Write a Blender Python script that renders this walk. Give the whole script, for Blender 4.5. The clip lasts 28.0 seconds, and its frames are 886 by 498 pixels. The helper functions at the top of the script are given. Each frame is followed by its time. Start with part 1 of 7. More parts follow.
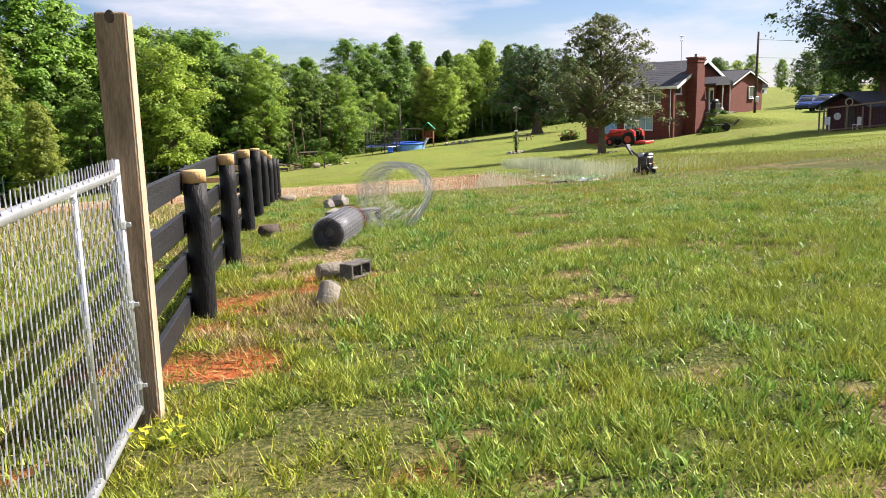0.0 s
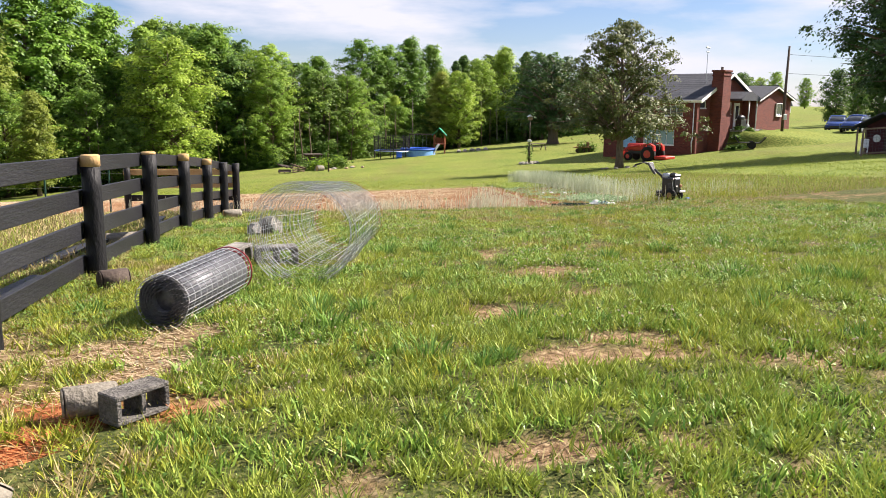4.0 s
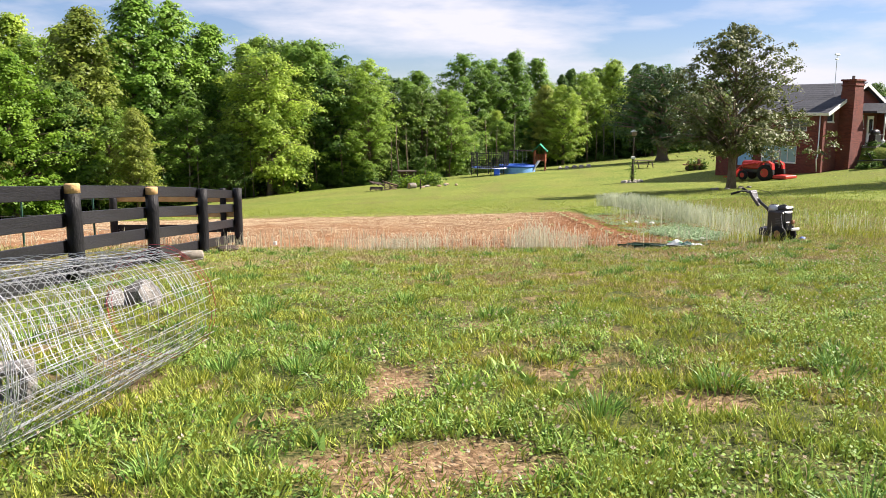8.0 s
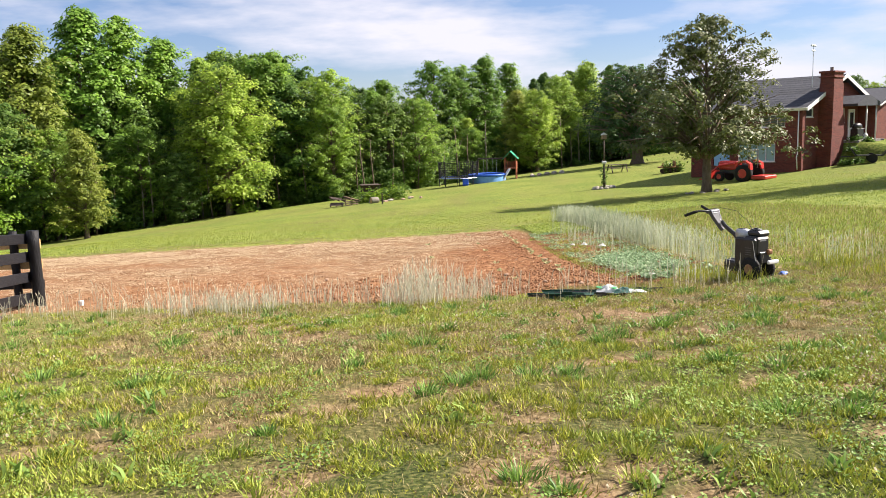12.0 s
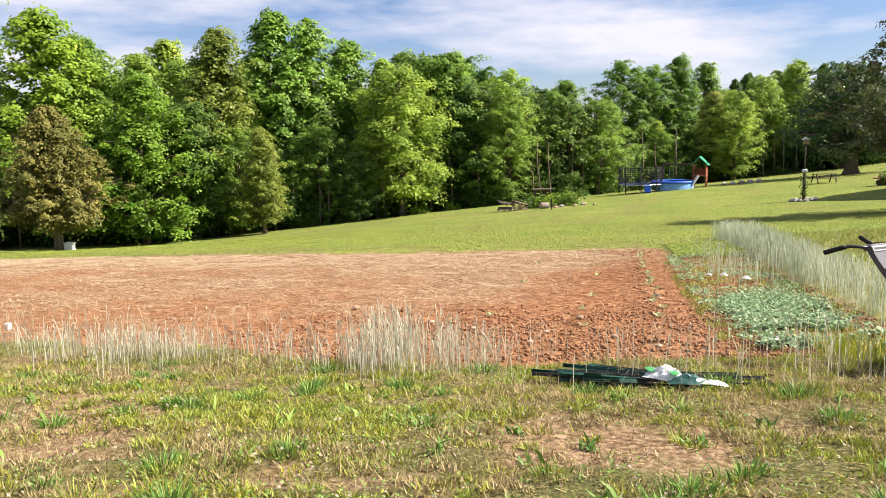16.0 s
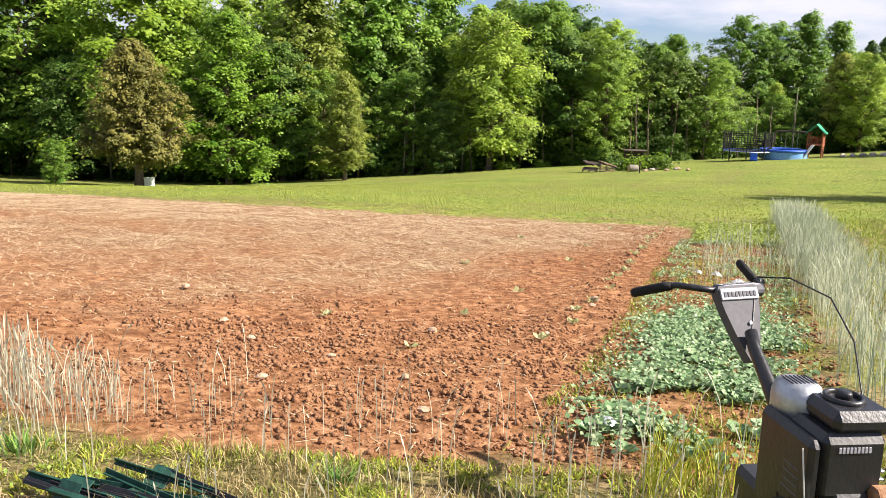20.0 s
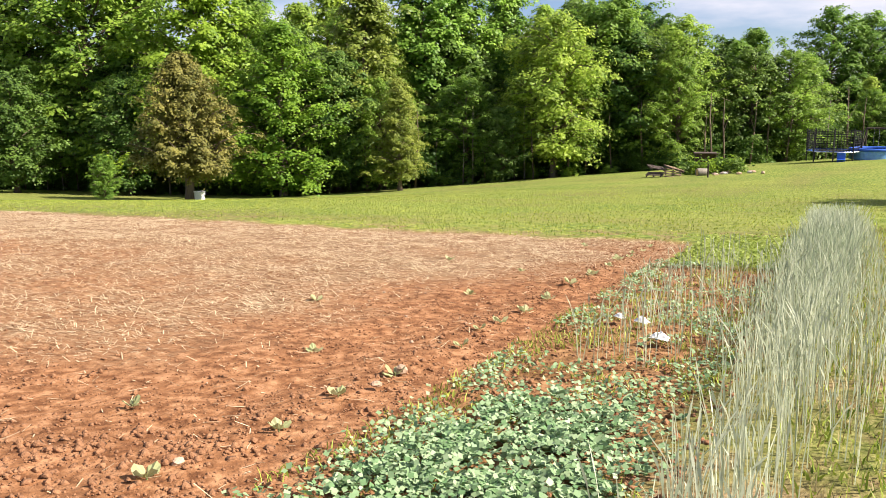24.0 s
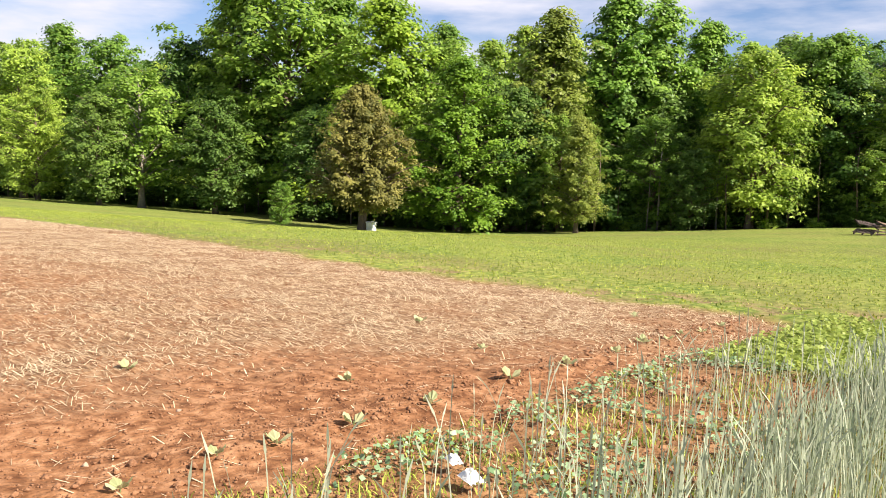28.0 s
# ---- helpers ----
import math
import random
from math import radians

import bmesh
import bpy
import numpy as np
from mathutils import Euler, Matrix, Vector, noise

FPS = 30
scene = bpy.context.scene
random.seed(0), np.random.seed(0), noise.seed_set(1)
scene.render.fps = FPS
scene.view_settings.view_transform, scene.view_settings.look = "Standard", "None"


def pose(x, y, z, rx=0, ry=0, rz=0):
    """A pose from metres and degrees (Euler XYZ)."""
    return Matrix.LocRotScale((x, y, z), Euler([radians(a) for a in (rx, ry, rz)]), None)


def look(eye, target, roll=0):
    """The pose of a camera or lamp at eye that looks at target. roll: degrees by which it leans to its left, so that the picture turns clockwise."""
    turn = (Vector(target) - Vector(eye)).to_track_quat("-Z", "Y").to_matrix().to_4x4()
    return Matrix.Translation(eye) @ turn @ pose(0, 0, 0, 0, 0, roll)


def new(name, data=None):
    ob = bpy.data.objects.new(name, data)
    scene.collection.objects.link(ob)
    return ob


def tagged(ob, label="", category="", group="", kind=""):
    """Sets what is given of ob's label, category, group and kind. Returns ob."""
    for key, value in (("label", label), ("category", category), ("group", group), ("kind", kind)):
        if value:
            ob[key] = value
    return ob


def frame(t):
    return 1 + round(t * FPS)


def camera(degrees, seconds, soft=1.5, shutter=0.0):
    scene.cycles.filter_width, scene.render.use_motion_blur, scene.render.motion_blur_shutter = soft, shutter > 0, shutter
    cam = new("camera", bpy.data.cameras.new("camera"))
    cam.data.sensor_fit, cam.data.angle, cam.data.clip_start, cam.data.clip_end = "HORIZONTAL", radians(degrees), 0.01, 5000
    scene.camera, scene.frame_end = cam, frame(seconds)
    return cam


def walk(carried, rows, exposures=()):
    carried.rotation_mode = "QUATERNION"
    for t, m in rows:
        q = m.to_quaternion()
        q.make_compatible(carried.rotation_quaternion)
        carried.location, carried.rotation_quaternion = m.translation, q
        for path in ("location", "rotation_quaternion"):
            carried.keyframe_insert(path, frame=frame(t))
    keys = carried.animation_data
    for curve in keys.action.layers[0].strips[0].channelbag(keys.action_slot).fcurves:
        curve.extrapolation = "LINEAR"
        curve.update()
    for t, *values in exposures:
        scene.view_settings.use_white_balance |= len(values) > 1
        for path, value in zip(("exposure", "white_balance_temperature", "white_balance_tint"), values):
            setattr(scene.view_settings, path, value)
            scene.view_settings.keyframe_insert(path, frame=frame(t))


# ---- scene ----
cam = camera(56.8, 28.0, 0.4)
PATH = [
    (0, (0.0, 0.0, 1.47), (0.321, 1.94, 1.104), -1.7),
    (0.5, (0.222, 0.35, 1.472), (0.63, 2.285, 1.173), -0.2),
    (1, (0.32, 0.765, 1.429), (0.682, 2.714, 1.167), -0.3),
    (1.5, (0.514, 1.128, 1.402), (0.966, 3.049, 1.078), -1.0),
    (2, (0.659, 1.535, 1.365), (0.984, 3.437, 0.837), 0.4),
    (2.5, (0.757, 1.982, 1.343), (1.172, 3.868, 0.821), 1.3),
    (3, (0.976, 2.42, 1.316), (1.441, 4.338, 0.991), 1.1),
    (3.5, (1.102, 2.882, 1.317), (1.405, 4.813, 0.891), 0.8),
    (4, (1.21, 3.318, 1.34), (1.501, 5.265, 0.989), 0.5),
    (4.5, (1.393, 3.742, 1.375), (1.529, 5.711, 1.05), -0.6),
    (6.5, (2.304, 5.602, 1.331), (2.422, 7.576, 1.028), 2.2),
    (7, (2.595, 6.025, 1.336), (2.623, 7.997, 1.002), 0.8),
    (7.5, (2.811, 6.489, 1.311), (2.801, 8.462, 0.984), 0.5),
    (8, (3.08, 6.925, 1.284), (3.103, 8.9, 0.968), 0.2),
    (8.5, (3.325, 7.355, 1.288), (3.219, 9.321, 0.938), -0.4),
    (9, (3.567, 7.888, 1.288), (3.476, 9.864, 0.992), 0.3),
    (9.5, (3.863, 8.349, 1.292), (3.813, 10.329, 1.017), -0.9),
    (10, (4.039, 8.899, 1.274), (4.047, 10.888, 1.064), 0.6),
    (10.5, (4.271, 9.376, 1.244), (4.267, 11.357, 0.973), -0.2),
    (11, (4.46, 9.878, 1.249), (4.441, 11.856, 0.956), -0.3),
    (11.5, (4.655, 10.423, 1.222), (4.766, 12.396, 0.917), -0.7),
    (12, (4.905, 10.875, 1.213), (4.961, 12.853, 0.919), -1.9),
    (12.5, (5.131, 11.391, 1.205), (5.179, 13.358, 0.851), -1.1),
    (14.5, (5.966, 13.157, 0.952), (5.922, 15.128, 0.613), 0.6),
    (15, (6.214, 13.708, 0.942), (6.12, 15.67, 0.567), 0.5),
    (15.5, (6.536, 14.121, 0.965), (6.367, 16.082, 0.61), 0.8),
    (16, (6.789, 14.602, 0.934), (6.379, 16.54, 0.662), -1.2),
    (16.5, (7.127, 15.002, 0.92), (6.665, 16.923, 0.611), -0.4),
    (17, (7.363, 15.499, 0.879), (6.82, 17.4, 0.576), -1.9),
    (17.5, (7.593, 15.941, 0.869), (7.077, 17.848, 0.557), -0.8),
    (18, (7.839, 16.37, 0.883), (7.223, 18.254, 0.619), -0.2),
    (18.5, (8.019, 16.902, 0.832), (7.378, 18.769, 0.51), 0.5),
    (19, (8.357, 17.325, 0.811), (7.729, 19.191, 0.46), 1.1),
    (19.5, (8.57, 17.726, 0.775), (7.855, 19.551, 0.379), -0.2),
    (20, (8.797, 18.236, 0.751), (8.133, 20.083, 0.367), 1.4),
    (20.5, (8.979, 18.736, 0.762), (8.417, 20.633, 0.47), 1.7),
    (22.5, (9.61, 20.779, 0.523), (9.051, 22.668, 0.177), -0.8),
    (23, (9.736, 21.239, 0.471), (8.836, 22.992, 0.128), -0.5),
    (23.5, (9.859, 21.775, 0.433), (8.922, 23.512, 0.111), 0.8),
    (24, (10.086, 22.315, 0.37), (9.221, 24.081, 0.007), -0.3),
    (24.5, (10.183, 22.744, 0.32), (9.268, 24.49, -0.011), -0.8),
    (25, (10.319, 23.175, 0.277), (9.329, 24.881, -0.058), -0.1),
    (25.5, (10.359, 23.642, 0.232), (9.141, 25.184, -0.143), -1.3),
    (26, (10.379, 24.216, 0.173), (9.145, 25.743, -0.209), -1.4),
    (26.5, (10.481, 24.737, 0.133), (9.242, 26.275, -0.18), -0.6),
    (27, (10.521, 25.241, 0.1), (9.262, 26.767, -0.196), -0.1),
    (27.5, (10.691, 25.718, 0.084), (9.452, 27.281, -0.055), 2.5),
    (28, (10.898, 26.242, 0.074), (9.613, 27.75, -0.198), 1.5),
]
walk(cam, [(t, look(eye, target, roll)) for t, eye, target, roll in PATH], ((0, 1.31, 6500, 15), (28, 1.31, 6500, 15)))

# ---- light ----
SUN_AZ, SUN_EL = radians(79), radians(41)  # azimuth from +y towards +x
world = bpy.data.worlds.new("sky")
scene.world = world
world.use_nodes = True
wn, wl = world.node_tree.nodes, world.node_tree.links
sky = wn.new("ShaderNodeTexSky")
sky.sky_type, sky.sun_disc, sky.sun_elevation, sky.sun_rotation = "NISHITA", False, SUN_EL, SUN_AZ
sky.air_density, sky.dust_density, sky.ozone_density = 1.0, 0.15, 3.5
# thin streaky clouds over the whole sky
coord = wn.new("ShaderNodeTexCoord")
stretch = wn.new("ShaderNodeMapping")
stretch.inputs["Scale"].default_value = (1.6, 1.6, 7.0)
puff = wn.new("ShaderNodeTexNoise")
puff.inputs["Scale"].default_value, puff.inputs["Detail"].default_value, puff.inputs["Roughness"].default_value = 1.9, 7, 0.55
cover = wn.new("ShaderNodeValToRGB")
cover.color_ramp.elements[0].position, cover.color_ramp.elements[1].position = 0.42, 0.62
cloud = wn.new("ShaderNodeMix")
cloud.data_type = "RGBA"
cloud.inputs[7].default_value = (8.2, 8.3, 9.0, 1)
wl.new(coord.outputs["Generated"], stretch.inputs[0])
wl.new(stretch.outputs[0], puff.inputs[0])
wl.new(puff.outputs[0], cover.inputs[0])
wl.new(cover.outputs[0], cloud.inputs[0])
cool = wn.new("ShaderNodeMix")
cool.data_type, cool.blend_type = "RGBA", "MULTIPLY"
cool.inputs[0].default_value, cool.inputs[7].default_value = 1.0, (0.96, 0.97, 1.12, 1)
wl.new(sky.outputs[0], cool.inputs[6])
wl.new(cool.outputs[2], cloud.inputs[6])
wl.new(cloud.outputs[2], wn["Background"].inputs[0])
wn["Background"].inputs[1].default_value = 0.046
sun = new("sun", bpy.data.lights.new("sun", "SUN"))
sun.data.energy, sun.data.angle, sun.data.color = 5.0, radians(0.5), (1, 0.92, 0.8)
SUN_DIR = Vector((math.sin(SUN_AZ) * math.cos(SUN_EL), math.cos(SUN_AZ) * math.cos(SUN_EL), math.sin(SUN_EL)))
sun.matrix_world = look(SUN_DIR * 50, (0, 0, 0))

# ---- the lie of the land ----
SWELLS = [(4.5, 13.5, 5), (7, 26, 6), (0, 12, 6), (0, 83, 22), (40, 78, 22), (20, 65, 20), (15, 120, 40), (-10, 45, 14), (-32, 74, 18), (8, 40, 9), (15, 98, 16)]
SLOPES = [0.0903, 2.7346, -3.0159, 4.3277, -1.0316, -5.7471, 3.7203, 0.6447, -0.0657, -0.4504, 0.1994, 0.4343, 0.5236, -1.6541, -1.3366, -0.2022, -1.3612, -0.2142, 0.356]


def land(x, y):
    """Height of the ground, for numbers or arrays."""
    x, y = np.asarray(x, float), np.asarray(y, float)
    u, v = np.tanh(x / 90), np.tanh(y / 110)
    terms = [1 + 0 * u, u, v, u * v, u * u, v * v, u * v * v, u * u * v]
    terms += [np.exp(-((x - a) ** 2 + (y - b) ** 2) / (2 * q * q)) for a, b, q in SWELLS]
    z = sum(k * t for k, t in zip(SLOPES, terms))
    far = np.clip((np.hypot(x, y - 60) - 150) / 150, 0, 1)
    far = far * far * (3 - 2 * far)
    return z * (1 - far)


def gz(x, y):
    return float(land(x, y))


rng = np.random.default_rng(7)


def lattice(seed):
    return np.random.default_rng(seed).random((64, 64))


def wave(x, y, size, seed=0):
    """Smooth value noise in 0..1 over the plan, for arrays."""
    g = lattice(seed)
    u, v = np.asarray(x, float) / size, np.asarray(y, float) / size
    i, j = np.floor(u).astype(int), np.floor(v).astype(int)
    a, b = u - i, v - j
    a, b = a * a * (3 - 2 * a), b * b * (3 - 2 * b)
    i, j, k, l = i % 64, j % 64, (i + 1) % 64, (j + 1) % 64
    return (g[i, j] * (1 - a) + g[k, j] * a) * (1 - b) + (g[i, l] * (1 - a) + g[k, l] * a) * b


def step(a, b, x):
    t = np.clip((x - a) / (b - a), 0, 1)
    return t * t * (3 - 2 * t)


# garden plot, bare patches and strips, as soft masks over the plan
PATCHES = [(-0.45, 4.55, 0.55, 0.32), (-0.37, 6.45, 0.5, 0.3), (-0.2, 8.15, 0.75, 0.5), (0.1, 7.6, 0.6, 0.35), (2.7, 7.45, 0.5, 0.22), (1.9, 5.3, 0.3, 0.15), (2.3, 10.6, 0.35, 0.2),
           (2.95, 10.0, 0.4, 0.25), (3.1, 9.0, 0.35, 0.3), (2.87, 11.2, 0.2, 0.4), (5.2, 11.25, 0.5, 0.3), (4.4, 10.7, 0.3, 0.25), (2.25, 8.5, 0.35, 0.2), (2.9, 7.8, 0.4, 0.2),
           (6.9, 18.9, 0.7, 0.5), (3.6, 18.6, 0.9, 0.4), (5.4, 14.2, 0.4, 0.3), (-0.7, 8.3, 0.6, 0.7), (0.05, 7.2, 0.8, 0.4), (2.0, 6.2, 0.3, 0.15), (1.75, 3.6, 0.3, 0.2), (3.5, 12.9, 0.3, 0.15), (3.9, 13.4, 0.3, 0.12), (3.0, 19.2, 0.7, 0.35), (5.0, 17.2, 0.5, 0.2), (6.6, 16.6, 0.6, 0.2), (4.5, 16.0, 0.5, 0.2), (7.6, 17.6, 0.5, 0.25)]


def soil_mask(x, y):
    """1 in the dug plot."""
    e = (wave(x, y, 0.9, 3) - 0.5) * 0.5 + (wave(x, y, 0.3, 4) - 0.5) * 0.25
    right = 7.95 + 0.02 * (y - 21.5) + e * 0.7
    near = 21.55 + 0.25 * np.sin(x * 0.9) + e
    rest = step(0, 0.25, right - x) * step(0, 0.3, y - near) * step(0, 0.5, 36.6 + e - y) * step(0, 1.0, x + 34)
    # the margin with the weeds
    gap = step(-0.3, -0.1, x - right) * step(0, 0.3, 9.5 - x) * step(0, 0.5, y - 21.6) * step(0, 0.8, 33.4 - y)
    return np.maximum(rest, gap * 0.85)


def patch_mask(x, y):
    """1 on the worn, bare places of the lawn."""
    m = 0 * x
    e = (wave(x, y, 0.35, 5) - 0.5) * 1.3 + (wave(x, y, 0.12, 6) - 0.5) * 0.7
    for a, b, p, q in PATCHES:
        m = np.maximum(m, 1 - step(0.45, 1.05, np.hypot((x - a) / p, (y - b) / q) + e * 1.3))
    loose = step(0.67 - 0.09 * step(9, 16, y) - 0.07 * step(15.5, 18.5, y), 0.78 - 0.06 * step(15.5, 18.5, y), wave(x, y, 0.6, 8) * 0.5 + wave(x, y, 0.17, 9) * 0.5)
    return np.maximum(m, loose * 0.8)


# ---- materials ----
def mat(name, c1, c2=None, size=4.0, rough=0.85, bump=0.25, metal=0.0, fine=40.0, vary=0.0, stretch=(1, 1, 1), spec=0.3):
    """A surface that wavers between two colours at two scales, with a fine relief. size and fine: waves a metre."""
    m = bpy.data.materials.new(name)
    m.use_nodes = True
    n, l = m.node_tree.nodes, m.node_tree.links
    p = n["Principled BSDF"]
    p.inputs["Roughness"].default_value, p.inputs["Metallic"].default_value = rough, metal
    p.inputs["Specular IOR Level"].default_value = spec
    c2 = c2 or tuple(0.72 * v for v in c1)
    tc, mp = n.new("ShaderNodeTexCoord"), n.new("ShaderNodeMapping")
    mp.inputs["Scale"].default_value = stretch
    l.new(tc.outputs["Object"], mp.inputs[0])
    a, b, mx = n.new("ShaderNodeTexNoise"), n.new("ShaderNodeTexNoise"), n.new("ShaderNodeMath")
    for t, s, d in ((a, size, 5), (b, fine, 3)):
        t.inputs["Scale"].default_value, t.inputs["Detail"].default_value = s, d
        l.new(mp.outputs[0], t.inputs[0])
    mx.operation = "MULTIPLY_ADD"
    mx.inputs[1].default_value = 0.45
    half = n.new("ShaderNodeMath")
    half.operation = "MULTIPLY"
    half.inputs[1].default_value = 0.55
    l.new(a.outputs[0], half.inputs[0])
    l.new(b.outputs[0], mx.inputs[0])
    l.new(half.outputs[0], mx.inputs[2])
    r = n.new("ShaderNodeValToRGB")
    r.color_ramp.elements[0].position, r.color_ramp.elements[1].position = 0.36, 0.64
    r.color_ramp.elements[0].color, r.color_ramp.elements[1].color = (*c2, 1), (*c1, 1)
    l.new(mx.outputs[0], r.inputs[0])
    out = r.outputs[0]
    if vary:
        oi, hsv, sc = n.new("ShaderNodeObjectInfo"), n.new("ShaderNodeHueSaturation"), n.new("ShaderNodeMapRange")
        sc.inputs[3].default_value, sc.inputs[4].default_value = 1 - vary, 1 + vary
        l.new(oi.outputs["Random"], sc.inputs[0])
        l.new(sc.outputs[0], hsv.inputs["Value"])
        l.new(out, hsv.inputs["Color"])
        out = hsv.outputs[0]
    l.new(out, p.inputs["Base Color"])
    if bump:
        bp = n.new("ShaderNodeBump")
        bp.inputs["Strength"].default_value, bp.inputs["Distance"].default_value = bump, 0.02
        l.new(b.outputs[0], bp.inputs["Height"])
        l.new(bp.outputs[0], p.inputs["Normal"])
    return m


def leaf_mat(name, c1, c2, glow=0.35, vary=0.12, hue=0.02, rough=0.55, far_noise=0.0, spec=0.25, blend=0.6):
    """Leaves and blades: each piece has its own tone between two, some light shines through."""
    m = bpy.data.materials.new(name)
    m.use_nodes = True
    n, l = m.node_tree.nodes, m.node_tree.links
    p, out = n["Principled BSDF"], n["Material Output"]
    p.inputs["Roughness"].default_value, p.inputs["Specular IOR Level"].default_value = rough, spec
    geo, oi, r = n.new("ShaderNodeNewGeometry"), n.new("ShaderNodeObjectInfo"), n.new("ShaderNodeValToRGB")
    r.color_ramp.elements[0].color, r.color_ramp.elements[1].color = (*c1, 1), (*c2, 1)
    val = geo.outputs["Random Per Island"]
    if far_noise:
        tx, ad = n.new("ShaderNodeTexNoise"), n.new("ShaderNodeMix")
        tc = n.new("ShaderNodeTexCoord")
        tx.inputs["Scale"].default_value, tx.inputs["Detail"].default_value = far_noise, 3
        l.new(tc.outputs["Object"], tx.inputs[0])
        ct = n.new("ShaderNodeMapRange")
        ct.inputs[1].default_value, ct.inputs[2].default_value = 0.3, 0.7
        l.new(tx.outputs[0], ct.inputs[0])
        ad.inputs[0].default_value = blend
        l.new(val, ad.inputs[2])
        l.new(ct.outputs[0], ad.inputs[3])
        val = ad.outputs[0]
    l.new(val, r.inputs[0])
    hsv, sv, sh = n.new("ShaderNodeHueSaturation"), n.new("ShaderNodeMapRange"), n.new("ShaderNodeMapRange")
    sv.inputs[3].default_value, sv.inputs[4].default_value = 1 - vary, 1 + vary
    sh.inputs[3].default_value, sh.inputs[4].default_value = 0.5 + hue, 0.5 - hue
    l.new(oi.outputs["Random"], sv.inputs[0])
    l.new(oi.outputs["Random"], sh.inputs[0])
    l.new(sv.outputs[0], hsv.inputs["Value"])
    l.new(sh.outputs[0], hsv.inputs["Hue"])
    l.new(r.outputs[0], hsv.inputs["Color"])
    l.new(hsv.outputs[0], p.inputs["Base Color"])
    tr, mx = n.new("ShaderNodeBsdfTranslucent"), n.new("ShaderNodeMixShader")
    mx.inputs[0].default_value = glow
    l.new(hsv.outputs[0], tr.inputs[0])
    l.new(p.outputs[0], mx.inputs[1])
    l.new(tr.outputs[0], mx.inputs[2])
    l.new(mx.outputs[0], out.inputs[0])
    return m


def glass_mat(name, tint=(0.05, 0.06, 0.07)):
    m = bpy.data.materials.new(name)
    m.use_nodes = True
    p = m.node_tree.nodes["Principled BSDF"]
    p.inputs["Base Color"].default_value, p.inputs["Roughness"].default_value = (*tint, 1), 0.06
    p.inputs["Specular IOR Level"].default_value = 0.8
    return m


BLACK_STAIN = mat("black_stained_wood", (0.022, 0.022, 0.026), (0.009, 0.009, 0.011), 3, 0.5, 0.35, fine=60, vary=0.25, stretch=(1, 0.2, 1))
POST_STAIN = mat("black_stained_post", (0.011, 0.011, 0.013), (0.004, 0.004, 0.005), 6, 0.62, 0.5, fine=50, stretch=(1, 1, 0.3))
RAW_WOOD = mat("fresh_cut_wood", (0.62, 0.42, 0.2), (0.45, 0.27, 0.11), 5, 0.8, 0.3, fine=50, vary=0.1)
WEATHERED = mat("weathered_wood", (0.3, 0.215, 0.145), (0.13, 0.088, 0.055), 3, 0.85, 0.5, fine=35, stretch=(6, 6, 0.6), vary=0.1)
SUNLIT_WOOD = mat("sunlit_timber", (0.5, 0.4, 0.3), (0.36, 0.27, 0.18), 3, 0.85, 0.4, fine=35, stretch=(6, 6, 0.6))
GREY_LOG = mat("grey_log", (0.3, 0.27, 0.22), (0.17, 0.15, 0.12), 6, 0.9, 0.6, fine=45, vary=0.15)
ROLL_BAR = mat("grey_painted_steel", (0.2, 0.2, 0.21), (0.13, 0.13, 0.14), 8, 0.5, 0.05, spec=0.4)
GALV = mat("galvanised_steel", (0.62, 0.64, 0.66), (0.48, 0.5, 0.52), 8, 0.42, 0.08, metal=0.75, fine=90)
WIRE = mat("galvanised_wire", (0.54, 0.55, 0.58), (0.38, 0.39, 0.41), 12, 0.45, 0.0, metal=0.6)
DARK_WIRE = mat("dull_and_shaded_wire", (0.2, 0.2, 0.21), (0.1, 0.1, 0.11), 12, 0.55, 0.0, metal=0.5)
RED_TIP = mat("red_painted_wire", (0.45, 0.06, 0.08), (0.3, 0.04, 0.05), 10, 0.6, 0.0)
CONCRETE = mat("concrete", (0.36, 0.335, 0.3), (0.1, 0.093, 0.085), 7, 0.92, 0.6, fine=70, vary=0.1)
# darker copy of the concrete: one block's shaded front put into its colour
SHADED_CONCRETE = mat("shaded_concrete", (0.2, 0.185, 0.165), (0.045, 0.042, 0.04), 9, 0.92, 0.7, fine=60)
STONE = mat("field_stone", (0.5, 0.46, 0.4), (0.28, 0.25, 0.21), 9, 0.9, 0.5, fine=60, vary=0.25)
SOIL_STONE = mat("clay_stained_stone", (0.5, 0.38, 0.27), (0.34, 0.22, 0.14), 12, 0.9, 0.4, fine=60, vary=0.2)
CLOD = mat("red_clay_clod", (0.31, 0.16, 0.08), (0.17, 0.078, 0.036), 5, 0.95, 0.6, fine=60)
RED_STRAW = leaf_mat("red_pine_straw", (0.24, 0.07, 0.025), (0.58, 0.26, 0.1), 0.15, 0.05, 0.0, 0.7)
STRAW = leaf_mat("straw", (0.24, 0.16, 0.085), (0.72, 0.58, 0.38), 0.15, 0.05, 0.0, 0.7)
PLASTIC_BLACK = mat("black_plastic", (0.02, 0.02, 0.022), (0.012, 0.012, 0.013), 6, 0.38, 0.1, spec=0.5)
RUBBER = mat("black_rubber", (0.014, 0.014, 0.014), (0.008, 0.008, 0.008), 8, 0.75, 0.3)
ENGINE_GREY = mat("dark_grey_paint", (0.022, 0.022, 0.024), (0.013, 0.013, 0.014), 6, 0.4, 0.06, spec=0.5)
PANEL_GREY = mat("grey_panel", (0.09, 0.09, 0.1), (0.06, 0.06, 0.07), 8, 0.7, 0.05, spec=0.5)
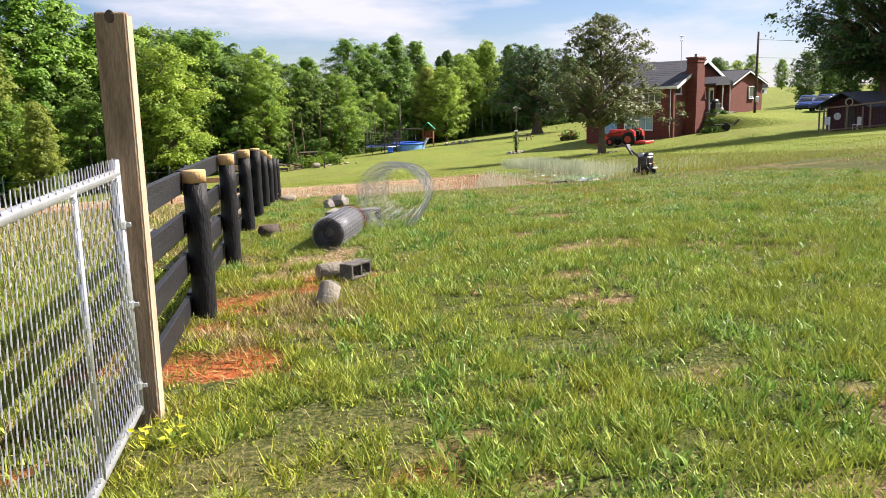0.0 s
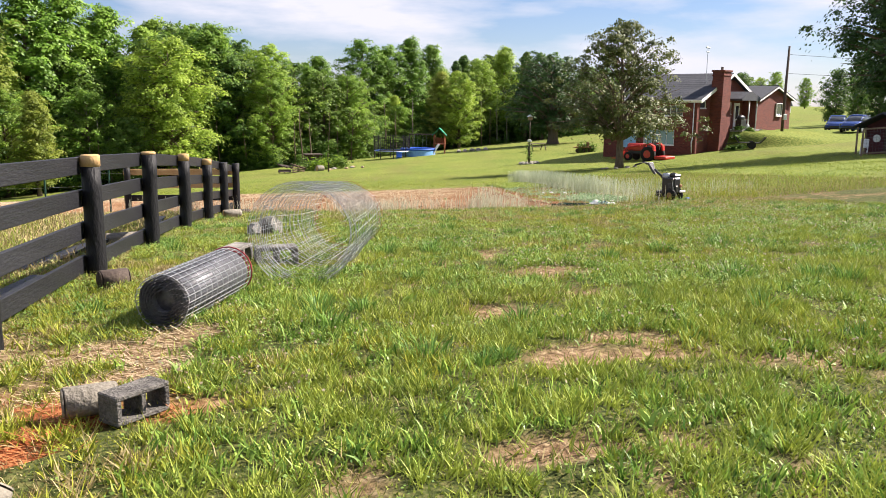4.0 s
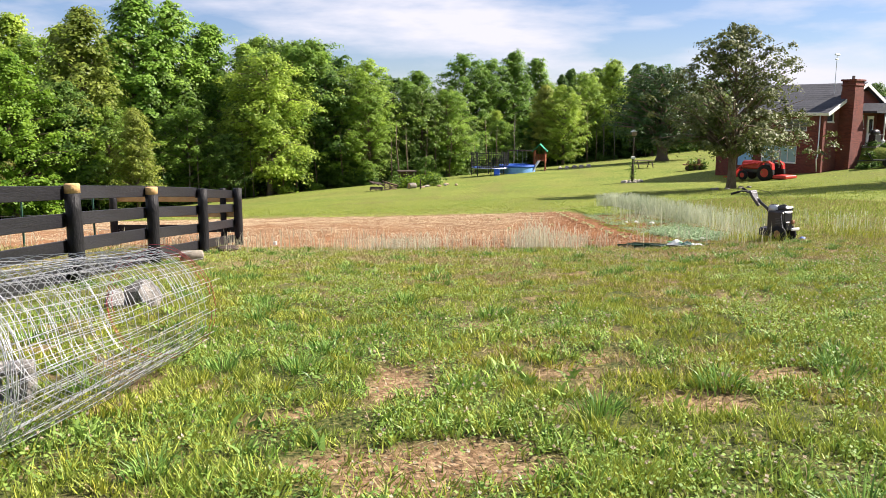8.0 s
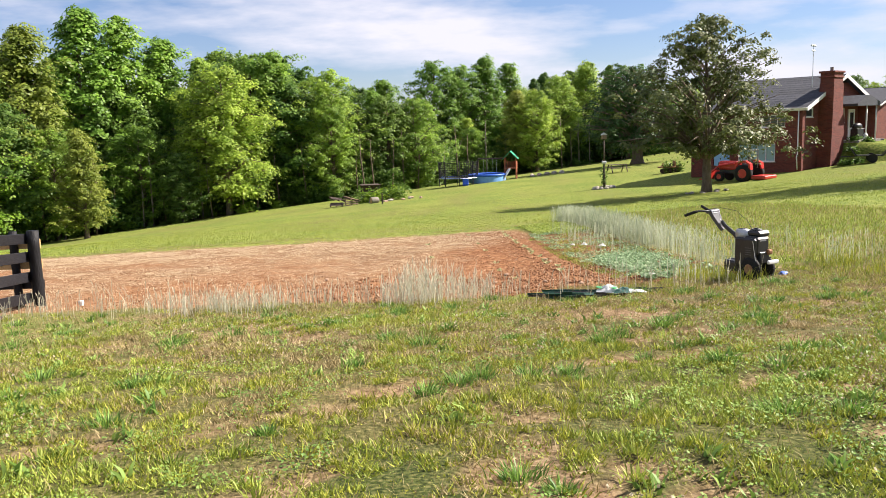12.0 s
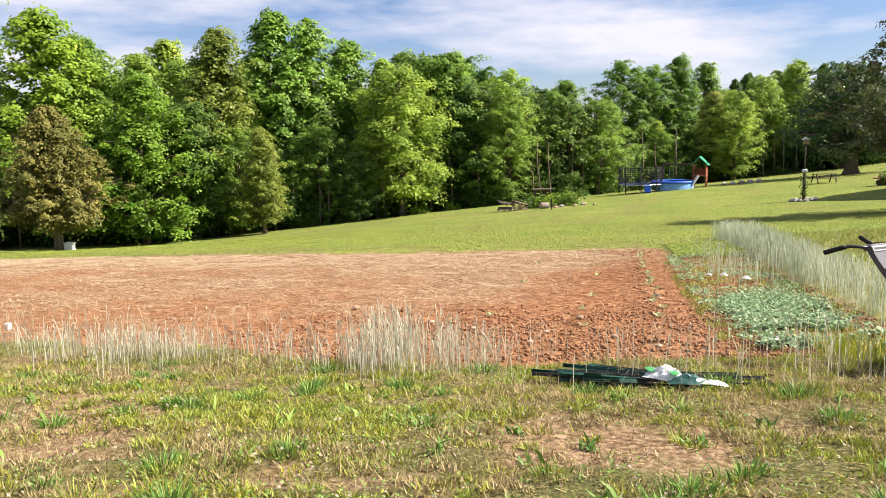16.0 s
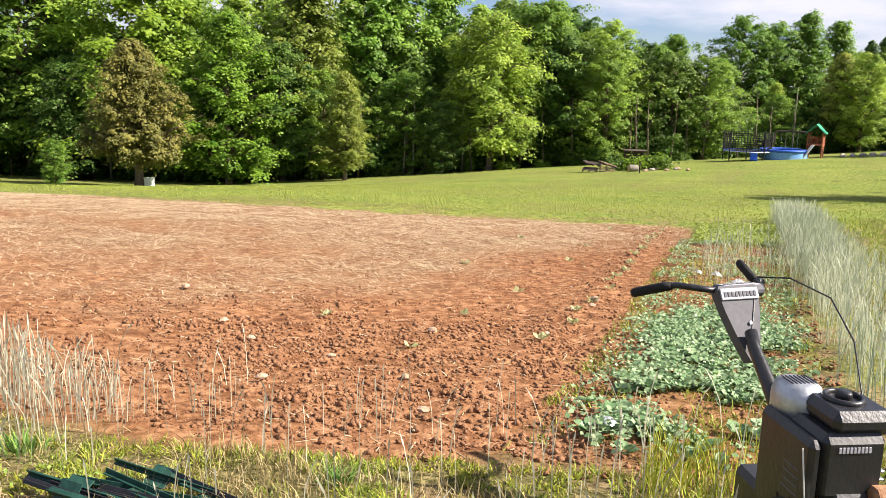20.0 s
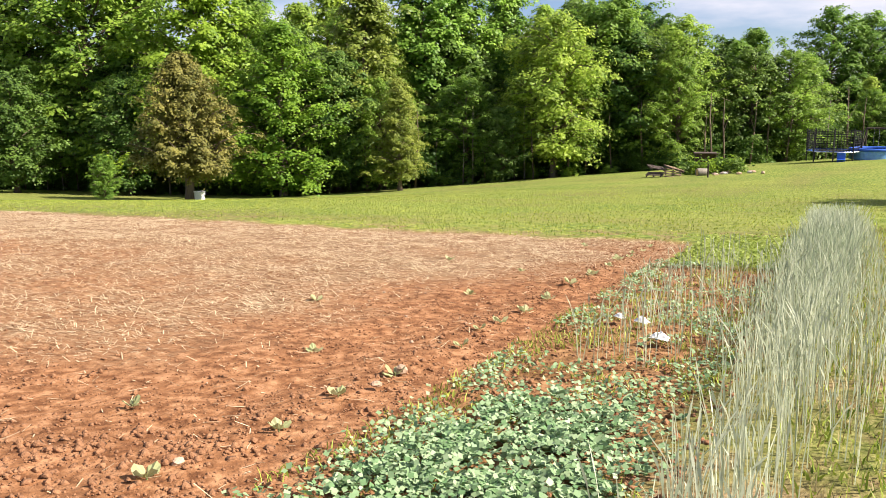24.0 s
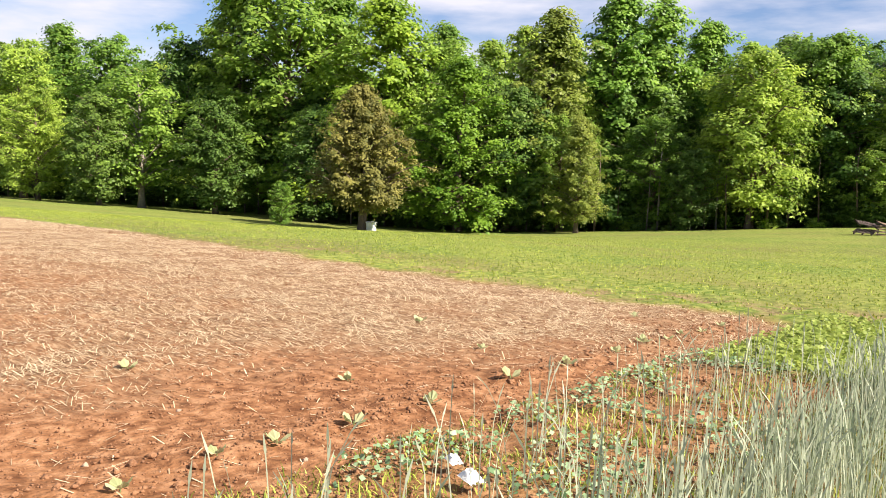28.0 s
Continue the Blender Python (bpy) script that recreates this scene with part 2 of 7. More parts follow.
SILVER = mat("bare_aluminium", (0.5, 0.52, 0.55), (0.36, 0.38, 0.4), 10, 0.5, 0.05, metal=0.85)
DECAL = mat("white_decal", (0.42, 0.42, 0.45), (0.34, 0.34, 0.37), 20, 0.5, 0.0)
RUST = mat("rusty_metal", (0.4, 0.24, 0.13), (0.22, 0.1, 0.05), 12, 0.75, 0.3, metal=0.2)
WHITE_PAINT = mat("white_paint", (0.78, 0.78, 0.77), (0.66, 0.66, 0.64), 4, 0.55, 0.06)
GREEN_POST = mat("green_enamel", (0.022, 0.085, 0.06), (0.01, 0.04, 0.028), 8, 0.5, 0.1)
WHITE_FILM = mat("white_plastic_film", (0.78, 0.79, 0.76), (0.6, 0.62, 0.6), 9, 0.35, 0.2, spec=0.5)
GREEN_FILM = mat("green_print", (0.05, 0.35, 0.07), (0.03, 0.22, 0.09), 12, 0.35, 0.1, spec=0.5)
TEAL_FILM = mat("teal_film", (0.03, 0.12, 0.095), (0.012, 0.05, 0.04), 12, 0.35, 0.1, spec=0.5)
SHINGLE = mat("grey_shingles", (0.066, 0.07, 0.084), (0.04, 0.043, 0.052), 6, 0.9, 0.4, fine=25, vary=0.15)
DOOR_BLUE = mat("pale_blue_paint", (0.3, 0.52, 0.75), (0.24, 0.44, 0.66), 3, 0.5, 0.05)
GLASS = glass_mat("window_glass")
CURTAIN_GLASS = glass_mat("curtained_glass", (0.22, 0.36, 0.42))
RED_PAINT = mat("red_machine_paint", (0.55, 0.035, 0.025), (0.38, 0.02, 0.015), 5, 0.35, 0.05, spec=0.5)
BLUE_CAR = mat("blue_car_paint", (0.04, 0.09, 0.3), (0.03, 0.07, 0.24), 3, 0.22, 0.0, metal=0.3, spec=0.6)
BLUE_PLASTIC = mat("blue_plastic", (0.04, 0.14, 0.6), (0.03, 0.1, 0.45), 4, 0.45, 0.05)
POOL_BLUE = mat("pool_liner", (0.2, 0.4, 0.72), (0.12, 0.28, 0.6), 3, 0.4, 0.1)
GREEN_CANVAS = mat("green_canvas", (0.02, 0.3, 0.16), (0.015, 0.22, 0.11), 4, 0.7, 0.1)
CEDAR_WOOD = mat("red_brown_wood", (0.36, 0.12, 0.06), (0.25, 0.08, 0.04), 5, 0.8, 0.2)
DARK_WOOD = mat("dark_aged_wood", (0.1, 0.075, 0.06), (0.05, 0.036, 0.03), 4, 0.85, 0.4)
SHED_RED = mat("dull_red_boards", (0.11, 0.035, 0.04), (0.07, 0.022, 0.028), 4, 0.85, 0.3)
BARK = mat("bark", (0.2, 0.15, 0.11), (0.095, 0.07, 0.05), 5, 0.95, 0.8, fine=18, stretch=(3, 3, 0.6), vary=0.2)
PALE_BARK = mat("pale_bark", (0.26, 0.23, 0.19), (0.14, 0.12, 0.095), 4, 0.95, 0.5, fine=18, vary=0.15)
NET = mat("black_net", (0.02, 0.02, 0.02), (0.012, 0.012, 0.012), 4, 0.8, 0.0)
GRASS = leaf_mat("grass_blades", (0.06, 0.125, 0.012), (0.48, 0.54, 0.09), 0.2, 0.05, 0.0, 0.5, far_noise=2.2, blend=0.35)
LUSH = leaf_mat("lush_grass_blades", (0.035, 0.11, 0.012), (0.38, 0.54, 0.1), 0.2, 0.05, 0.0, 0.4)
LIME_GRASS = leaf_mat("yellow_green_grass", (0.14, 0.19, 0.015), (0.46, 0.46, 0.06), 0.22, 0.05, 0.0, 0.5)
BLUE_GRASS = leaf_mat("deep_green_tussocks", (0.04, 0.12, 0.018), (0.27, 0.45, 0.09), 0.2, 0.05, 0.0, 0.45)
DRY_GRASS = leaf_mat("dry_grass", (0.2, 0.15, 0.055), (0.5, 0.41, 0.21), 0.18, 0.05, 0.0, 0.6)
CLOVER = leaf_mat("clover_leaves", (0.06, 0.16, 0.025), (0.34, 0.47, 0.1), 0.2, 0.05, 0.0, 0.5, far_noise=0.6)
CLOVER_HEAD = leaf_mat("clover_heads", (0.36, 0.28, 0.17), (0.6, 0.54, 0.4), 0.3, 0.05, 0.0, 0.7)
RYE = leaf_mat("rye_stalks", (0.21, 0.27, 0.16), (0.64, 0.66, 0.49), 0.4, 0.05, 0.0, 0.55, far_noise=0.5)
RYE_DRY = leaf_mat("rye_pale", (0.36, 0.36, 0.26), (0.68, 0.65, 0.5), 0.4, 0.05, 0.0, 0.6)
BRASSICA = leaf_mat("blue_green_leaves", (0.12, 0.23, 0.09), (0.37, 0.48, 0.27), 0.25, 0.05, 0.0, 0.45)
LIME_WEED = leaf_mat("lime_weeds", (0.17, 0.24, 0.035), (0.37, 0.43, 0.1), 0.4, 0.05, 0.0, 0.5)
SQUASH = leaf_mat("seedling_leaves", (0.22, 0.29, 0.1), (0.46, 0.47, 0.25), 0.35, 0.05, 0.0, 0.5)
BROAD = leaf_mat("broad_leaves", (0.05, 0.14, 0.018), (0.44, 0.61, 0.09), 0.5, 0.24, 0.02, 0.5, far_noise=0.3)
BRIGHT = leaf_mat("bright_leaves", (0.07, 0.175, 0.014), (0.38, 0.53, 0.055), 0.48, 0.12, 0.012, 0.5, far_noise=0.45)
YELLOWISH = leaf_mat("yellow_green_needles", (0.09, 0.15, 0.018), (0.39, 0.43, 0.075), 0.42, 0.12, 0.01, 0.5, far_noise=0.5)
GREENLEAF = leaf_mat("fresh_green_leaves", (0.05, 0.15, 0.022), (0.34, 0.54, 0.08), 0.46, 0.14, 0.012, 0.45, far_noise=0.3)
OAKLEAF = leaf_mat("dark_oak_leaves", (0.014, 0.045, 0.011), (0.1, 0.17, 0.04), 0.28, 0.1, 0.01, 0.45, far_noise=0.3)
# deep green; on undergrowth and thicket it also stands in for shade
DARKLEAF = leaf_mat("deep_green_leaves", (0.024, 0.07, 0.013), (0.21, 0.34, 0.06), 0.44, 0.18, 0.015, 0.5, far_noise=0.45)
OLIVE = leaf_mat("olive_leaves", (0.035, 0.06, 0.015), (0.19, 0.21, 0.055), 0.28, 0.08, 0.01, 0.5, far_noise=0.5, spec=0.28)
CEDARLEAF = leaf_mat("brownish_cedar_sprays", (0.075, 0.092, 0.02), (0.37, 0.32, 0.08), 0.35, 0.1, 0.01, 0.6, far_noise=0.6)


# ---- building blocks ----
class Geo:
    """Gathers the faces of one mesh."""

    def __init__(self):
        self.v, self.f = [], []

    def add(self, verts, faces, m=None):
        k = len(self.v)
        self.v += [tuple(m @ Vector(p)) for p in verts] if m is not None else [tuple(p) for p in verts]
        self.f += [tuple(k + i for i in q) for q in faces]
        return self

    def box(self, c, s, bevel=0.0, m=None):
        """A box at the centre c with sizes s; its edges are cut back by bevel."""
        h = [v / 2 for v in s]
        b = min(bevel, *(0.45 * v for v in s))
        if b <= 0:
            v = [(c[0] + i * h[0], c[1] + j * h[1], c[2] + k * h[2]) for k in (-1, 1) for j in (-1, 1) for i in (-1, 1)]
            return self.add(v, [(0, 2, 3, 1), (4, 5, 7, 6), (0, 1, 5, 4), (2, 6, 7, 3), (0, 4, 6, 2), (1, 3, 7, 5)], m)
        v, at = [], {}
        for i in (-1, 1):
            for j in (-1, 1):
                for k in (-1, 1):
                    for a in range(3):
                        p = [i * (h[0] - b), j * (h[1] - b), k * (h[2] - b)]
                        p[a] = (i, j, k)[a] * h[a]
                        at[i, j, k, a] = len(v)
                        v.append([p[n] + c[n] for n in range(3)])
        f = []
        for a in range(3):
            o, q = (a + 1) % 3, (a + 2) % 3
            for s1 in (-1, 1):
                ring = []
                for x, y in ((-1, -1), (1, -1), (1, 1), (-1, 1)):
                    e = [0, 0, 0]
                    e[a], e[o], e[q] = s1, x, y
                    ring.append(at[(*e, a)])
                f.append(tuple(ring if s1 > 0 else ring[::-1]))
            for x in (-1, 1):
                for y in (-1, 1):
                    lo, hi = [0, 0, 0], [0, 0, 0]
                    lo[a], hi[a], lo[o], hi[o], lo[q], hi[q] = -1, 1, x, x, y, y
                    ring = [at[(*lo, o)], at[(*hi, o)], at[(*hi, q)], at[(*lo, q)]]
                    f.append(tuple(ring if x * y < 0 else ring[::-1]))
        for i in (-1, 1):
            for j in (-1, 1):
                for k in (-1, 1):
                    ring = [at[i, j, k, a] for a in range(3)]
                    f.append(tuple(ring if i * j * k > 0 else ring[::-1]))
        return self.add(v, f, m)

    def tube(self, pts, r, sides=8, caps=True, m=None):
        """A tube along points; r is one radius or one for each point."""
        pts = [Vector(p) for p in pts]
        rs = list(r) if isinstance(r, (list, tuple)) else [r] * len(pts)
        v, f = [], []
        ref = None
        for n, p in enumerate(pts):
            d = (pts[min(n + 1, len(pts) - 1)] - pts[max(n - 1, 0)]).normalized()
            if ref is None:
                ref = d.orthogonal().normalized()
            ref = (ref - d * ref.dot(d)).normalized()
            o = d.cross(ref)
            for k in range(sides):
                a = 2 * math.pi * k / sides
                v.append(p + (ref * math.cos(a) + o * math.sin(a)) * rs[n])
        for n in range(len(pts) - 1):
            for k in range(sides):
                a, b = n * sides + k, n * sides + (k + 1) % sides
                f.append((a, b, b + sides, a + sides))
        if caps:
            f += [tuple(range(sides))[::-1], tuple(range(len(pts) * sides - sides, len(pts) * sides))]
        return self.add(v, f, m)

    def prism(self, outline, depth, m=None):
        """A flat outline in x, z, drawn out along y from 0 to depth."""
        n = len(outline)
        v = [(x, 0, z) for x, z in outline] + [(x, depth, z) for x, z in outline]
        f = [tuple(range(n)), tuple(range(2 * n - 1, n - 1, -1))]
        f += [(i, i + n, (i + 1) % n + n, (i + 1) % n) for i in range(n)]
        return self.add(v, f, m)

    def lump(self, c, s, seed=0, rough=0.25, m=None, rings=5, sides=8):
        """An uneven rounded lump of half-sizes s."""
        rd = random.Random(seed)
        v = [(c[0], c[1], c[2] - s[2])]
        for i in range(1, rings):
            t = math.pi * i / rings
            for k in range(sides):
                a = 2 * math.pi * (k + 0.5 * (i % 2)) / sides
                q = 1 + rd.uniform(-rough, rough)
                v.append((c[0] + s[0] * q * math.sin(t) * math.cos(a), c[1] + s[1] * q * math.sin(t) * math.sin(a), c[2] - s[2] * math.cos(t) * (1 + rd.uniform(-rough, rough) * 0.5)))
        v.append((c[0], c[1], c[2] + s[2]))
        f = [(0, 1 + (k + 1) % sides, 1 + k) for k in range(sides)]
        for i in range(rings - 2):
            for k in range(sides):
                a, b = 1 + i * sides + k, 1 + i * sides + (k + 1) % sides
                f.append((a, b, b + sides, a + sides))
        e = 1 + (rings - 2) * sides
        f += [(e + k, e + (k + 1) % sides, len(v) - 1) for k in range(sides)]
        return self.add(v, f, m)

    def mesh(self, name, material, smooth=False):
        me = bpy.data.meshes.new(name)
        me.from_pydata(self.v, [], self.f)
        me.materials.append(material)
        if smooth:
            me.shade_smooth()
        return me


def thing(name, m, label, category, group="", kind=""):
    ob = new(name)
    ob.matrix_world = m
    return tagged(ob, label, category, group, kind)


def part(name, geo, material, parent, label="", smooth=False, m=None):
    ob = new(name, geo.mesh(name, material, smooth) if isinstance(geo, Geo) else geo)
    ob.parent = parent
    if m is not None:
        ob.matrix_local = m
    return tagged(ob, label)


def single(name, geo, material, m, label, category, group="", kind="", smooth=False):
    ob = new(name, geo.mesh(name, material, smooth))
    ob.matrix_world = m
    return tagged(ob, label, category, group, kind)


def np_mesh(name, v, quads, tris, material):
    """A mesh out of arrays, quick for many small pieces."""
    me = bpy.data.meshes.new(name)
    me.vertices.add(len(v))
    me.vertices.foreach_set("co", np.ascontiguousarray(v, dtype=np.float32).ravel())
    q, t = np.asarray(quads, np.int32).reshape(-1, 4), np.asarray(tris, np.int32).reshape(-1, 3)
    me.loops.add(q.size + t.size)
    me.loops.foreach_set("vertex_index", np.concatenate([q.ravel(), t.ravel()]))
    me.polygons.add(len(q) + len(t))
    me.polygons.foreach_set("loop_start", np.concatenate([np.arange(len(q)) * 4, q.size + np.arange(len(t)) * 3]).astype(np.int32))
    me.update(calc_edges=True)
    me.materials.append(material)
    return me


def short_blades(name, x, y, h, w, lean, material, label, category):
    """Short pointed blades, three corners each."""
    n = len(x)
    a, d = rng.random(n) * 6.283, rng.random(n) * 6.283
    z = top(x, y) - 0.004
    px, py = np.cos(a) * w / 2, np.sin(a) * w / 2
    up = np.sqrt(np.clip(1 - lean**2, 0.1, 1)) * h
    v = np.stack([np.stack([x - px, y - py, z], -1), np.stack([x + px, y + py, z], -1), np.stack([x + np.cos(d) * lean * h, y + np.sin(d) * lean * h, z + up], -1)], 1)
    ob = new(name, np_mesh(name, v.reshape(-1, 3), np.zeros((0, 4)), np.arange(n)[:, None] * 3 + [0, 1, 2], material))
    return tagged(ob, label, category, kind="stuff")


def blades(name, x, y, h, w, lean, material, label, category, base=0.0, way=None):
    """Bent upright blades, five corners each, rooted in the ground."""
    n = len(x)
    a, d = rng.random(n) * 6.283, rng.random(n) * 6.283
    d = d if way is None else way
    z = top(x, y) + base
    px, py = np.cos(a) * w / 2, np.sin(a) * w / 2
    lx, ly = np.cos(d) * lean * h, np.sin(d) * lean * h
    up = np.sqrt(np.clip(1 - lean**2, 0.1, 1)) * h
    v = np.empty((n, 5, 3), np.float32)
    v[:, 0] = np.stack([x - px, y - py, z], -1)
    v[:, 1] = np.stack([x + px, y + py, z], -1)
    v[:, 2] = np.stack([x + px * 0.8 + lx * 0.35, y + py * 0.8 + ly * 0.35, z + up * 0.6], -1)
    v[:, 3] = np.stack([x - px * 0.8 + lx * 0.35, y - py * 0.8 + ly * 0.35, z + up * 0.6], -1)
    v[:, 4] = np.stack([x + lx, y + ly, z + up], -1)
    k = np.arange(n)[:, None] * 5
    ob = new(name, np_mesh(name, v.reshape(-1, 3), k + [0, 1, 2, 3], k + [3, 2, 4], material))
    return tagged(ob, label, category, kind="stuff")


def flakes(name, x, y, z, size, material, label, category, flat=0.5, long=1.0):
    """Small leaf-shaped quads, turned every way; flat: how level they lie."""
    ob = new(name, leaf_mesh(name, np.stack([x, y, z], -1), size, material, flat, long))
    return tagged(ob, label, category, kind="stuff")


def leaf_mesh(name, p, size, material, flat=0.3, long=1.0, r=None, out=None):
    r = r or rng
    n = len(p)
    up = r.normal(size=(n, 3))
    up[:, 2] = np.abs(up[:, 2]) + flat * 3
    up /= np.linalg.norm(up, axis=1)[:, None]
    if out is not None:
        up = up * 0.75 + out
        up /= np.linalg.norm(up, axis=1)[:, None]
    e = np.cross(up, r.normal(size=(n, 3)))
    e /= np.linalg.norm(e, axis=1)[:, None] + 1e-9
    g = np.cross(up, e)
    s = np.broadcast_to(np.asarray(size, float), (n,))[:, None] * (0.7 + 0.6 * r.random((n, 1)))
    e, g = e * s * 0.5 * long, g * s * 0.5
    v = np.stack([p - e, p - g * 0.9 + e * 0.1, p + e, p + g * 0.9 + e * 0.1], 1)
    return np_mesh(name, v.reshape(-1, 3), np.arange(n)[:, None] * 4 + [0, 1, 2, 3], np.zeros((0, 3)), material)

# ---- ground: one sheet, with the plot dug into it ----
def straw_at(x, y):
    """How much of the plot's soil chopped straw covers, 0 to 1: thick at the back, gone from the freshly dug right-hand rows."""
    dug_row = step(2.6 + 0.2 * (y - 22), 6.4 + 0.07 * (y - 22), x)
    return np.clip(0.62 - 0.25 * step(27, 23, y) + 0.5 * step(29.5, 34, y) - 0.75 * dug_row * (1 - 0.55 * step(31.5, 34.5, y)) + (wave(x, y, 1.6, 14) - 0.5) * 0.7 + (wave(x, y, 0.5, 18) - 0.5) * 0.5, 0, 1)


def top(x, y):
    """Height of the ground with its clods, ruts and worn hollows."""
    x, y = np.asarray(x, float), np.asarray(y, float)
    near = step(-8.2, -7.8, x) * step(13.1, 12.8, x) * step(-1.1, -0.8, y) * step(39.1, 38.8, y)
    dug = soil_mask(x, y)
    coarse = step(2.2, 4.6, x) * step(21, 22, y) * (0.1 + 0.5 * (1 - step(23.5, 26.5, y)))
    lumps = (wave(x, y, 0.5, 11) - 0.5) * 0.05 + (wave(x, y, 0.27, 12) - 0.5) * 0.05
    ridge = step(23.5, 25, y) * (0.02 * np.exp(-(((x - 7.28) / 0.16) ** 2)) - 0.012 * np.exp(-(((x - 7.62) / 0.16) ** 2)) + 0.006 * np.sin(x * 5.2) * step(9, 4, np.abs(x - 1)))
    turf_lift = (wave(x, y, 0.45, 13) - 0.5) * 0.035 + (wave(x, y, 0.2, 17) - 0.5) * 0.02
    return land(x, y) + near * (dug * (lumps * (0.07 + coarse) + ridge) + (1 - dug) * turf_lift - 0.03 * patch_mask(x, y) * (np.hypot(x, y - 12) < 40) - 0.03 * dug)



ax = np.concatenate([[-2500, -1200, -700, -450, -320, -250], np.arange(-200, -40, 6), np.arange(-40, -8, 1.0), np.arange(-8, 13, 0.13), np.arange(13, 40, 1.0), np.arange(40, 201, 6), [250, 320, 450, 700, 1200, 2500]])
ay = np.concatenate([[-2500, -1200, -700, -400, -250], np.arange(-200, -20, 8), np.arange(-20, -1, 1.0), np.arange(-1, 39, 0.13), np.arange(39, 60, 1.0), np.arange(60, 251, 5), [320, 450, 700, 1200, 2500]])
gx, gy = np.meshgrid(ax, ay)
soil, bare = soil_mask(gx, gy), patch_mask(gx, gy) * step(-4.5, -3, gx) * step(14, 12, gx) * step(-0.6, 0.4, gy) * step(39, 38, gy)
height = top(gx, gy)
verts = np.stack([gx, gy, height], -1).reshape(-1, 3)
nx, ny = len(ax), len(ay)
i, j = np.meshgrid(np.arange(nx - 1), np.arange(ny - 1))
k = (j * nx + i).ravel()[:, None]
straw_cover = soil * straw_at(gx, gy)
dry = 0.75 * np.clip(step(13, 20, gy) * step(45, 30, gy) * step(13, 9.5, gx) * 0.6 + (wave(gx, gy, 2.6, 15) - 0.45) * 1.1 + (wave(gx, gy, 0.8, 16) - 0.5) * 0.5, 0, 1)
away = np.clip(step(4.5, 9.5, np.abs(gx - np.interp(gy, [0, 20], [1.2, 8.3]))) + step(21, 24, gy) + step(2.2, 0.6, gy), 0, 1)
EDGE_X, EDGE_Y = [-190, -140, -104, -80, -62, -45, -30, -22, -8, 0, 6, 16, 30, 48, 62], [30, 50, 66, 76, 80, 81, 86, 93, 101, 100, 110, 122, 128, 132, 140]
woods = step(0, 3.5, gy - np.interp(gx, EDGE_X, EDGE_Y)) * step(70, 62, gx) * step(210, 190, -gx)
lime = step(0, 0.5, gx - 8.1) * step(0, 0.4, 9.4 - gx) * step(33, 33.8, gy) * step(37, 36, gy)

GROUND = bpy.data.materials.new("lawn_and_soil")
GROUND.use_nodes = True
n, l = GROUND.node_tree.nodes, GROUND.node_tree.links
pb = n["Principled BSDF"]
pb.inputs["Roughness"].default_value, pb.inputs["Specular IOR Level"].default_value = 0.95, 0.1
tc = n.new("ShaderNodeTexCoord")


def noise_node(size, detail=4, stretch=None):
    t = n.new("ShaderNodeTexNoise")
    t.inputs["Scale"].default_value, t.inputs["Detail"].default_value = size, detail
    if stretch:
        mp = n.new("ShaderNodeMapping")
        mp.inputs["Scale"].default_value = stretch
        l.new(tc.outputs["Object"], mp.inputs[0])
        l.new(mp.outputs[0], t.inputs[0])
    else:
        l.new(tc.outputs["Object"], t.inputs[0])
    return t


def ramp(src, stops):
    r = n.new("ShaderNodeValToRGB")
    for q, (p, c) in enumerate(stops):
        e = r.color_ramp.elements[q] if q < 2 else r.color_ramp.elements.new(p)
        e.position, e.color = p, (*c, 1)
    l.new(src, r.inputs[0])
    return r.outputs[0]


def mix(fac, a, b):
    x = n.new("ShaderNodeMix")
    x.data_type = "RGBA"
    l.new(fac, x.inputs[0])
    l.new(a, x.inputs[6])
    l.new(b, x.inputs[7])
    return x.outputs[2]


def attr(name):
    t = n.new("ShaderNodeAttribute")
    t.attribute_name = name
    return t.outputs["Fac"]


# near turf is darkened to paint in the shade between the blades
turf = ramp(noise_node(38, 8).outputs[0], [(0.34, (0.022, 0.032, 0.008)), (0.5, (0.06, 0.075, 0.02)), (0.68, (0.15, 0.14, 0.05))])
turf_far = ramp(noise_node(7, 12).outputs[0], [(0.36, (0.045, 0.085, 0.012)), (0.5, (0.15, 0.19, 0.035)), (0.64, (0.3, 0.31, 0.085))])
turf_deep = ramp(noise_node(0.25, 9).outputs[0], [(0.38, (0.1, 0.16, 0.024)), (0.62, (0.22, 0.24, 0.05))])
half = n.new("ShaderNodeValue")
half.outputs[0].default_value = 0.33
turf_far = mix(half.outputs[0], turf_far, turf_deep)
turf = mix(attr("away"), turf, turf_far)
pale = ramp(noise_node(30, 7).outputs[0], [(0.34, (0.055, 0.048, 0.016)), (0.5, (0.14, 0.115, 0.045)), (0.68, (0.3, 0.24, 0.11))])
turf = mix(attr("dry"), turf, pale)
weedy = ramp(noise_node(9, 5).outputs[0], [(0.3, (0.14, 0.19, 0.035)), (0.7, (0.28, 0.33, 0.07))])
turf = mix(attr("lime"), turf, weedy)
litter_c = ramp(noise_node(2.5, 8).outputs[0], [(0.35, (0.035, 0.028, 0.016)), (0.65, (0.1, 0.07, 0.04))])
turf = mix(attr("woods"), turf, litter_c)
worn = ramp(noise_node(22, 8).outputs[0], [(0.32, (0.1, 0.06, 0.032)), (0.5, (0.21, 0.135, 0.075)), (0.68, (0.37, 0.265, 0.16))])
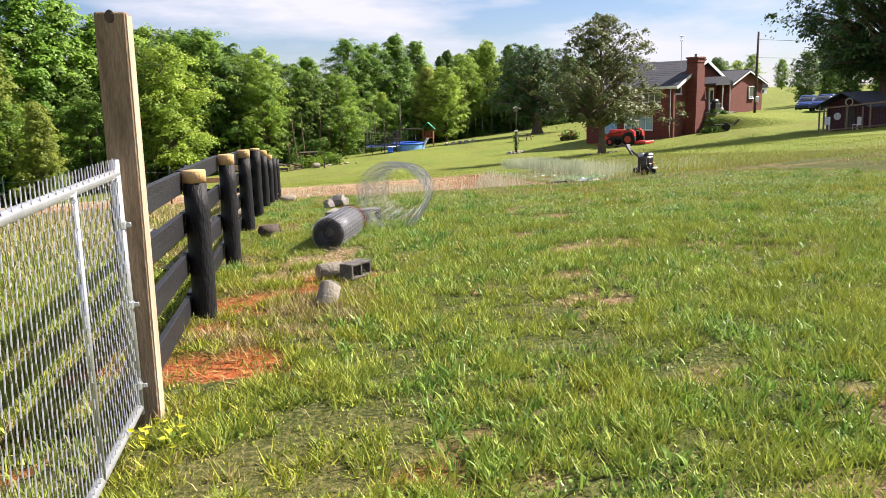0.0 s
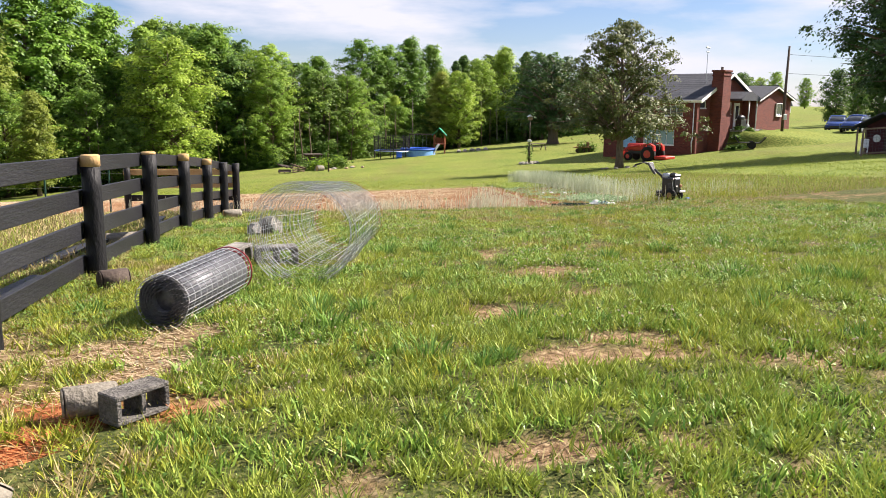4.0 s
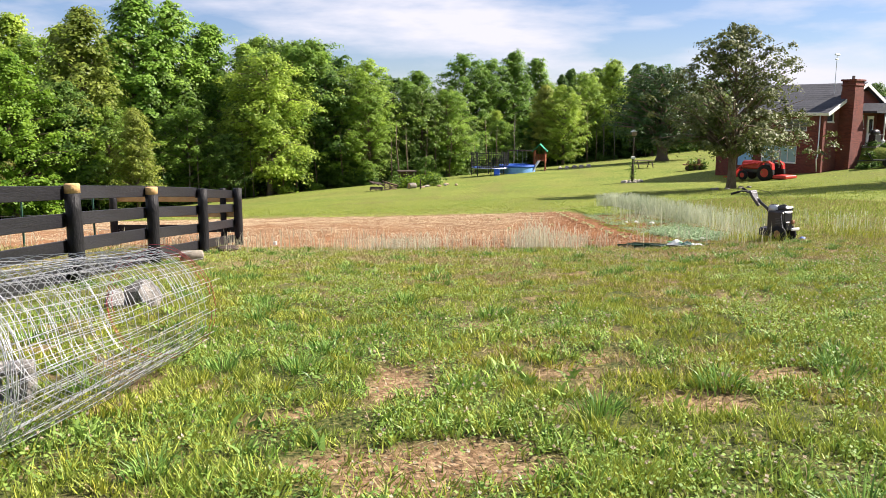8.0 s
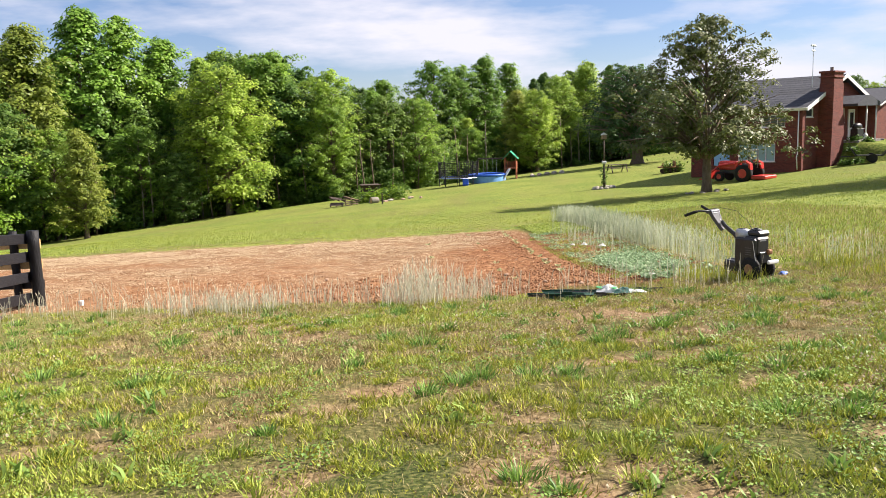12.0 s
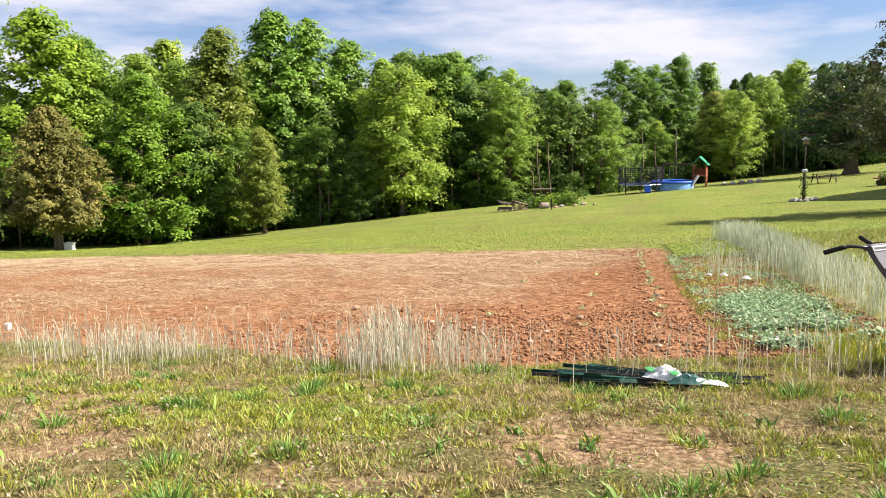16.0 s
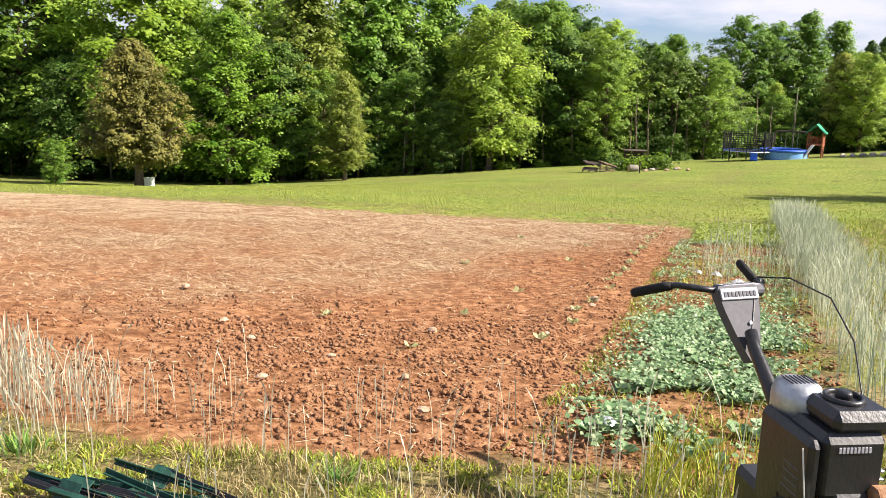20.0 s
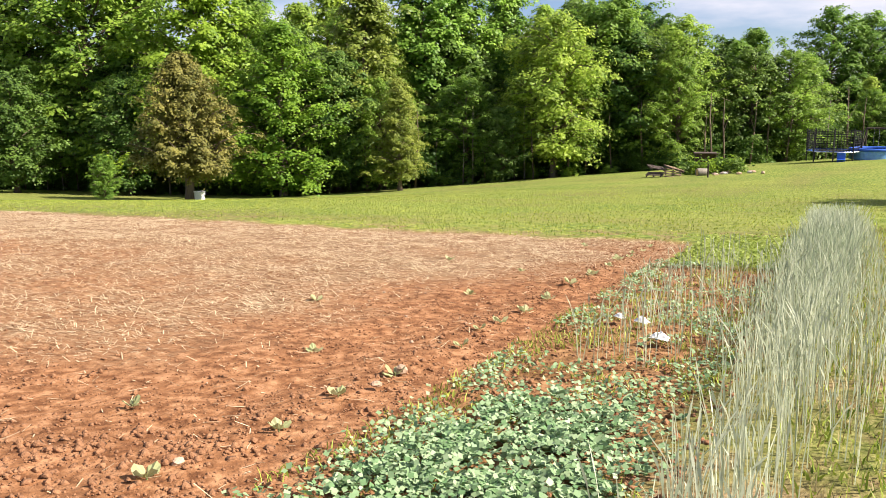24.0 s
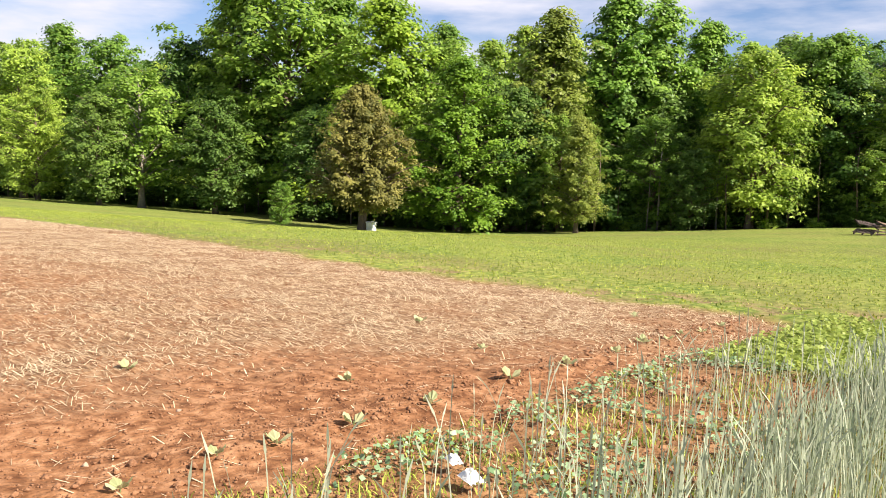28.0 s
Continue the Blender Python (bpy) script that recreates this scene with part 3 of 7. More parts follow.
red = ramp(noise_node(22, 8).outputs[0], [(0.32, (0.2, 0.045, 0.018)), (0.68, (0.42, 0.13, 0.045))])
worn = mix(attr("fresh"), worn, red)
clay = ramp(noise_node(9, 12).outputs[0], [(0.34, (0.125, 0.052, 0.022)), (0.5, (0.235, 0.11, 0.049)), (0.66, (0.36, 0.19, 0.095))])
straw_c = ramp(noise_node(13, 10, (0.5, 2.2, 1)).outputs[0], [(0.34, (0.12, 0.066, 0.034)), (0.5, (0.215, 0.13, 0.07)), (0.66, (0.38, 0.27, 0.16))])
clay = mix(attr("straw"), clay, straw_c)
col = mix(attr("bare"), turf, worn)
col = mix(attr("soil"), col, clay)
l.new(col, pb.inputs["Base Color"])
bp = n.new("ShaderNodeBump")
bp.inputs["Strength"].default_value, bp.inputs["Distance"].default_value = 0.8, 0.03
l.new(noise_node(26, 10).outputs[0], bp.inputs["Height"])
l.new(bp.outputs[0], pb.inputs["Normal"])

me = np_mesh("ground", verts, k + [0, 1, nx + 1, nx], np.zeros((0, 3)), GROUND)
for name, field in (("soil", soil), ("bare", bare), ("straw", straw_cover), ("dry", dry), ("lime", lime), ("away", away), ("woods", woods), ("fresh", step(0.9, 0.2, gx) * step(7.6, 7.0, gy))):
    me.attributes.new(name, "FLOAT", "POINT").data.foreach_set("value", field.astype(np.float32).ravel())
me.shade_smooth()
ground = tagged(new("ground", me), "green lawn sloping to woods, with a dug red-clay garden plot", "ground", kind="structure")


def scatter(count, x0, x1, y0, y1):
    return rng.uniform(x0, x1, count), rng.uniform(y0, y1, count)


def lawn_keep(x, y, clump):
    """Where blades stand: not on soil, thin on worn places and in the rye."""
    keep = (1 - soil_mask(x, y)) * (1 - 0.84 * patch_mask(x, y)) * (0.36 + 0.64 * clump)
    return rng.random(len(x)) < keep


# the walked lawn: short turf of many tones, with tufts, clover and dry stems
x, y = scatter(1700000, -3.2, 10.5, 1.2, 21.8)
near = np.abs(x - np.interp(y, [0, 20], [1.2, 8.3])) < 6.5
x, y = x[near], y[near]
clump = step(0.36, 0.6, wave(x, y, 0.5, 21) * 0.25 + wave(x, y, 0.17, 22) * 0.35 + wave(x, y, 0.07, 20) * 0.4)
keep = lawn_keep(x, y, clump)
x, y, clump = x[keep], y[keep], clump[keep]
tone = wave(x, y, 1.3, 23) * 0.55 + wave(x, y, 0.22, 19) * 0.45 + 0.26 * rng.random(len(x)) + 0.14 * step(9, 17, y) + 0.17 * step(15, 18.5, y) + 0.24 * step(1.3, -0.2, x) + 0.07 * step(7.5, 5, y) - 0.12
high = (0.016 + 0.086 * clump * (0.25 + rng.random(len(x)))) * (1 - 0.42 * step(8, 14, y))
wide, bow = 0.006 + 0.008 * rng.random(len(x)), 0.35 + 0.62 * rng.random(len(x))
for name, part_of, material, label in (("turf", tone < 0.66, GRASS, "short uneven green lawn grass"), ("yellow_turf", (tone >= 0.66) & (tone < 0.88), LIME_GRASS, "short yellow-green lawn grass"),
                                       ("dry_turf", tone >= 0.88, DRY_GRASS, "short bleached lawn grass")):
    short_blades(name, x[part_of], y[part_of], high[part_of], wide[part_of], bow[part_of], material, label, "grass")


def tussocks(name, count, per, h0, h1, spread, material, label, y0=1.5):
    """Tufts whose blades fan outwards from one root."""
    cx, cy = scatter(count, -0.7, 10.0, y0, 21.3)
    keep = soil_mask(cx, cy) < 0.4
    cx, cy = cx[keep], cy[keep]
    size = np.repeat(rng.uniform(0.6, 1.25, len(cx)), per)
    dx, dy = rng.normal(size=len(size)) * spread * size, rng.normal(size=len(size)) * spread * size
    tx, ty = np.repeat(cx, per) + dx, np.repeat(cy, per) + dy
    th = size * rng.uniform(h0, h1, len(size)) * (1 - 0.25 * step(8, 15, ty))
    blades(name, tx, ty, th, 0.005 + 0.004 * rng.random(len(tx)), 0.35 + 0.6 * rng.random(len(tx)), material, label, "grass", way=np.arctan2(dy, dx))


tussocks("green_tussocks", 210, 130, 0.06, 0.15, 0.05, BLUE_GRASS, "deep green fanned tussocks in the lawn", 7.0)
tussocks("turf_tussocks", 700, 60, 0.04, 0.1, 0.04, GRASS, "green tussocks in the lawn")
tussocks("yellow_tussocks", 280, 50, 0.04, 0.1, 0.045, LIME_GRASS, "yellow-green tussocks in the lawn", 7.5)
x, y = scatter(90000, -2.5, 10.5, 1.2, 21.8)
keep = (rng.random(len(x)) < 0.35 + 0.65 * step(9, 19, y) * step(0.3, 0.7, wave(x, y, 1.2, 24))) & (soil_mask(x, y) < 0.4)
x, y = x[keep], y[keep]
blades("dry_stems", x, y, 0.03 + 0.07 * rng.random(len(x)), 0.003 + 0.003 * rng.random(len(x)), 0.3 + 0.68 * rng.random(len(x)), DRY_GRASS, "bleached grass stems among the green", "grass")
# lush broad blades where the lawn is thickest
x, y = scatter(260000, -0.6, 9.0, 1.4, 13.5)
lush = step(0.46, 0.62, wave(x, y, 0.8, 25) * 0.6 + wave(x, y, 0.3, 53) * 0.4) * step(0.38, 0.6, wave(x, y, 0.09, 54))
keep = (np.abs(x - np.interp(y, [0, 20], [1.2, 8.3])) < 4.2) & (rng.random(len(x)) < lush * (1 - patch_mask(x, y)) * step(13.5, 10.5, y)) & (x > 0.1)
x, y = x[keep], y[keep]
blades("lush_grass", x, y, 0.035 + 0.06 * rng.random(len(x)), 0.006 + 0.007 * rng.random(len(x)), 0.35 + 0.6 * rng.random(len(x)), LUSH, "lush deep green lawn grass", "grass")
# clover
x, y = scatter(430000, -1.5, 10.0, 1.5, 20.8)
keep = (wave(x, y, 0.8, 25) * 0.55 + wave(x, y, 0.2, 26) * 0.45 > 0.5) & (soil_mask(x, y) < 0.3) & (rng.random(len(x)) > 0.8 * patch_mask(x, y)) & (rng.random(len(x)) > 0.75 * step(14, 18, y) + 0.9 * step(9.5, 7, y))
x, y = x[keep], y[keep]
flakes("clover", x, y, top(x, y) + 0.012 + 0.04 * rng.random(len(x)), 0.0165, CLOVER, "low clover leaves in the lawn", "clover", 0.7)
x, y = scatter(8000, 0.2, 9.5, 6.8, 19.5)
keep = (wave(x, y, 0.8, 25) * 0.6 + wave(x, y, 1.7, 27) * 0.4 > 0.52) & (soil_mask(x, y) < 0.3)
x, y = x[keep], y[keep]
flakes("clover_flowers", np.repeat(x, 3), np.repeat(y, 3), np.repeat(land(x, y) + 0.06 + 0.05 * rng.random(len(x)), 3), 0.017, CLOVER_HEAD, "pale clover flower heads in the lawn", "clover", 0.2)
# broad-leaved weeds in rosettes
cx, cy = scatter(300, 0.3, 9.5, 2.0, 20.5)
keep = soil_mask(cx, cy) < 0.4
cx, cy = cx[keep], cy[keep]
per = 12
tx, ty = np.repeat(cx, per) + rng.normal(size=len(cx) * per) * 0.035, np.repeat(cy, per) + rng.normal(size=len(cx) * per) * 0.035
blades("broad_weeds", tx, ty, 0.05 + 0.07 * rng.random(len(tx)), 0.016 + 0.012 * rng.random(len(tx)), 0.5 + 0.4 * rng.random(len(tx)), CLOVER, "broad-leaved weeds in rosettes", "weeds")
# coarser turf further off
x, y = scatter(170000, -9, 24, -1, 37)
mid = np.abs(x - np.interp(y, [0, 20], [1.2, 8.3])) > 5.5
mid |= y > 21.5
keep = mid & (x > np.interp(y, [20, 22, 37], [-9, 10, 10])) & (rng.random(len(x)) < (1 - soil_mask(x, y)) * (0.35 + 0.65 * step(0.3, 0.6, wave(x, y, 1.1, 28))))
x, y = x[keep], y[keep]
blades("far_turf", x, y, 0.02 + 0.04 * rng.random(len(x)), 0.01 + 0.012 * rng.random(len(x)), 0.3 + 0.6 * rng.random(len(x)), GRASS, "mown grass further off", "grass")
x, y = scatter(70000, 4, 26, -1, 22)
keep = (np.abs(x - np.interp(y, [0, 20], [1.2, 8.3])) > 5.0) & (wave(x, y, 1.4, 37) * 0.6 + wave(x, y, 0.4, 38) * 0.4 > 0.47)
x, y = x[keep], y[keep]
blades("far_dry_turf", x, y, 0.03 + 0.06 * rng.random(len(x)), 0.01 + 0.012 * rng.random(len(x)), 0.3 + 0.6 * rng.random(len(x)), DRY_GRASS, "yellowed grass further off", "grass")
x, y = scatter(150000, -40, 34, 36.5, 72)
keep = (rng.random(len(x)) < np.interp(y, [36, 72], [1, 0.45]))
x, y = x[keep], y[keep]
odd = rng.random(len(x)) < 0.18
blades("meadow_grass", x[odd], y[odd], 0.02 + 0.035 * rng.random(int(odd.sum())), 0.022, 0.3 + 0.6 * rng.random(int(odd.sum())), LIME_GRASS, "yellow-green grass of the far lawn", "grass")
odd = ~odd
blades("far_lawn_grass", x[odd], y[odd], 0.02 + 0.035 * rng.random(int(odd.sum())), 0.022, 0.3 + 0.6 * rng.random(int(odd.sum())), GRASS, "green grass of the far lawn", "grass")
# grass of the paddock behind the fence
x, y = scatter(60000, -9, -0.9, 0.5, 22.5)
keep = rng.random(len(x)) < (0.3 + 0.7 * step(0.4, 0.6, wave(x, y, 0.8, 29))) * (0.25 + 0.75 * step(11, 7, y))
x, y = x[keep], y[keep]
blades("paddock_grass", x, y, 0.05 + 0.08 * rng.random(len(x)), 0.01 + 0.01 * rng.random(len(x)), 0.2 + 0.6 * rng.random(len(x)), GRASS, "thin grass of the paddock behind the fence", "grass")
x, y = scatter(50000, -9, -0.9, 1, 22.5)
keep = rng.random(len(x)) < 0.12 + 0.88 * step(7, 11, y)
x, y = x[keep], y[keep]
blades("paddock_straw", x, y, 0.04 + 0.1 * rng.random(len(x)), 0.008 + 0.008 * rng.random(len(x)), 0.3 + 0.68 * rng.random(len(x)), DRY_GRASS, "dry bleached grass of the paddock", "grass")


# ---- the garden ----
def rye(name, x, y, hh, label, thick=0.008, mat_=None):
    """Stalks with a bristly head each: a blade for the stalk and a thicker one on top."""
    n = len(x)
    h = hh * (0.65 + 0.45 * rng.random(n))
    lean = rng.random(n) ** 2 * 0.35 + 0.03
    d = rng.random(n) * 6.283
    a = rng.random(n) * 6.283
    z = land(x, y) - 0.01
    lx, ly = np.cos(d) * lean * h, np.sin(d) * lean * h
    px, py = np.cos(a) * thick / 2, np.sin(a) * thick / 2
    rows = []
    for f, q, wd in ((0, 0, 1), (0.55, 0.3, 0.9), (0.84, 0.75, 0.8), (0.88, 0.84, 1.9), (1.0, 1.15, 0.3)):
        for s in (-1, 1):
            rows.append(np.stack([x + lx * q + s * px * wd, y + ly * q + s * py * wd, z + h * f], -1))
    v = np.stack(rows, 1)
    k = np.arange(n)[:, None] * 10
    quads = np.concatenate([k + [2 * r, 2 * r + 1, 2 * r + 3, 2 * r + 2] for r in range(4)])
    return tagged(new(name, np_mesh(name, v.reshape(-1, 3), quads, np.zeros((0, 3)), mat_ or RYE)), label, "rye", kind="stuff")


def off_path(x, y, gap):
    """True beside the trodden line, where stalks still stand."""
    return np.abs(x - np.interp(y, [17, 20.8, 23.2, 25.2, 27.2], [8.2, 9.6, 10.35, 10.5, 11.2])) > gap


# the dense strip along the weeds
x, y = scatter(16500, 9.45, 10.5, 23.0, 39.8)
wide = np.interp(y, [23, 26, 33, 40], [9.9, 10.0, 10.3, 10.4])
keep = (rng.random(len(x)) < step(9.48, 9.75, x) * step(wide + 0.12, wide - 0.1, x) * (0.2 + 0.6 * step(0.35, 0.6, wave(x, y, 0.35, 30))) * (0.42 + 0.5 * step(26, 33, y))) & off_path(x, y, 0.5)
rye("rye_strip", x[keep], y[keep], 0.53, "dense strip of pale blue-green ripening rye", 0.0055)
x, y = scatter(16000, 9.7, 12.5, 21.5, 40)
keep = (rng.random(len(x)) < 0.75 * step(12.5, 9.9, x) ** 1.6 * (0.35 + 0.65 * step(0.35, 0.65, wave(x, y, 0.8, 39))) * (0.25 + 0.75 * step(25, 30, y))) & off_path(x, y, 0.6)
rye("sparse_rye", x[keep], y[keep], 0.4, "pale rye thinning out towards the lawn", 0.0055)
# thinner rye around the machine and towards the lawn
x, y = scatter(1500, 8.9, 11.6, 20.9, 29.0)
keep = (rng.random(len(x)) < 0.15 + 0.5 * step(0.4, 0.7, wave(x, y, 1.0, 31))) & off_path(x, y, 0.5) & ((x > 9.55) | (y < 22.2))
rye("thin_rye", x[keep], y[keep], 0.42, "thin rye and tall grass around the tiller", 0.0055)
x, y = scatter(60000, -2.5, 7.0, 19.9, 22.6)
tall = np.exp(-(((x - 5.0) / 0.62) ** 2 + ((y - 21.3) / 0.5) ** 2))
low = np.exp(-(((x - 2.5) / 1.3) ** 2 + ((y - 21.15) / 0.42) ** 2)) + 0.4 * np.exp(-(((x + 0.6) / 1.2) ** 2 + ((y - 21.5) / 0.35) ** 2))
ragged = step(0.3, 0.7, wave(x, y, 0.4, 32) * 0.5 + wave(x, y, 0.12, 33) * 0.5)
keep = rng.random(len(x)) < (0.004 + 0.5 * tall + 0.26 * low) * ragged
rye("rye_edge", x[keep], y[keep], (0.26 + 0.26 * tall[keep]) * (0.7 + 0.5 * rng.random(int(keep.sum()))), "clumps of dry rye at the edge of the plot", 0.0055, RYE_DRY)
x, y = scatter(4200, -8, 9.3, 20.3, 22.6)
keep = (rng.random(len(x)) < (0.015 + 0.4 * step(0.5, 0.75, wave(x, y, 0.7, 48)) * step(0.4, 0.7, wave(x, y, 0.2, 49)) + 0.22 * step(6.2, 7.6, x))) & off_path(x, y, 0.4)
rye("thin_rye_edge", x[keep], y[keep], 0.36, "scattered rye stalks along the plot's near edge", 0.005, RYE_DRY)
x, y = scatter(240, 8.4, 9.6, 27.6, 33)
rye("rye_in_weeds", x, y, 0.5, "single rye stalks standing among the weeds", 0.006)
x, y = scatter(26000, 9.9, 16, 20.0, 40)
keep = (rng.random(len(x)) < 0.75) & off_path(x, y, 0.25)
blades("long_grass", x[keep], y[keep], 0.04 + 0.08 * rng.random(int(keep.sum())), 0.007, 0.15 + 0.5 * rng.random(int(keep.sum())), DRY_GRASS, "longer yellow-green grass beside the rye", "grass")
x, y = scatter(26000, 9.9, 16, 20.0, 40)
blades("long_green_grass", x, y, 0.04 + 0.07 * rng.random(len(x)), 0.01, 0.2 + 0.5 * rng.random(len(x)), GRASS, "longer green grass beside the rye", "grass")
x, y = scatter(5000, 8.1, 9.6, 33.0, 37.0)
flakes("lime_weeds", x, y, land(x, y) + 0.01 + 0.08 * rng.random(len(x)), 0.05, LIME_WEED, "bright lime-green weeds at the plot's far corner", "weeds", 0.4)
x, y = scatter(9000, 7.9, 9.5, 25.4, 33.4)
keep = wave(x, y, 0.5, 33) * 0.6 + wave(x, y, 0.2, 36) * 0.4 > 0.48
flakes("sparse_weeds", x[keep], y[keep], land(x[keep], y[keep]) + 0.01 + 0.05 * rng.random(int(keep.sum())), 0.032, BRASSICA, "low blue-green weeds on bare soil", "weeds", 0.4)
x, y = scatter(14000, 7.8, 9.5, 21.3, 33.4)
keep = wave(x, y, 0.4, 34) * 0.6 + wave(x, y, 0.15, 35) * 0.4 > 0.47
blades("plot_margin_grass", x[keep], y[keep], 0.03 + 0.06 * rng.random(int(keep.sum())), 0.008, 0.4 + 0.5 * rng.random(int(keep.sum())), GRASS, "grass along the plot's margin", "grass")

x, y = scatter(4200, 6.0, 8.6, 20.0, 21.3)
keep = (wave(x, y, 0.35, 50) > 0.5) & off_path(x, y, 0.35)
blades("stake_grass", x[keep], y[keep], 0.05 + 0.13 * rng.random(int(keep.sum())) ** 1.8, 0.005, 0.2 + 0.6 * rng.random(int(keep.sum())), DRY_GRASS, "long bleached grass grown through the stakes", "grass")
x, y = scatter(3800, 8.5, 11.0, 20.2, 22.4)
keep = (wave(x, y, 0.5, 51) > 0.4) & off_path(x, y, 0.4)
blades("tiller_grass", x[keep], y[keep], 0.08 + 0.22 * rng.random(int(keep.sum())) ** 1.5, 0.006, 0.15 + 0.5 * rng.random(int(keep.sum())), LIME_GRASS, "long grass grown up round the tiller", "grass")

# brassica bed: leafy plants with wavy rounded leaves on stalks
def brassica_mesh(seed, leaves=13, reach=0.2):
    r = random.Random(seed)
    g = Geo()
    for q in range(leaves):
        a, el, ln = q * 2.4 + r.uniform(-0.4, 0.4), r.uniform(0.25, 1.1), reach * r.uniform(0.6, 1.1)
        w = ln * r.uniform(0.3, 0.42)
        m = Matrix.Rotation(a, 4, "Z") @ Matrix.Rotation(-el, 4, "Y")
        droop = r.uniform(0.05, 0.3)
        pts = [(0.0, 0.004), (0.4, 0.006), (0.5, 0.75), (0.75, 1.0), (0.95, 0.6), (1.05, 0.06)]
        v = []
        for t, b in pts:
            z = -droop * ln * t * t
            v += [(t * ln, -b * w, z + 0.14 * w * b + r.uniform(-1, 1) * 0.05 * w), (t * ln, 0, z), (t * ln, b * w, z + 0.14 * w * b + r.uniform(-1, 1) * 0.05 * w)]
        f = []
        for s in range(len(pts) - 1):
            f += [(3 * s, 3 * s + 1, 3 * s + 4, 3 * s + 3), (3 * s + 1, 3 * s + 2, 3 * s + 5, 3 * s + 4)]
        g.add(v, f, m)
    return g.mesh("leafy_plant", BRASSICA, True)


plant_meshes = [brassica_mesh(s, 17 + s % 3, 0.085 + 0.008 * s) for s in range(5)]
rd = random.Random(5)
made = 0
while made < 295:
    px, py = rd.uniform(8.0, 9.5), rd.uniform(22.0, 27.0)
    ragged = float(wave(px, py, 0.55, 41)) * 0.6 + float(wave(px, py, 0.2, 42)) * 0.4
    inside = float(step(8.0, 8.4, px) * step(9.5, 9.1, px) * step(22.0, 22.8, py) * step(27.3, 25.6, py))
    if rd.random() > 1.3 * inside * float(step(0.3, 0.55, ragged)):
        continue
    ob = tagged(new("brassica_plant", plant_meshes[made % 5]), "leafy blue-green brassica growing on red soil", "vegetable plant", "plants of the brassica bed")
    ob.matrix_world = Matrix.Translation((px, py, gz(px, py) - 0.02)) @ Matrix.Rotation(rd.uniform(0, 6.28), 4, "Z") @ Matrix.Scale(rd.uniform(0.5, 0.9), 4)
    made += 1

x, y = scatter(17000, 7.9, 9.5, 21.9, 28.2)
keep = (wave(x, y, 0.55, 41) * 0.6 + wave(x, y, 0.2, 42) * 0.4 > 0.44) & (rng.random(len(x)) < step(7.85, 8.4, x) * step(9.55, 9.0, x) * step(21.8, 22.8, y) * step(27.6, 25.6, y))
flakes("brassica_cover", x[keep], y[keep], land(x[keep], y[keep]) + 0.02 + 0.075 * rng.random(int(keep.sum())), 0.032, BRASSICA, "small leaves filling the brassica bed", "vegetable leaves", 0.35)
# squash seedlings in their rows
def seedling_mesh(seed):
    r = random.Random(seed)
    g = Geo()
    for q in range(4):
        m = Matrix.Rotation(q * 1.57 + r.uniform(-0.5, 0.5), 4, "Z") @ Matrix.Rotation(-r.uniform(0.3, 0.9), 4, "Y")
        v, f = [(0.02, 0, 0)], []
        for k in range(7):
            a = -1.9 + k * 0.633
            v.append((0.085 + 0.05 * math.cos(a) * (1 + 0.1 * (k % 2)), 0.05 * math.sin(a), 0.01 * (k % 2) - 0.1 * abs(math.sin(a)) * 0.1))
        f = [(0, k + 1, k + 2) for k in range(6)]
        g.add(v, f, m)
    g.tube([(0, 0, -0.03), (0, 0, 0.03)], 0.006, 5)
    return g.mesh("seedling", SQUASH)


seed_meshes = [seedling_mesh(s) for s in range(4)]
for row_x, y0, y1, gap in ((7.4, 24.9, 35.8, 0.7), (6.4, 24.0, 35.5, 2.6), (5.2, 25.0, 35.0, 4)):
    y = y0
    while y < y1:
        px, py = row_x + rd.uniform(-0.08, 0.08), y + rd.uniform(-0.1, 0.1)
        ob = tagged(new("squash_seedling", seed_meshes[rd.randrange(4)]), "small pale-green seedling in a row on bare clay", "seedling", "seedlings in the rows")
        ob.matrix_world = Matrix.Translation((px, py, float(top(px, py)) + 0.005)) @ Matrix.Rotation(rd.uniform(0, 6.28), 4, "Z") @ Matrix.Scale(rd.uniform(0.4, 0.8), 4)
        y += gap * rd.uniform(0.5, 1.5)

# clods, straw and stones on the plot
def lumps_mesh(name, x, y, size, material, sink=0.3):
    n = len(x)
    base = np.array([(1, 0, 0), (0, 1, 0), (-1, 0, 0), (0, -1, 0), (0, 0, 1), (0, 0, -1)], float)
    jit = base[None] * (0.65 + 0.7 * rng.random((n, 6, 1))) + rng.normal(size=(n, 6, 3)) * 0.2
    jit[:, :, 2] *= 0.75
    s = size[:, None, None]
    c = np.stack([x, y, top(x, y) + size * (0.5 - sink)], -1)[:, None]
    f = np.array([(0, 1, 4), (1, 2, 4), (2, 3, 4), (3, 0, 4), (1, 0, 5), (2, 1, 5), (3, 2, 5), (0, 3, 5)])
    return np_mesh(name, (c + jit * s).reshape(-1, 3), np.zeros((0, 4)), (np.arange(n)[:, None, None] * 6 + f).reshape(-1, 3), material)


x, y = scatter(60000, 1.5, 8.2, 21.5, 28.5)
keep = (soil_mask(x, y) > 0.5) & (rng.random(len(x)) < step(2.4, 4.8, x) * step(27.0, 23.2, y) * (0.25 + 0.75 * step(0.4, 0.65, wave(x, y, 0.45, 44))))
x, y = x[keep], y[keep]
tagged(new("clods", lumps_mesh("clods", x, y, 0.004 + 0.03 * rng.random(len(x)) ** 4, CLOD)), "crumbled red-clay clods of the dug plot", "soil", kind="stuff")
x, y = scatter(95000, -3, 8.4, 21.6, 36.4)
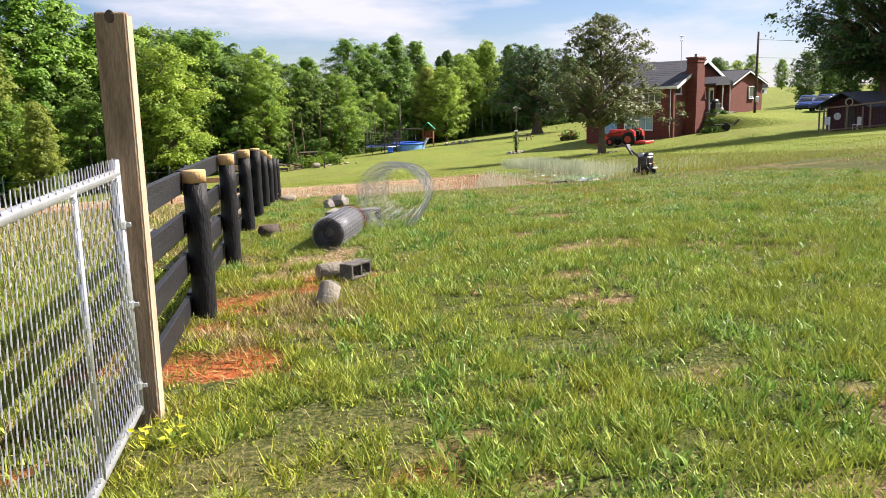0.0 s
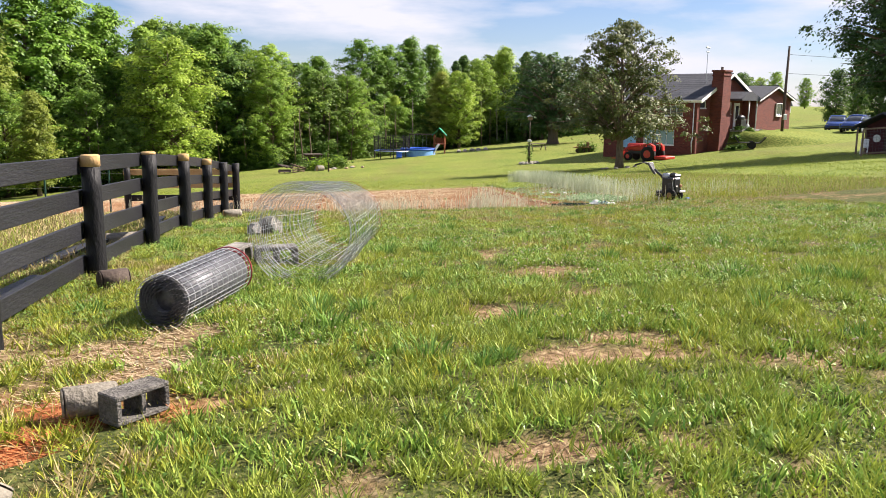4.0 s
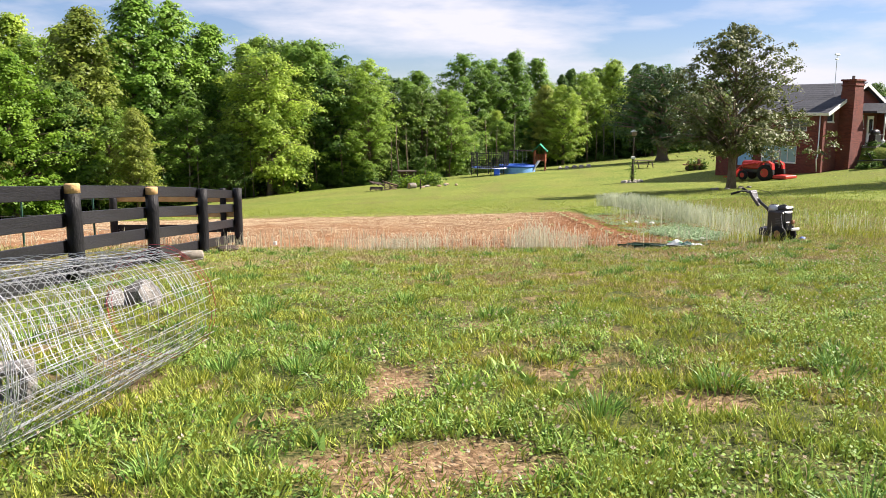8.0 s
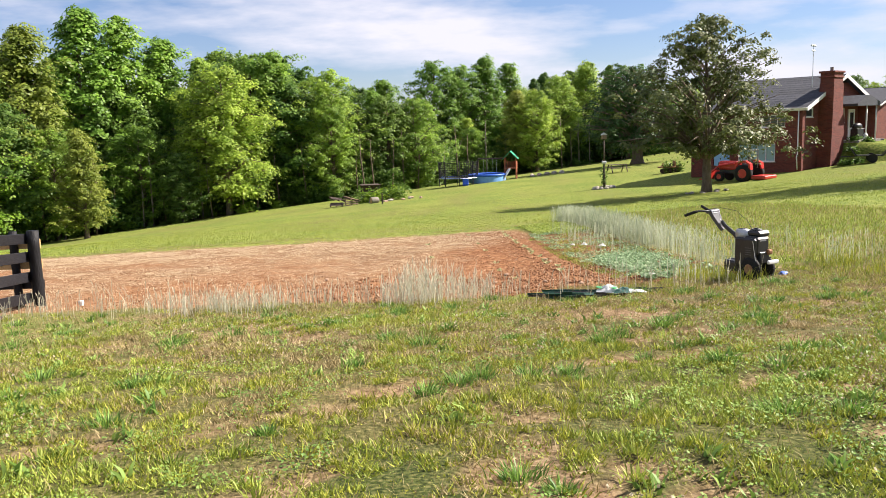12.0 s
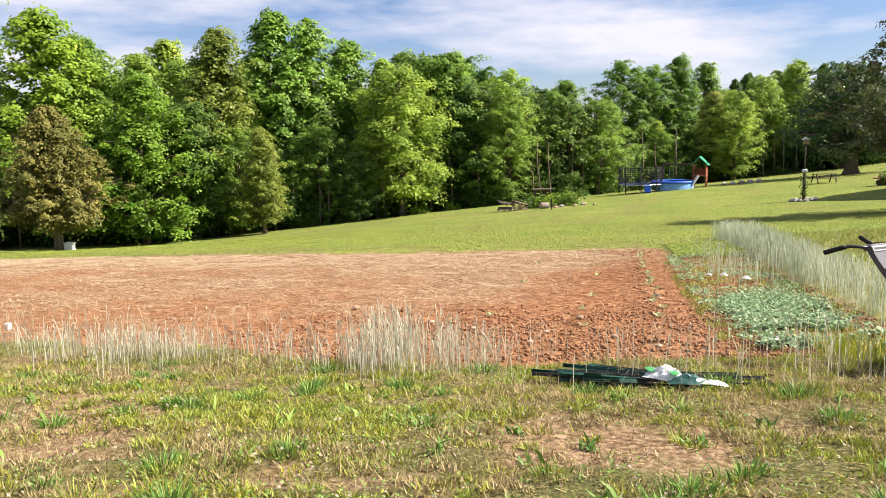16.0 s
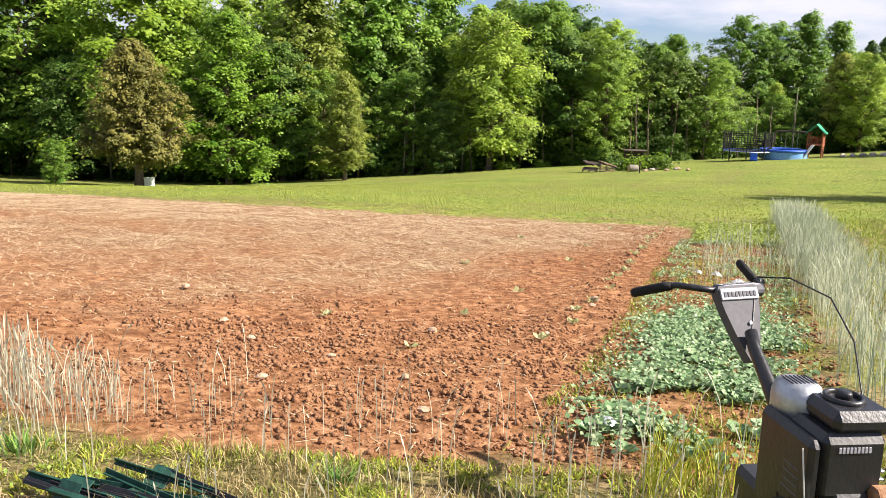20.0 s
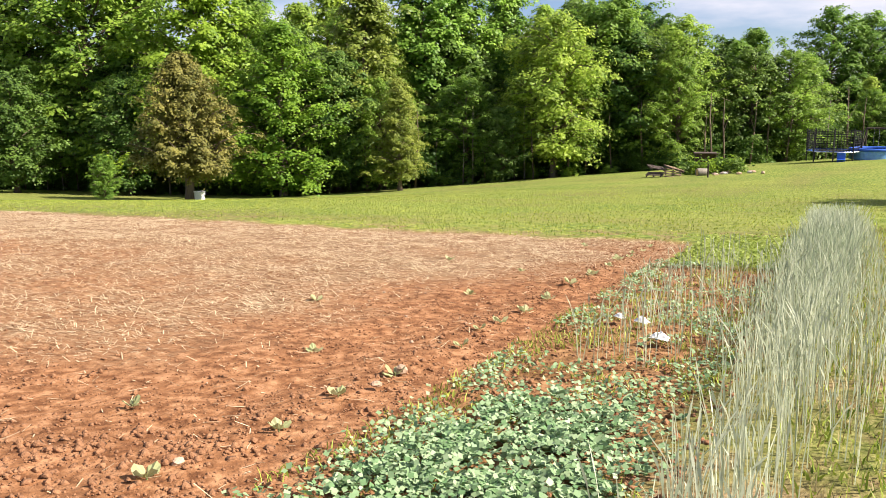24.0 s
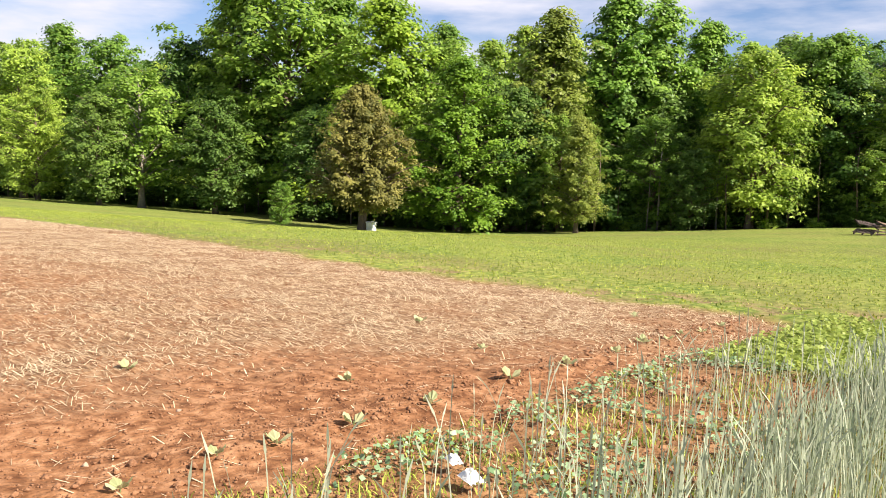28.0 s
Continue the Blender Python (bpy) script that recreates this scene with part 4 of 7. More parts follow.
keep = (soil_mask(x, y) > 0.5) & (rng.random(len(x)) < 0.25 + 0.75 * step(5.4, 7.0, x) + 0.5 * step(0.5, 0.7, wave(x, y, 0.6, 45)))
x, y = x[keep], y[keep]
tagged(new("crumbs", lumps_mesh("crumbs", x, y, 0.004 + 0.011 * rng.random(len(x)) ** 2.2, CLOD)), "fine crumbs of red clay over the plot", "soil", kind="stuff")
x, y = rng.normal(7.33, 0.2, 900), rng.uniform(24.4, 35.8, 900)
tagged(new("ridge_clods", lumps_mesh("ridge_clods", x, y, 0.006 + 0.028 * rng.random(900) ** 3.5, CLOD)), "clods thrown up along the seedling row", "soil", kind="stuff")
x, y = scatter(7000, 7.9, 9.6, 21.6, 33)
tagged(new("margin_clods", lumps_mesh("margin_clods", x, y, 0.005 + 0.02 * rng.random(len(x)) ** 2.5, CLOD)), "clay clods between the weeds", "soil", kind="stuff")
x, y = scatter(420, -6, 7.9, 22, 36)
tagged(new("pebbles", lumps_mesh("pebbles", x, y, 0.006 + 0.018 * rng.random(len(x)) ** 2.5, SOIL_STONE)), "pale pebbles on the dug soil", "stones", kind="stuff")


def litter(name, x, y, ln, label, material=STRAW, lift=0.012, wide=0.0024, spin=0.6):
    """Straws that lie about on the soil."""
    n = len(x)
    a = rng.normal(size=n) * spin
    dx, dy = np.cos(a) * ln / 2, np.sin(a) * ln / 2
    half_w = wide * (0.6 + 0.8 * rng.random(n))
    wx, wy = -np.sin(a) * half_w, np.cos(a) * half_w
    tilt = rng.normal(size=n) * 0.12 * ln
    z = top(x, y) + lift + 0.012 * rng.random(n)
    v = np.stack([np.stack([x + s * dx + t * wx, y + s * dy + t * wy, z + s * tilt], -1) for s, t in ((-1, -1), (1, -1), (1, 1), (-1, 1))], 1)
    return tagged(new(name, np_mesh(name, v.reshape(-1, 3), np.arange(n)[:, None] * 4 + [0, 1, 2, 3], np.zeros((0, 3)), material)), label, "straw", kind="stuff")


x, y = scatter(330000, -14, 8, 21.6, 36.8)
keep = (soil_mask(x, y) > 0.4) & (rng.random(len(x)) < 0.03 + 0.9 * straw_at(x, y) ** 1.5 * (0.3 + 0.7 * step(0.38, 0.62, wave(x, y, 0.35, 46) * 0.6 + wave(x, y, 0.12, 47) * 0.4)))
x, y = x[keep], y[keep]
litter("straw_litter", x, y, 0.03 + 0.12 * rng.random(len(x)) ** 1.8, "chopped straw lying on the garden soil", lift=0.002, wide=0.0028, spin=0.9)
x, y = scatter(16000, -1.2, 9.5, 3.5, 21.5)
keep = (patch_mask(x, y) > 0.3) | (y > 18)
x, y = x[keep], y[keep]
litter("dead_grass", x, y, 0.03 + 0.06 * rng.random(len(x)), "dead grass lying on worn ground", DRY_GRASS, 0.008)
x, y = scatter(4200, -0.95, 0.6, 4.0, 9.0)
keep = (patch_mask(x, y) > 0.3) & (y > 7.2)
litter("fence_straw", x[keep], y[keep], 0.1 + 0.12 * rng.random(int(keep.sum())), "pale straw over bare ground by the wire roll", lift=0.0)
keep = (patch_mask(x, y) > 0.3) & (y < 7.2)
litter("pine_straw", x[keep], y[keep], 0.1 + 0.15 * rng.random(int(keep.sum())), "straw over freshly dug red clay by the fence", RED_STRAW, 0.0)

# ---- fence along the paddock ----
fence = thing("board_fence", pose(-0.76, 14, 0), "four-board fence of black-stained boards on round posts", "fence")
POST_Y = [5.9 + 2.44 * q for q in range(8)]
rd = random.Random(3)


def post_geo(h, r, seed):
    r0 = random.Random(seed)
    g = Geo()
    sides, rings = 14, 7
    pts = []
    for q in range(rings):
        z = -0.3 + (h + 0.3) * q / (rings - 1)
        pts.append((r0.uniform(-0.004, 0.004), r0.uniform(-0.004, 0.004), z))
    g.tube(pts, [r * r0.uniform(0.96, 1.04) for _ in pts], sides)
    return g


for q, py in enumerate(POST_Y):
    z = gz(-0.76, py)
    h = 1.07 + rd.uniform(-0.02, 0.03)
    bare_top = 0.1 if q in (1, 2, 4, 5) else 0.085 if q == 0 else 0.03 if q == 3 else 0
    p = part("post", post_geo(h - bare_top, 0.082, q), POST_STAIN, fence, "", True, pose(0, py - 14, z))
    if bare_top:
        part("bare_top", Geo().tube([(0, 0, h - bare_top), (0, 0, h - 0.008), (0, 0, h)], [0.081, 0.08, 0.074], 14), RAW_WOOD, p, "unpainted sawn post top", True)
ends = [POST_Y[0] - 2.0] + POST_Y
for q in range(8):
    a, b = ends[q], ends[q + 1]
    for k in range(4):
        za, zb = gz(-0.76, a) + 0.985 - 0.292 * k + rd.uniform(-0.012, 0.012), gz(-0.76, b) + 0.985 - 0.292 * k + rd.uniform(-0.012, 0.012)
        ln = math.hypot(b - a, zb - za)
        g = Geo().box((0, 0, 0), (0.038, ln - 0.012, 0.15), 0.005)
        bd = part("board", g, BLACK_STAIN, fence, "", False, pose(-0.105, (a + b) / 2 - 14, (za + zb) / 2) @ Matrix.Rotation(math.atan2(zb - za, b - a), 4, "X"))
        if k == 0 and q in (1, 2, 4):
            part("cut_end", Geo().box((0, ln / 2 - 0.004, 0), (0.037, 0.012, 0.149), 0.003), RAW_WOOD, bd, "pale sawn board end")

# cross fence at the corner, with boards not yet painted
cross = thing("cross_fence", pose(-3.2, 22.98, gz(-3.2, 22.98)), "short cross fence of unpainted boards on a dark post", "fence")
part("post", post_geo(1.05, 0.07, 30), POST_STAIN, cross, "", True)
part("post", post_geo(1.0, 0.06, 31), POST_STAIN, cross, "", True, pose(2.15, 0, 0.1))
for k in range(3):
    part("board", Geo().box((1.2, 0.08, 0.9 - 0.3 * k), (2.6, 0.035, 0.14), 0.005), RAW_WOOD if k < 2 else BLACK_STAIN, cross, "unpainted sawn board" if k < 2 else "")
wire_fence = thing("wire_fence", pose(-16, 23, gz(-16, 23)), "low wire fence on green metal stakes", "fence")
for q in range(9):
    px = -16 + 1.4 * q + 1.2
    zz = gz(px, 23) - gz(-16, 23)
    part("stake", Geo().box((px + 16, 0, zz + 0.5), (0.035, 0.035, 1.1), 0.006).box((px + 16, 0.02, zz + 0.5), (0.008, 0.03, 1.1)), GREEN_POST, wire_fence)
for hh in (0.3, 0.6, 0.9):
    part("strand", Geo().tube([(px, 0, gz(px - 16, 23) - gz(-16, 23) + hh - 0.02 * (q % 2)) for q, px in enumerate(np.linspace(1.0, 12.9, 12))], 0.003, 4), WIRE, wire_fence)

# ---- gate and its post ----
gate_post = thing("gate_post", pose(-0.8, 3.86, gz(-0.8, 3.86), 0, 0.6, 0), "tall square weathered timber gate post", "post")
part("timber", Geo().box((0, 0, 0.775), (0.13, 0.13, 2.19), 0.007), WEATHERED, gate_post)
# thin paler sheet on the +x side: sunlight put into the wood colour
part("sunlit_face", Geo().box((0.0665, 0, 0.775), (0.004, 0.118, 2.17), 0.001), SUNLIT_WOOD, gate_post, "sawn face coloured paler as if sunlit")
part("knot", Geo().lump((0.0, -0.064, 1.85), (0.022, 0.006, 0.03), 4, 0.1), DARK_WOOD, gate_post, "dark knot in the grain")
gate = thing("chain_link_gate", pose(-0.81, 3.74, gz(-0.8, 2.5) + 0.06), "galvanised chain-link gate on a tubular frame", "gate")
W, HH = 3.05, 1.16
part("end_tube", Geo().tube([(0, 0, 0), (0, 0, HH)], 0.021, 12), GALV, gate, "", True)
part("end_tube", Geo().tube([(0, -W, 0), (0, -W, HH)], 0.021, 12), GALV, gate, "", True)
part("top_rail", Geo().tube([(0, 0, HH - 0.06), (0, -W, HH - 0.06)], 0.021, 12), GALV, gate, "", True)
part("bottom_rail", Geo().tube([(0, 0, 0.03), (0, -W, 0.03)], 0.021, 12), GALV, gate, "", True)
part("brace", Geo().tube([(0.01, -0.75, 0.03), (0.01, -0.72, HH - 0.06)], 0.012, 8), GALV, gate, "", True)
for hh in (0.12, 0.5, 0.86):
    part("tie_band", Geo().tube([(0, 0, hh), (0, 0, hh + 0.03)], 0.026, 12).box((0.03, 0, hh + 0.015), (0.03, 0.01, 0.02), 0.002), GALV, gate)
net = Geo()
cell, wires = 0.042, int(W / 0.042)
for q in range(wires):
    y0 = -0.02 - q * cell
    pts, z, s = [], 0.02, q % 2
    while z < HH + 0.05:
        pts.append((0.012 + (0.006 if s else -0.006), y0 - (cell if s else 0), z))
        z += 0.05
        s = 1 - s
    net.tube(pts, 0.0024, 4, False)
part("mesh", net, WIRE, gate, "woven diamond wire mesh")
yellow = Geo()
for q in range(26):
    m = pose(rd.uniform(-0.14, 0.14), rd.uniform(-0.12, 0.12), rd.uniform(0.05, 0.14), rd.uniform(-40, 40), rd.uniform(-40, 40), rd.uniform(0, 360))
    yellow.add([(0, 0, 0), (0.02, 0.012, 0.004), (0.045, 0, 0), (0.02, -0.012, 0.004)], [(0, 1, 2, 3)], m)
YELLOW = leaf_mat("yellow_weed", (0.5, 0.45, 0.03), (0.7, 0.62, 0.06), 0.3)
single("yellow_weed", yellow, YELLOW, pose(-0.66, 3.45, gz(-0.66, 3.45)), "small yellow-leaved weed under the gate", "weed")

# ---- wire roll and loose wire ----
roll_a, roll_b = Vector((0.2, 8.58, gz(0.2, 8.58) + 0.165)), Vector((0.49, 9.7, gz(0.49, 9.7) + 0.165))
ax_y = (roll_b - roll_a).normalized()
frame_m = Matrix.Translation(roll_a) @ ax_y.to_track_quat("Y", "Z").to_matrix().to_4x4()
roll = thing("wire_roll", frame_m, "tight roll of welded wire fencing with red ends lying in grass", "wire roll")
LN = (roll_b - roll_a).length
# inner windings get a darker wire colour for the shade inside the roll
for layer, rr in enumerate((0.178, 0.163, 0.147, 0.13, 0.112, 0.094, 0.075)):
    for q in range(13 if layer == 0 else 5):
        yy = LN * q / 12 if layer == 0 else 0.02 + 0.012 * q
        pts = [(rr * (1 + 0.02 * math.sin(5 * a + layer)) * math.cos(a), yy, rr * (1 + 0.02 * math.sin(5 * a + layer)) * math.sin(a)) for a in np.linspace(0, 2 * math.pi, 22)]
        part("winding", Geo().tube(pts, 0.0032 if layer == 0 else 0.004, 4, False), WIRE if layer == 0 else DARK_WIRE, roll, "" if layer == 0 else "inner winding coloured dark for shade")
    count = 26 if layer < 2 else 16
    for q in range(count):
        a = 2 * math.pi * (q + 0.3 * layer) / count
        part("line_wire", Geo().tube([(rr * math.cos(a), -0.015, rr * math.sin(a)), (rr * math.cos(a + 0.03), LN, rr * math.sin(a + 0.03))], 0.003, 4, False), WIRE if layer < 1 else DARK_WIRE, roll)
# added solid core, its dark colour filling in for shade between the layers
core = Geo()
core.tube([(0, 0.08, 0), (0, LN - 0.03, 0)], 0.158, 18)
part("shade_core", core, DARK_WIRE, roll, "solid core standing for packed layers and their shade", True)
for rr in (0.185, 0.16, 0.13, 0.1):
    part("red_end", Geo().tube([(rr * math.cos(a), LN, rr * math.sin(a)) for a in np.linspace(0, 2 * math.pi, 22)], 0.006, 4, False), RED_TIP, roll, "red-painted wire edge")

coil_a, coil_b = Vector((1.05, 10.05, gz(1.05, 10.05) + 0.39)), Vector((1.47, 11.65, gz(1.47, 11.65) + 0.39))
cm = Matrix.Translation(coil_a) @ (coil_b - coil_a).normalized().to_track_quat("Y", "Z").to_matrix().to_4x4()
coil = thing("loose_wire_coil", cm, "loose springy coil of galvanised fence wire in grass", "wire coil")
CL = (coil_b - coil_a).length
for turn in range(3):
    r0 = 0.44 - 0.03 * turn
    for q in range(18):
        yy = CL * q / 17
        sag = 0.03 * math.sin(q * 1.7 + turn)
        pts = []
        for a in np.linspace(0.2 * turn, 2 * math.pi * (0.99 if turn < 2 else 0.55), 30):
            rr = r0 * (1 - 0.012 * q) * (1 + 0.025 * math.sin(3 * a + q * 0.5 + turn) + 0.012 * math.sin(7 * a + q))
            pts.append((rr * math.cos(a), yy + sag * math.sin(a + q), rr * math.sin(a) * 0.97))
        part("hoop", Geo().tube(pts, 0.0017, 4, False), RED_TIP if q == 17 else WIRE, coil, "red-painted end wire" if q == 17 else "")
    n_l = 24 if turn < 1 else 14
    for q in range(n_l):
        a = 2 * math.pi * (q + 0.37 * turn) / (24 if turn < 1 else 14)
        rr = r0 * (1 + 0.025 * math.sin(3 * a))
        part("line_wire", Geo().tube([(rr * (1 - 0.065 * s) * math.cos(a + 0.04 * s), CL * s / 4 - (0.06 if s == 0 else 0) + (rd.uniform(0, 0.2) if s == 4 else 0), rr * (1 - 0.065 * s) * 0.97 * math.sin(a + 0.04 * s) + 0.01 * math.sin(s * 2 + q)) for s in range(5)], 0.0017, 4, False), WIRE, coil)


# the loose outer turns at the near end of the coil
for q in range(9):
    rr = 0.455 - 0.011 * q
    pts = [(rr * (1 + 0.02 * math.sin(3 * a + q)) * math.cos(a), -0.03 + 0.018 * q + 0.03 * math.sin(a + q), rr * 0.97 * (1 + 0.02 * math.sin(3 * a + q)) * math.sin(a)) for a in np.linspace(0.3 * q, 0.3 * q + 6.1, 34)]
    part("outer_turn", Geo().tube(pts, 0.0019, 4, False), WIRE, coil)


# ---- blocks, logs and stones by the fence ----
def cinder_block(x, y, turn, label, roll_=0.0, sink=0.03, s=1.0, material=CONCRETE):
    t = thing("concrete_block", pose(x, y, gz(x, y) - sink, roll_, 0, turn) @ Matrix.Scale(s, 4), label, "concrete block", "blocks by the fence")
    for xx in (-0.175, 0.0, 0.175):
        part("web", Geo().box((xx, 0, 0.095), (0.038, 0.13, 0.19), 0.006), material, t)
    for yy in (-0.08, 0.08):
        part("face", Geo().box((0, yy, 0.095), (0.39, 0.034, 0.19), 0.008), material, t)
    return t


def log_piece(x, y, turn, ln, r, label, material=GREY_LOG, up=False, tilt=0.0, cut=RAW_WOOD):
    z = gz(x, y)
    t = thing("log", pose(x, y, z + (0 if up else r * 0.85), 0, tilt, turn), label, "log", "sawn log pieces")
    a, b = ((0, 0, -0.04), (0, 0, ln)) if up else ((-ln / 2, 0, 0), (ln / 2, 0, 0))
    mid = [tuple(np.array(a) + (np.array(b) - np.array(a)) * f + np.array([0, rd.uniform(-0.004, 0.004), 0])) for f in (0, 0.05, 0.5, 0.95, 1)]
    part("bark", Geo().tube(mid, [r * 0.96, r, r * 1.02, r, r * 0.95], 12), material, t, "", True)
    d = Vector(b) - Vector(a)
    d.normalize()
    for e, s in ((a, -1), (b, 1)):
        part("cut_face", Geo().tube([Vector(e), Vector(e) + d * s * 0.006], [r * 0.93, r * 0.9], 12), cut, t, "sawn end grain")
    return t


def stone(x, y, s, label, seed, material=STONE, name="stone"):
    return single(name, Geo().lump((0, 0, s[2] * 0.55), s, seed, 0.22, None, 6, 9), material, pose(x, y, gz(x, y) - 0.01, 0, 0, seed * 37), label, "stone", "stones", "", False)


cinder_block(0.33, 6.96, 48, "dark grey concrete block, darkened for shade, lying on lawn grass", 90, -0.07, 0.7, SHADED_CONCRETE)
log_piece(0.17, 7.0, 20, 0.22, 0.07, "short grey post offcut beside the concrete block", cut=GREY_LOG)
log_piece(0.11, 5.9, 62, 0.2, 0.08, "short grey log tipped on the lawn", cut=GREY_LOG, tilt=-48)
cinder_block(0.76, 11.15, 12, "concrete block lying among the wire coil", 90, -0.08)
cinder_block(0.3, 11.2, 70, "concrete block half hidden behind the wire roll", 90, -0.08)
stone(0.55, 13.95, (0.2, 0.15, 0.16), "broken pale concrete chunk on the grass", 3, CONCRETE)
stone(0.36, 13.8, (0.13, 0.1, 0.12), "dark rough stone beside a concrete chunk", 8, CONCRETE)
log_piece(-0.47, 10.15, 30, 0.22, 0.08, "dark log stub beside a fence post", DARK_WOOD, cut=DARK_WOOD)
log_piece(-1.12, 13.4, 20, 0.42, 0.075, "log piece with a pale cut end behind the fence")
log_piece(-0.42, 18.65, 15, 0.3, 0.075, "pale sawn log end beside the fence")
stone(-0.45, 20.9, (0.22, 0.14, 0.06), "flat dark stone beside a fence post", 5, DARK_WOOD)
log_piece(-2.0, 10.5, 70, 0.45, 0.09, "short dark log lying in the paddock", cut=DARK_WOOD)
for q, (bx, by, ln, tn) in enumerate(((-1.25, 9.3, 2.3, 84), (-1.5, 12.2, 1.9, 78), (-1.35, 16.4, 1.6, 95))):
    single("loose_board", Geo().box((0, 0, 0.03), (ln, 0.15, 0.035), 0.004), BLACK_STAIN, pose(bx, by, gz(bx, by), 0, 0, tn), "black-stained spare board lying in paddock grass", "board", "spare boards")
single("fallen_leaf", Geo().add([(0, 0, 0.02), (0.05, 0.03, 0.03), (0.11, 0, 0.02), (0.05, -0.03, 0.035)], [(0, 1, 2, 3)]), RUST, pose(1.13, 5.6, gz(1.13, 5.6) + 0.04, 10, 20, 40), "single dead brown leaf on grass", "leaf")

# ---- tiller ----
TX, TY = 9.24, 21.12
tiller = thing("rear_tine_tiller", pose(TX, TY, gz(TX, TY) - 0.01, 0, 0, 26) @ Matrix.Diagonal((0.84, 0.94, 0.95, 1)), "black and grey motor tiller parked at the plot's corner", "tiller")
# in its own frame the front looks along -y
ENGINE = Matrix.Translation((-0.14, 0.02, 0.03)) @ Matrix.Diagonal((0.7, 0.84, 1.0, 1))
AXLE = Matrix.Translation((-0.13, 0.0, 0)) @ Matrix.Diagonal((0.68, 1.0, 1.0, 1))
part("engine_shroud", Geo().box((0.02, -0.06, 0.45), (0.36, 0.34, 0.24), 0.03), ENGINE_GREY, tiller, m=ENGINE)
part("fuel_tank", Geo().box((0.07, -0.09, 0.6), (0.34, 0.26, 0.085), 0.03), PLASTIC_BLACK, tiller, m=ENGINE)
cap = part("filler_cap", Geo().tube([(0.06, -0.06, 0.64), (0.06, -0.06, 0.665), (0.06, -0.06, 0.672)], [0.04, 0.04, 0.034], 14), PLASTIC_BLACK, tiller, "", True, m=ENGINE)
part("tank_rim", Geo().tube([(0.06 + 0.095 * math.cos(a), -0.06 + 0.08 * math.sin(a), 0.645) for a in np.linspace(0, 2 * math.pi, 21)], 0.014, 8), PLASTIC_BLACK, tiller, "", True, ENGINE)
starter = part("recoil_cover", Geo().tube([(-0.06, 0.13, 0.5), (-0.06, 0.13, 0.6), (-0.06, 0.13, 0.64), (-0.06, 0.13, 0.655)], [0.135, 0.135, 0.115, 0.07], 20), SILVER, tiller, "bare silver starter cover", True, m=ENGINE)
for q in range(7):
    part("vent_slot", Geo().box((-0.13 + 0.024 * q, 0.13, 0.656), (0.009, 0.1, 0.004), 0.001), PLASTIC_BLACK, starter)
part("belt_guard", Geo().box((-0.2, -0.02, 0.35), (0.07, 0.42, 0.4), 0.025), PLASTIC_BLACK, tiller, m=ENGINE)
part("engine_block", Geo().box((0.06, -0.13, 0.29), (0.28, 0.22, 0.16), 0.015), ENGINE_GREY, tiller, m=ENGINE)
for q in range(5):
    part("cooling_fin", Geo().box((0.22, -0.1, 0.3 + 0.03 * q), (0.05, 0.16, 0.008), 0.002), SILVER, tiller, m=ENGINE)
part("muffler", Geo().box((0.17, -0.25, 0.36), (0.12, 0.08, 0.07), 0.02), RUST, tiller, "rusty muffler", False, m=ENGINE)
part("front_bumper", Geo().box((0.12, -0.36, 0.24), (0.3, 0.05, 0.05), 0.012), WHITE_PAINT, tiller, "scuffed white front bumper", False, m=ENGINE)
part("transmission", Geo().tube([(0, -0.1, 0.2), (0, 0.28, 0.19), (0, 0.4, 0.2)], [0.075, 0.075, 0.05], 10), PLASTIC_BLACK, tiller, "", True, AXLE)
for s in (-1, 1):
    wh = part("wheel", Geo().tube([(s * 0.17, -0.08, 0.165), (s * 0.185, -0.08, 0.165), (s * 0.255, -0.08, 0.165), (s * 0.27, -0.08, 0.165)], [0.13, 0.165, 0.165, 0.13], 20), RUBBER, tiller, "", True, AXLE)
    part("hub", Geo().tube([(s * 0.2, -0.08, 0.165), (s * 0.278, -0.08, 0.165)], 0.07, 12), RUST, wh, "rusty wheel hub")
    for q in range(12):
        a = q * math.pi / 6
        part("lug", Geo().box((s * 0.22, 0, 0.165), (0.08, 0.02, 0.02), 0.004, Matrix.Translation((0, -0.08, 0.165)) @ Matrix.Rotation(a, 4, "X")), RUBBER, wh)
part("tine_hood", Geo().prism([(-0.2, 0.1), (-0.2, 0.21), (-0.17, 0.24), (0.2, 0.24), (0.22, 0.21), (0.22, 0.1), (0.2, 0.1), (0.2, 0.2), (0.17, 0.22), (-0.16, 0.22), (-0.18, 0.2), (-0.18, 0.1)], 0.24, pose(0, 0.14, 0)), ENGINE_GREY, tiller, m=AXLE)
for s in (-0.15, -0.05, 0.05, 0.15):
    tn = Geo()
    for q in range(4):
        a = q * math.pi / 2 + s * 5
        tn.tube([(s, 0.27, 0.11), (s, 0.27 + 0.08 * math.cos(a), 0.11 + 0.08 * math.sin(a)), (s + 0.03, 0.27 + 0.11 * math.cos(a + 0.35), 0.11 + 0.11 * math.sin(a + 0.35))], [0.012, 0.01, 0.005], 5)
    part("tine", tn, RUST, tiller, m=AXLE)
# handle column leans back over the tines
part("handle_column", Geo().tube([(-0.23, 0.12, 0.5), (-0.225, 0.24, 0.6), (-0.2, 0.44, 0.7), (-0.19, 0.5, 0.75)], [0.034, 0.032, 0.028, 0.028], 12), PLASTIC_BLACK, tiller, "", True)
pm = pose(-0.19, 0.57, 0.8, -32, 0, 10) @ Matrix.Scale(1.1, 4)
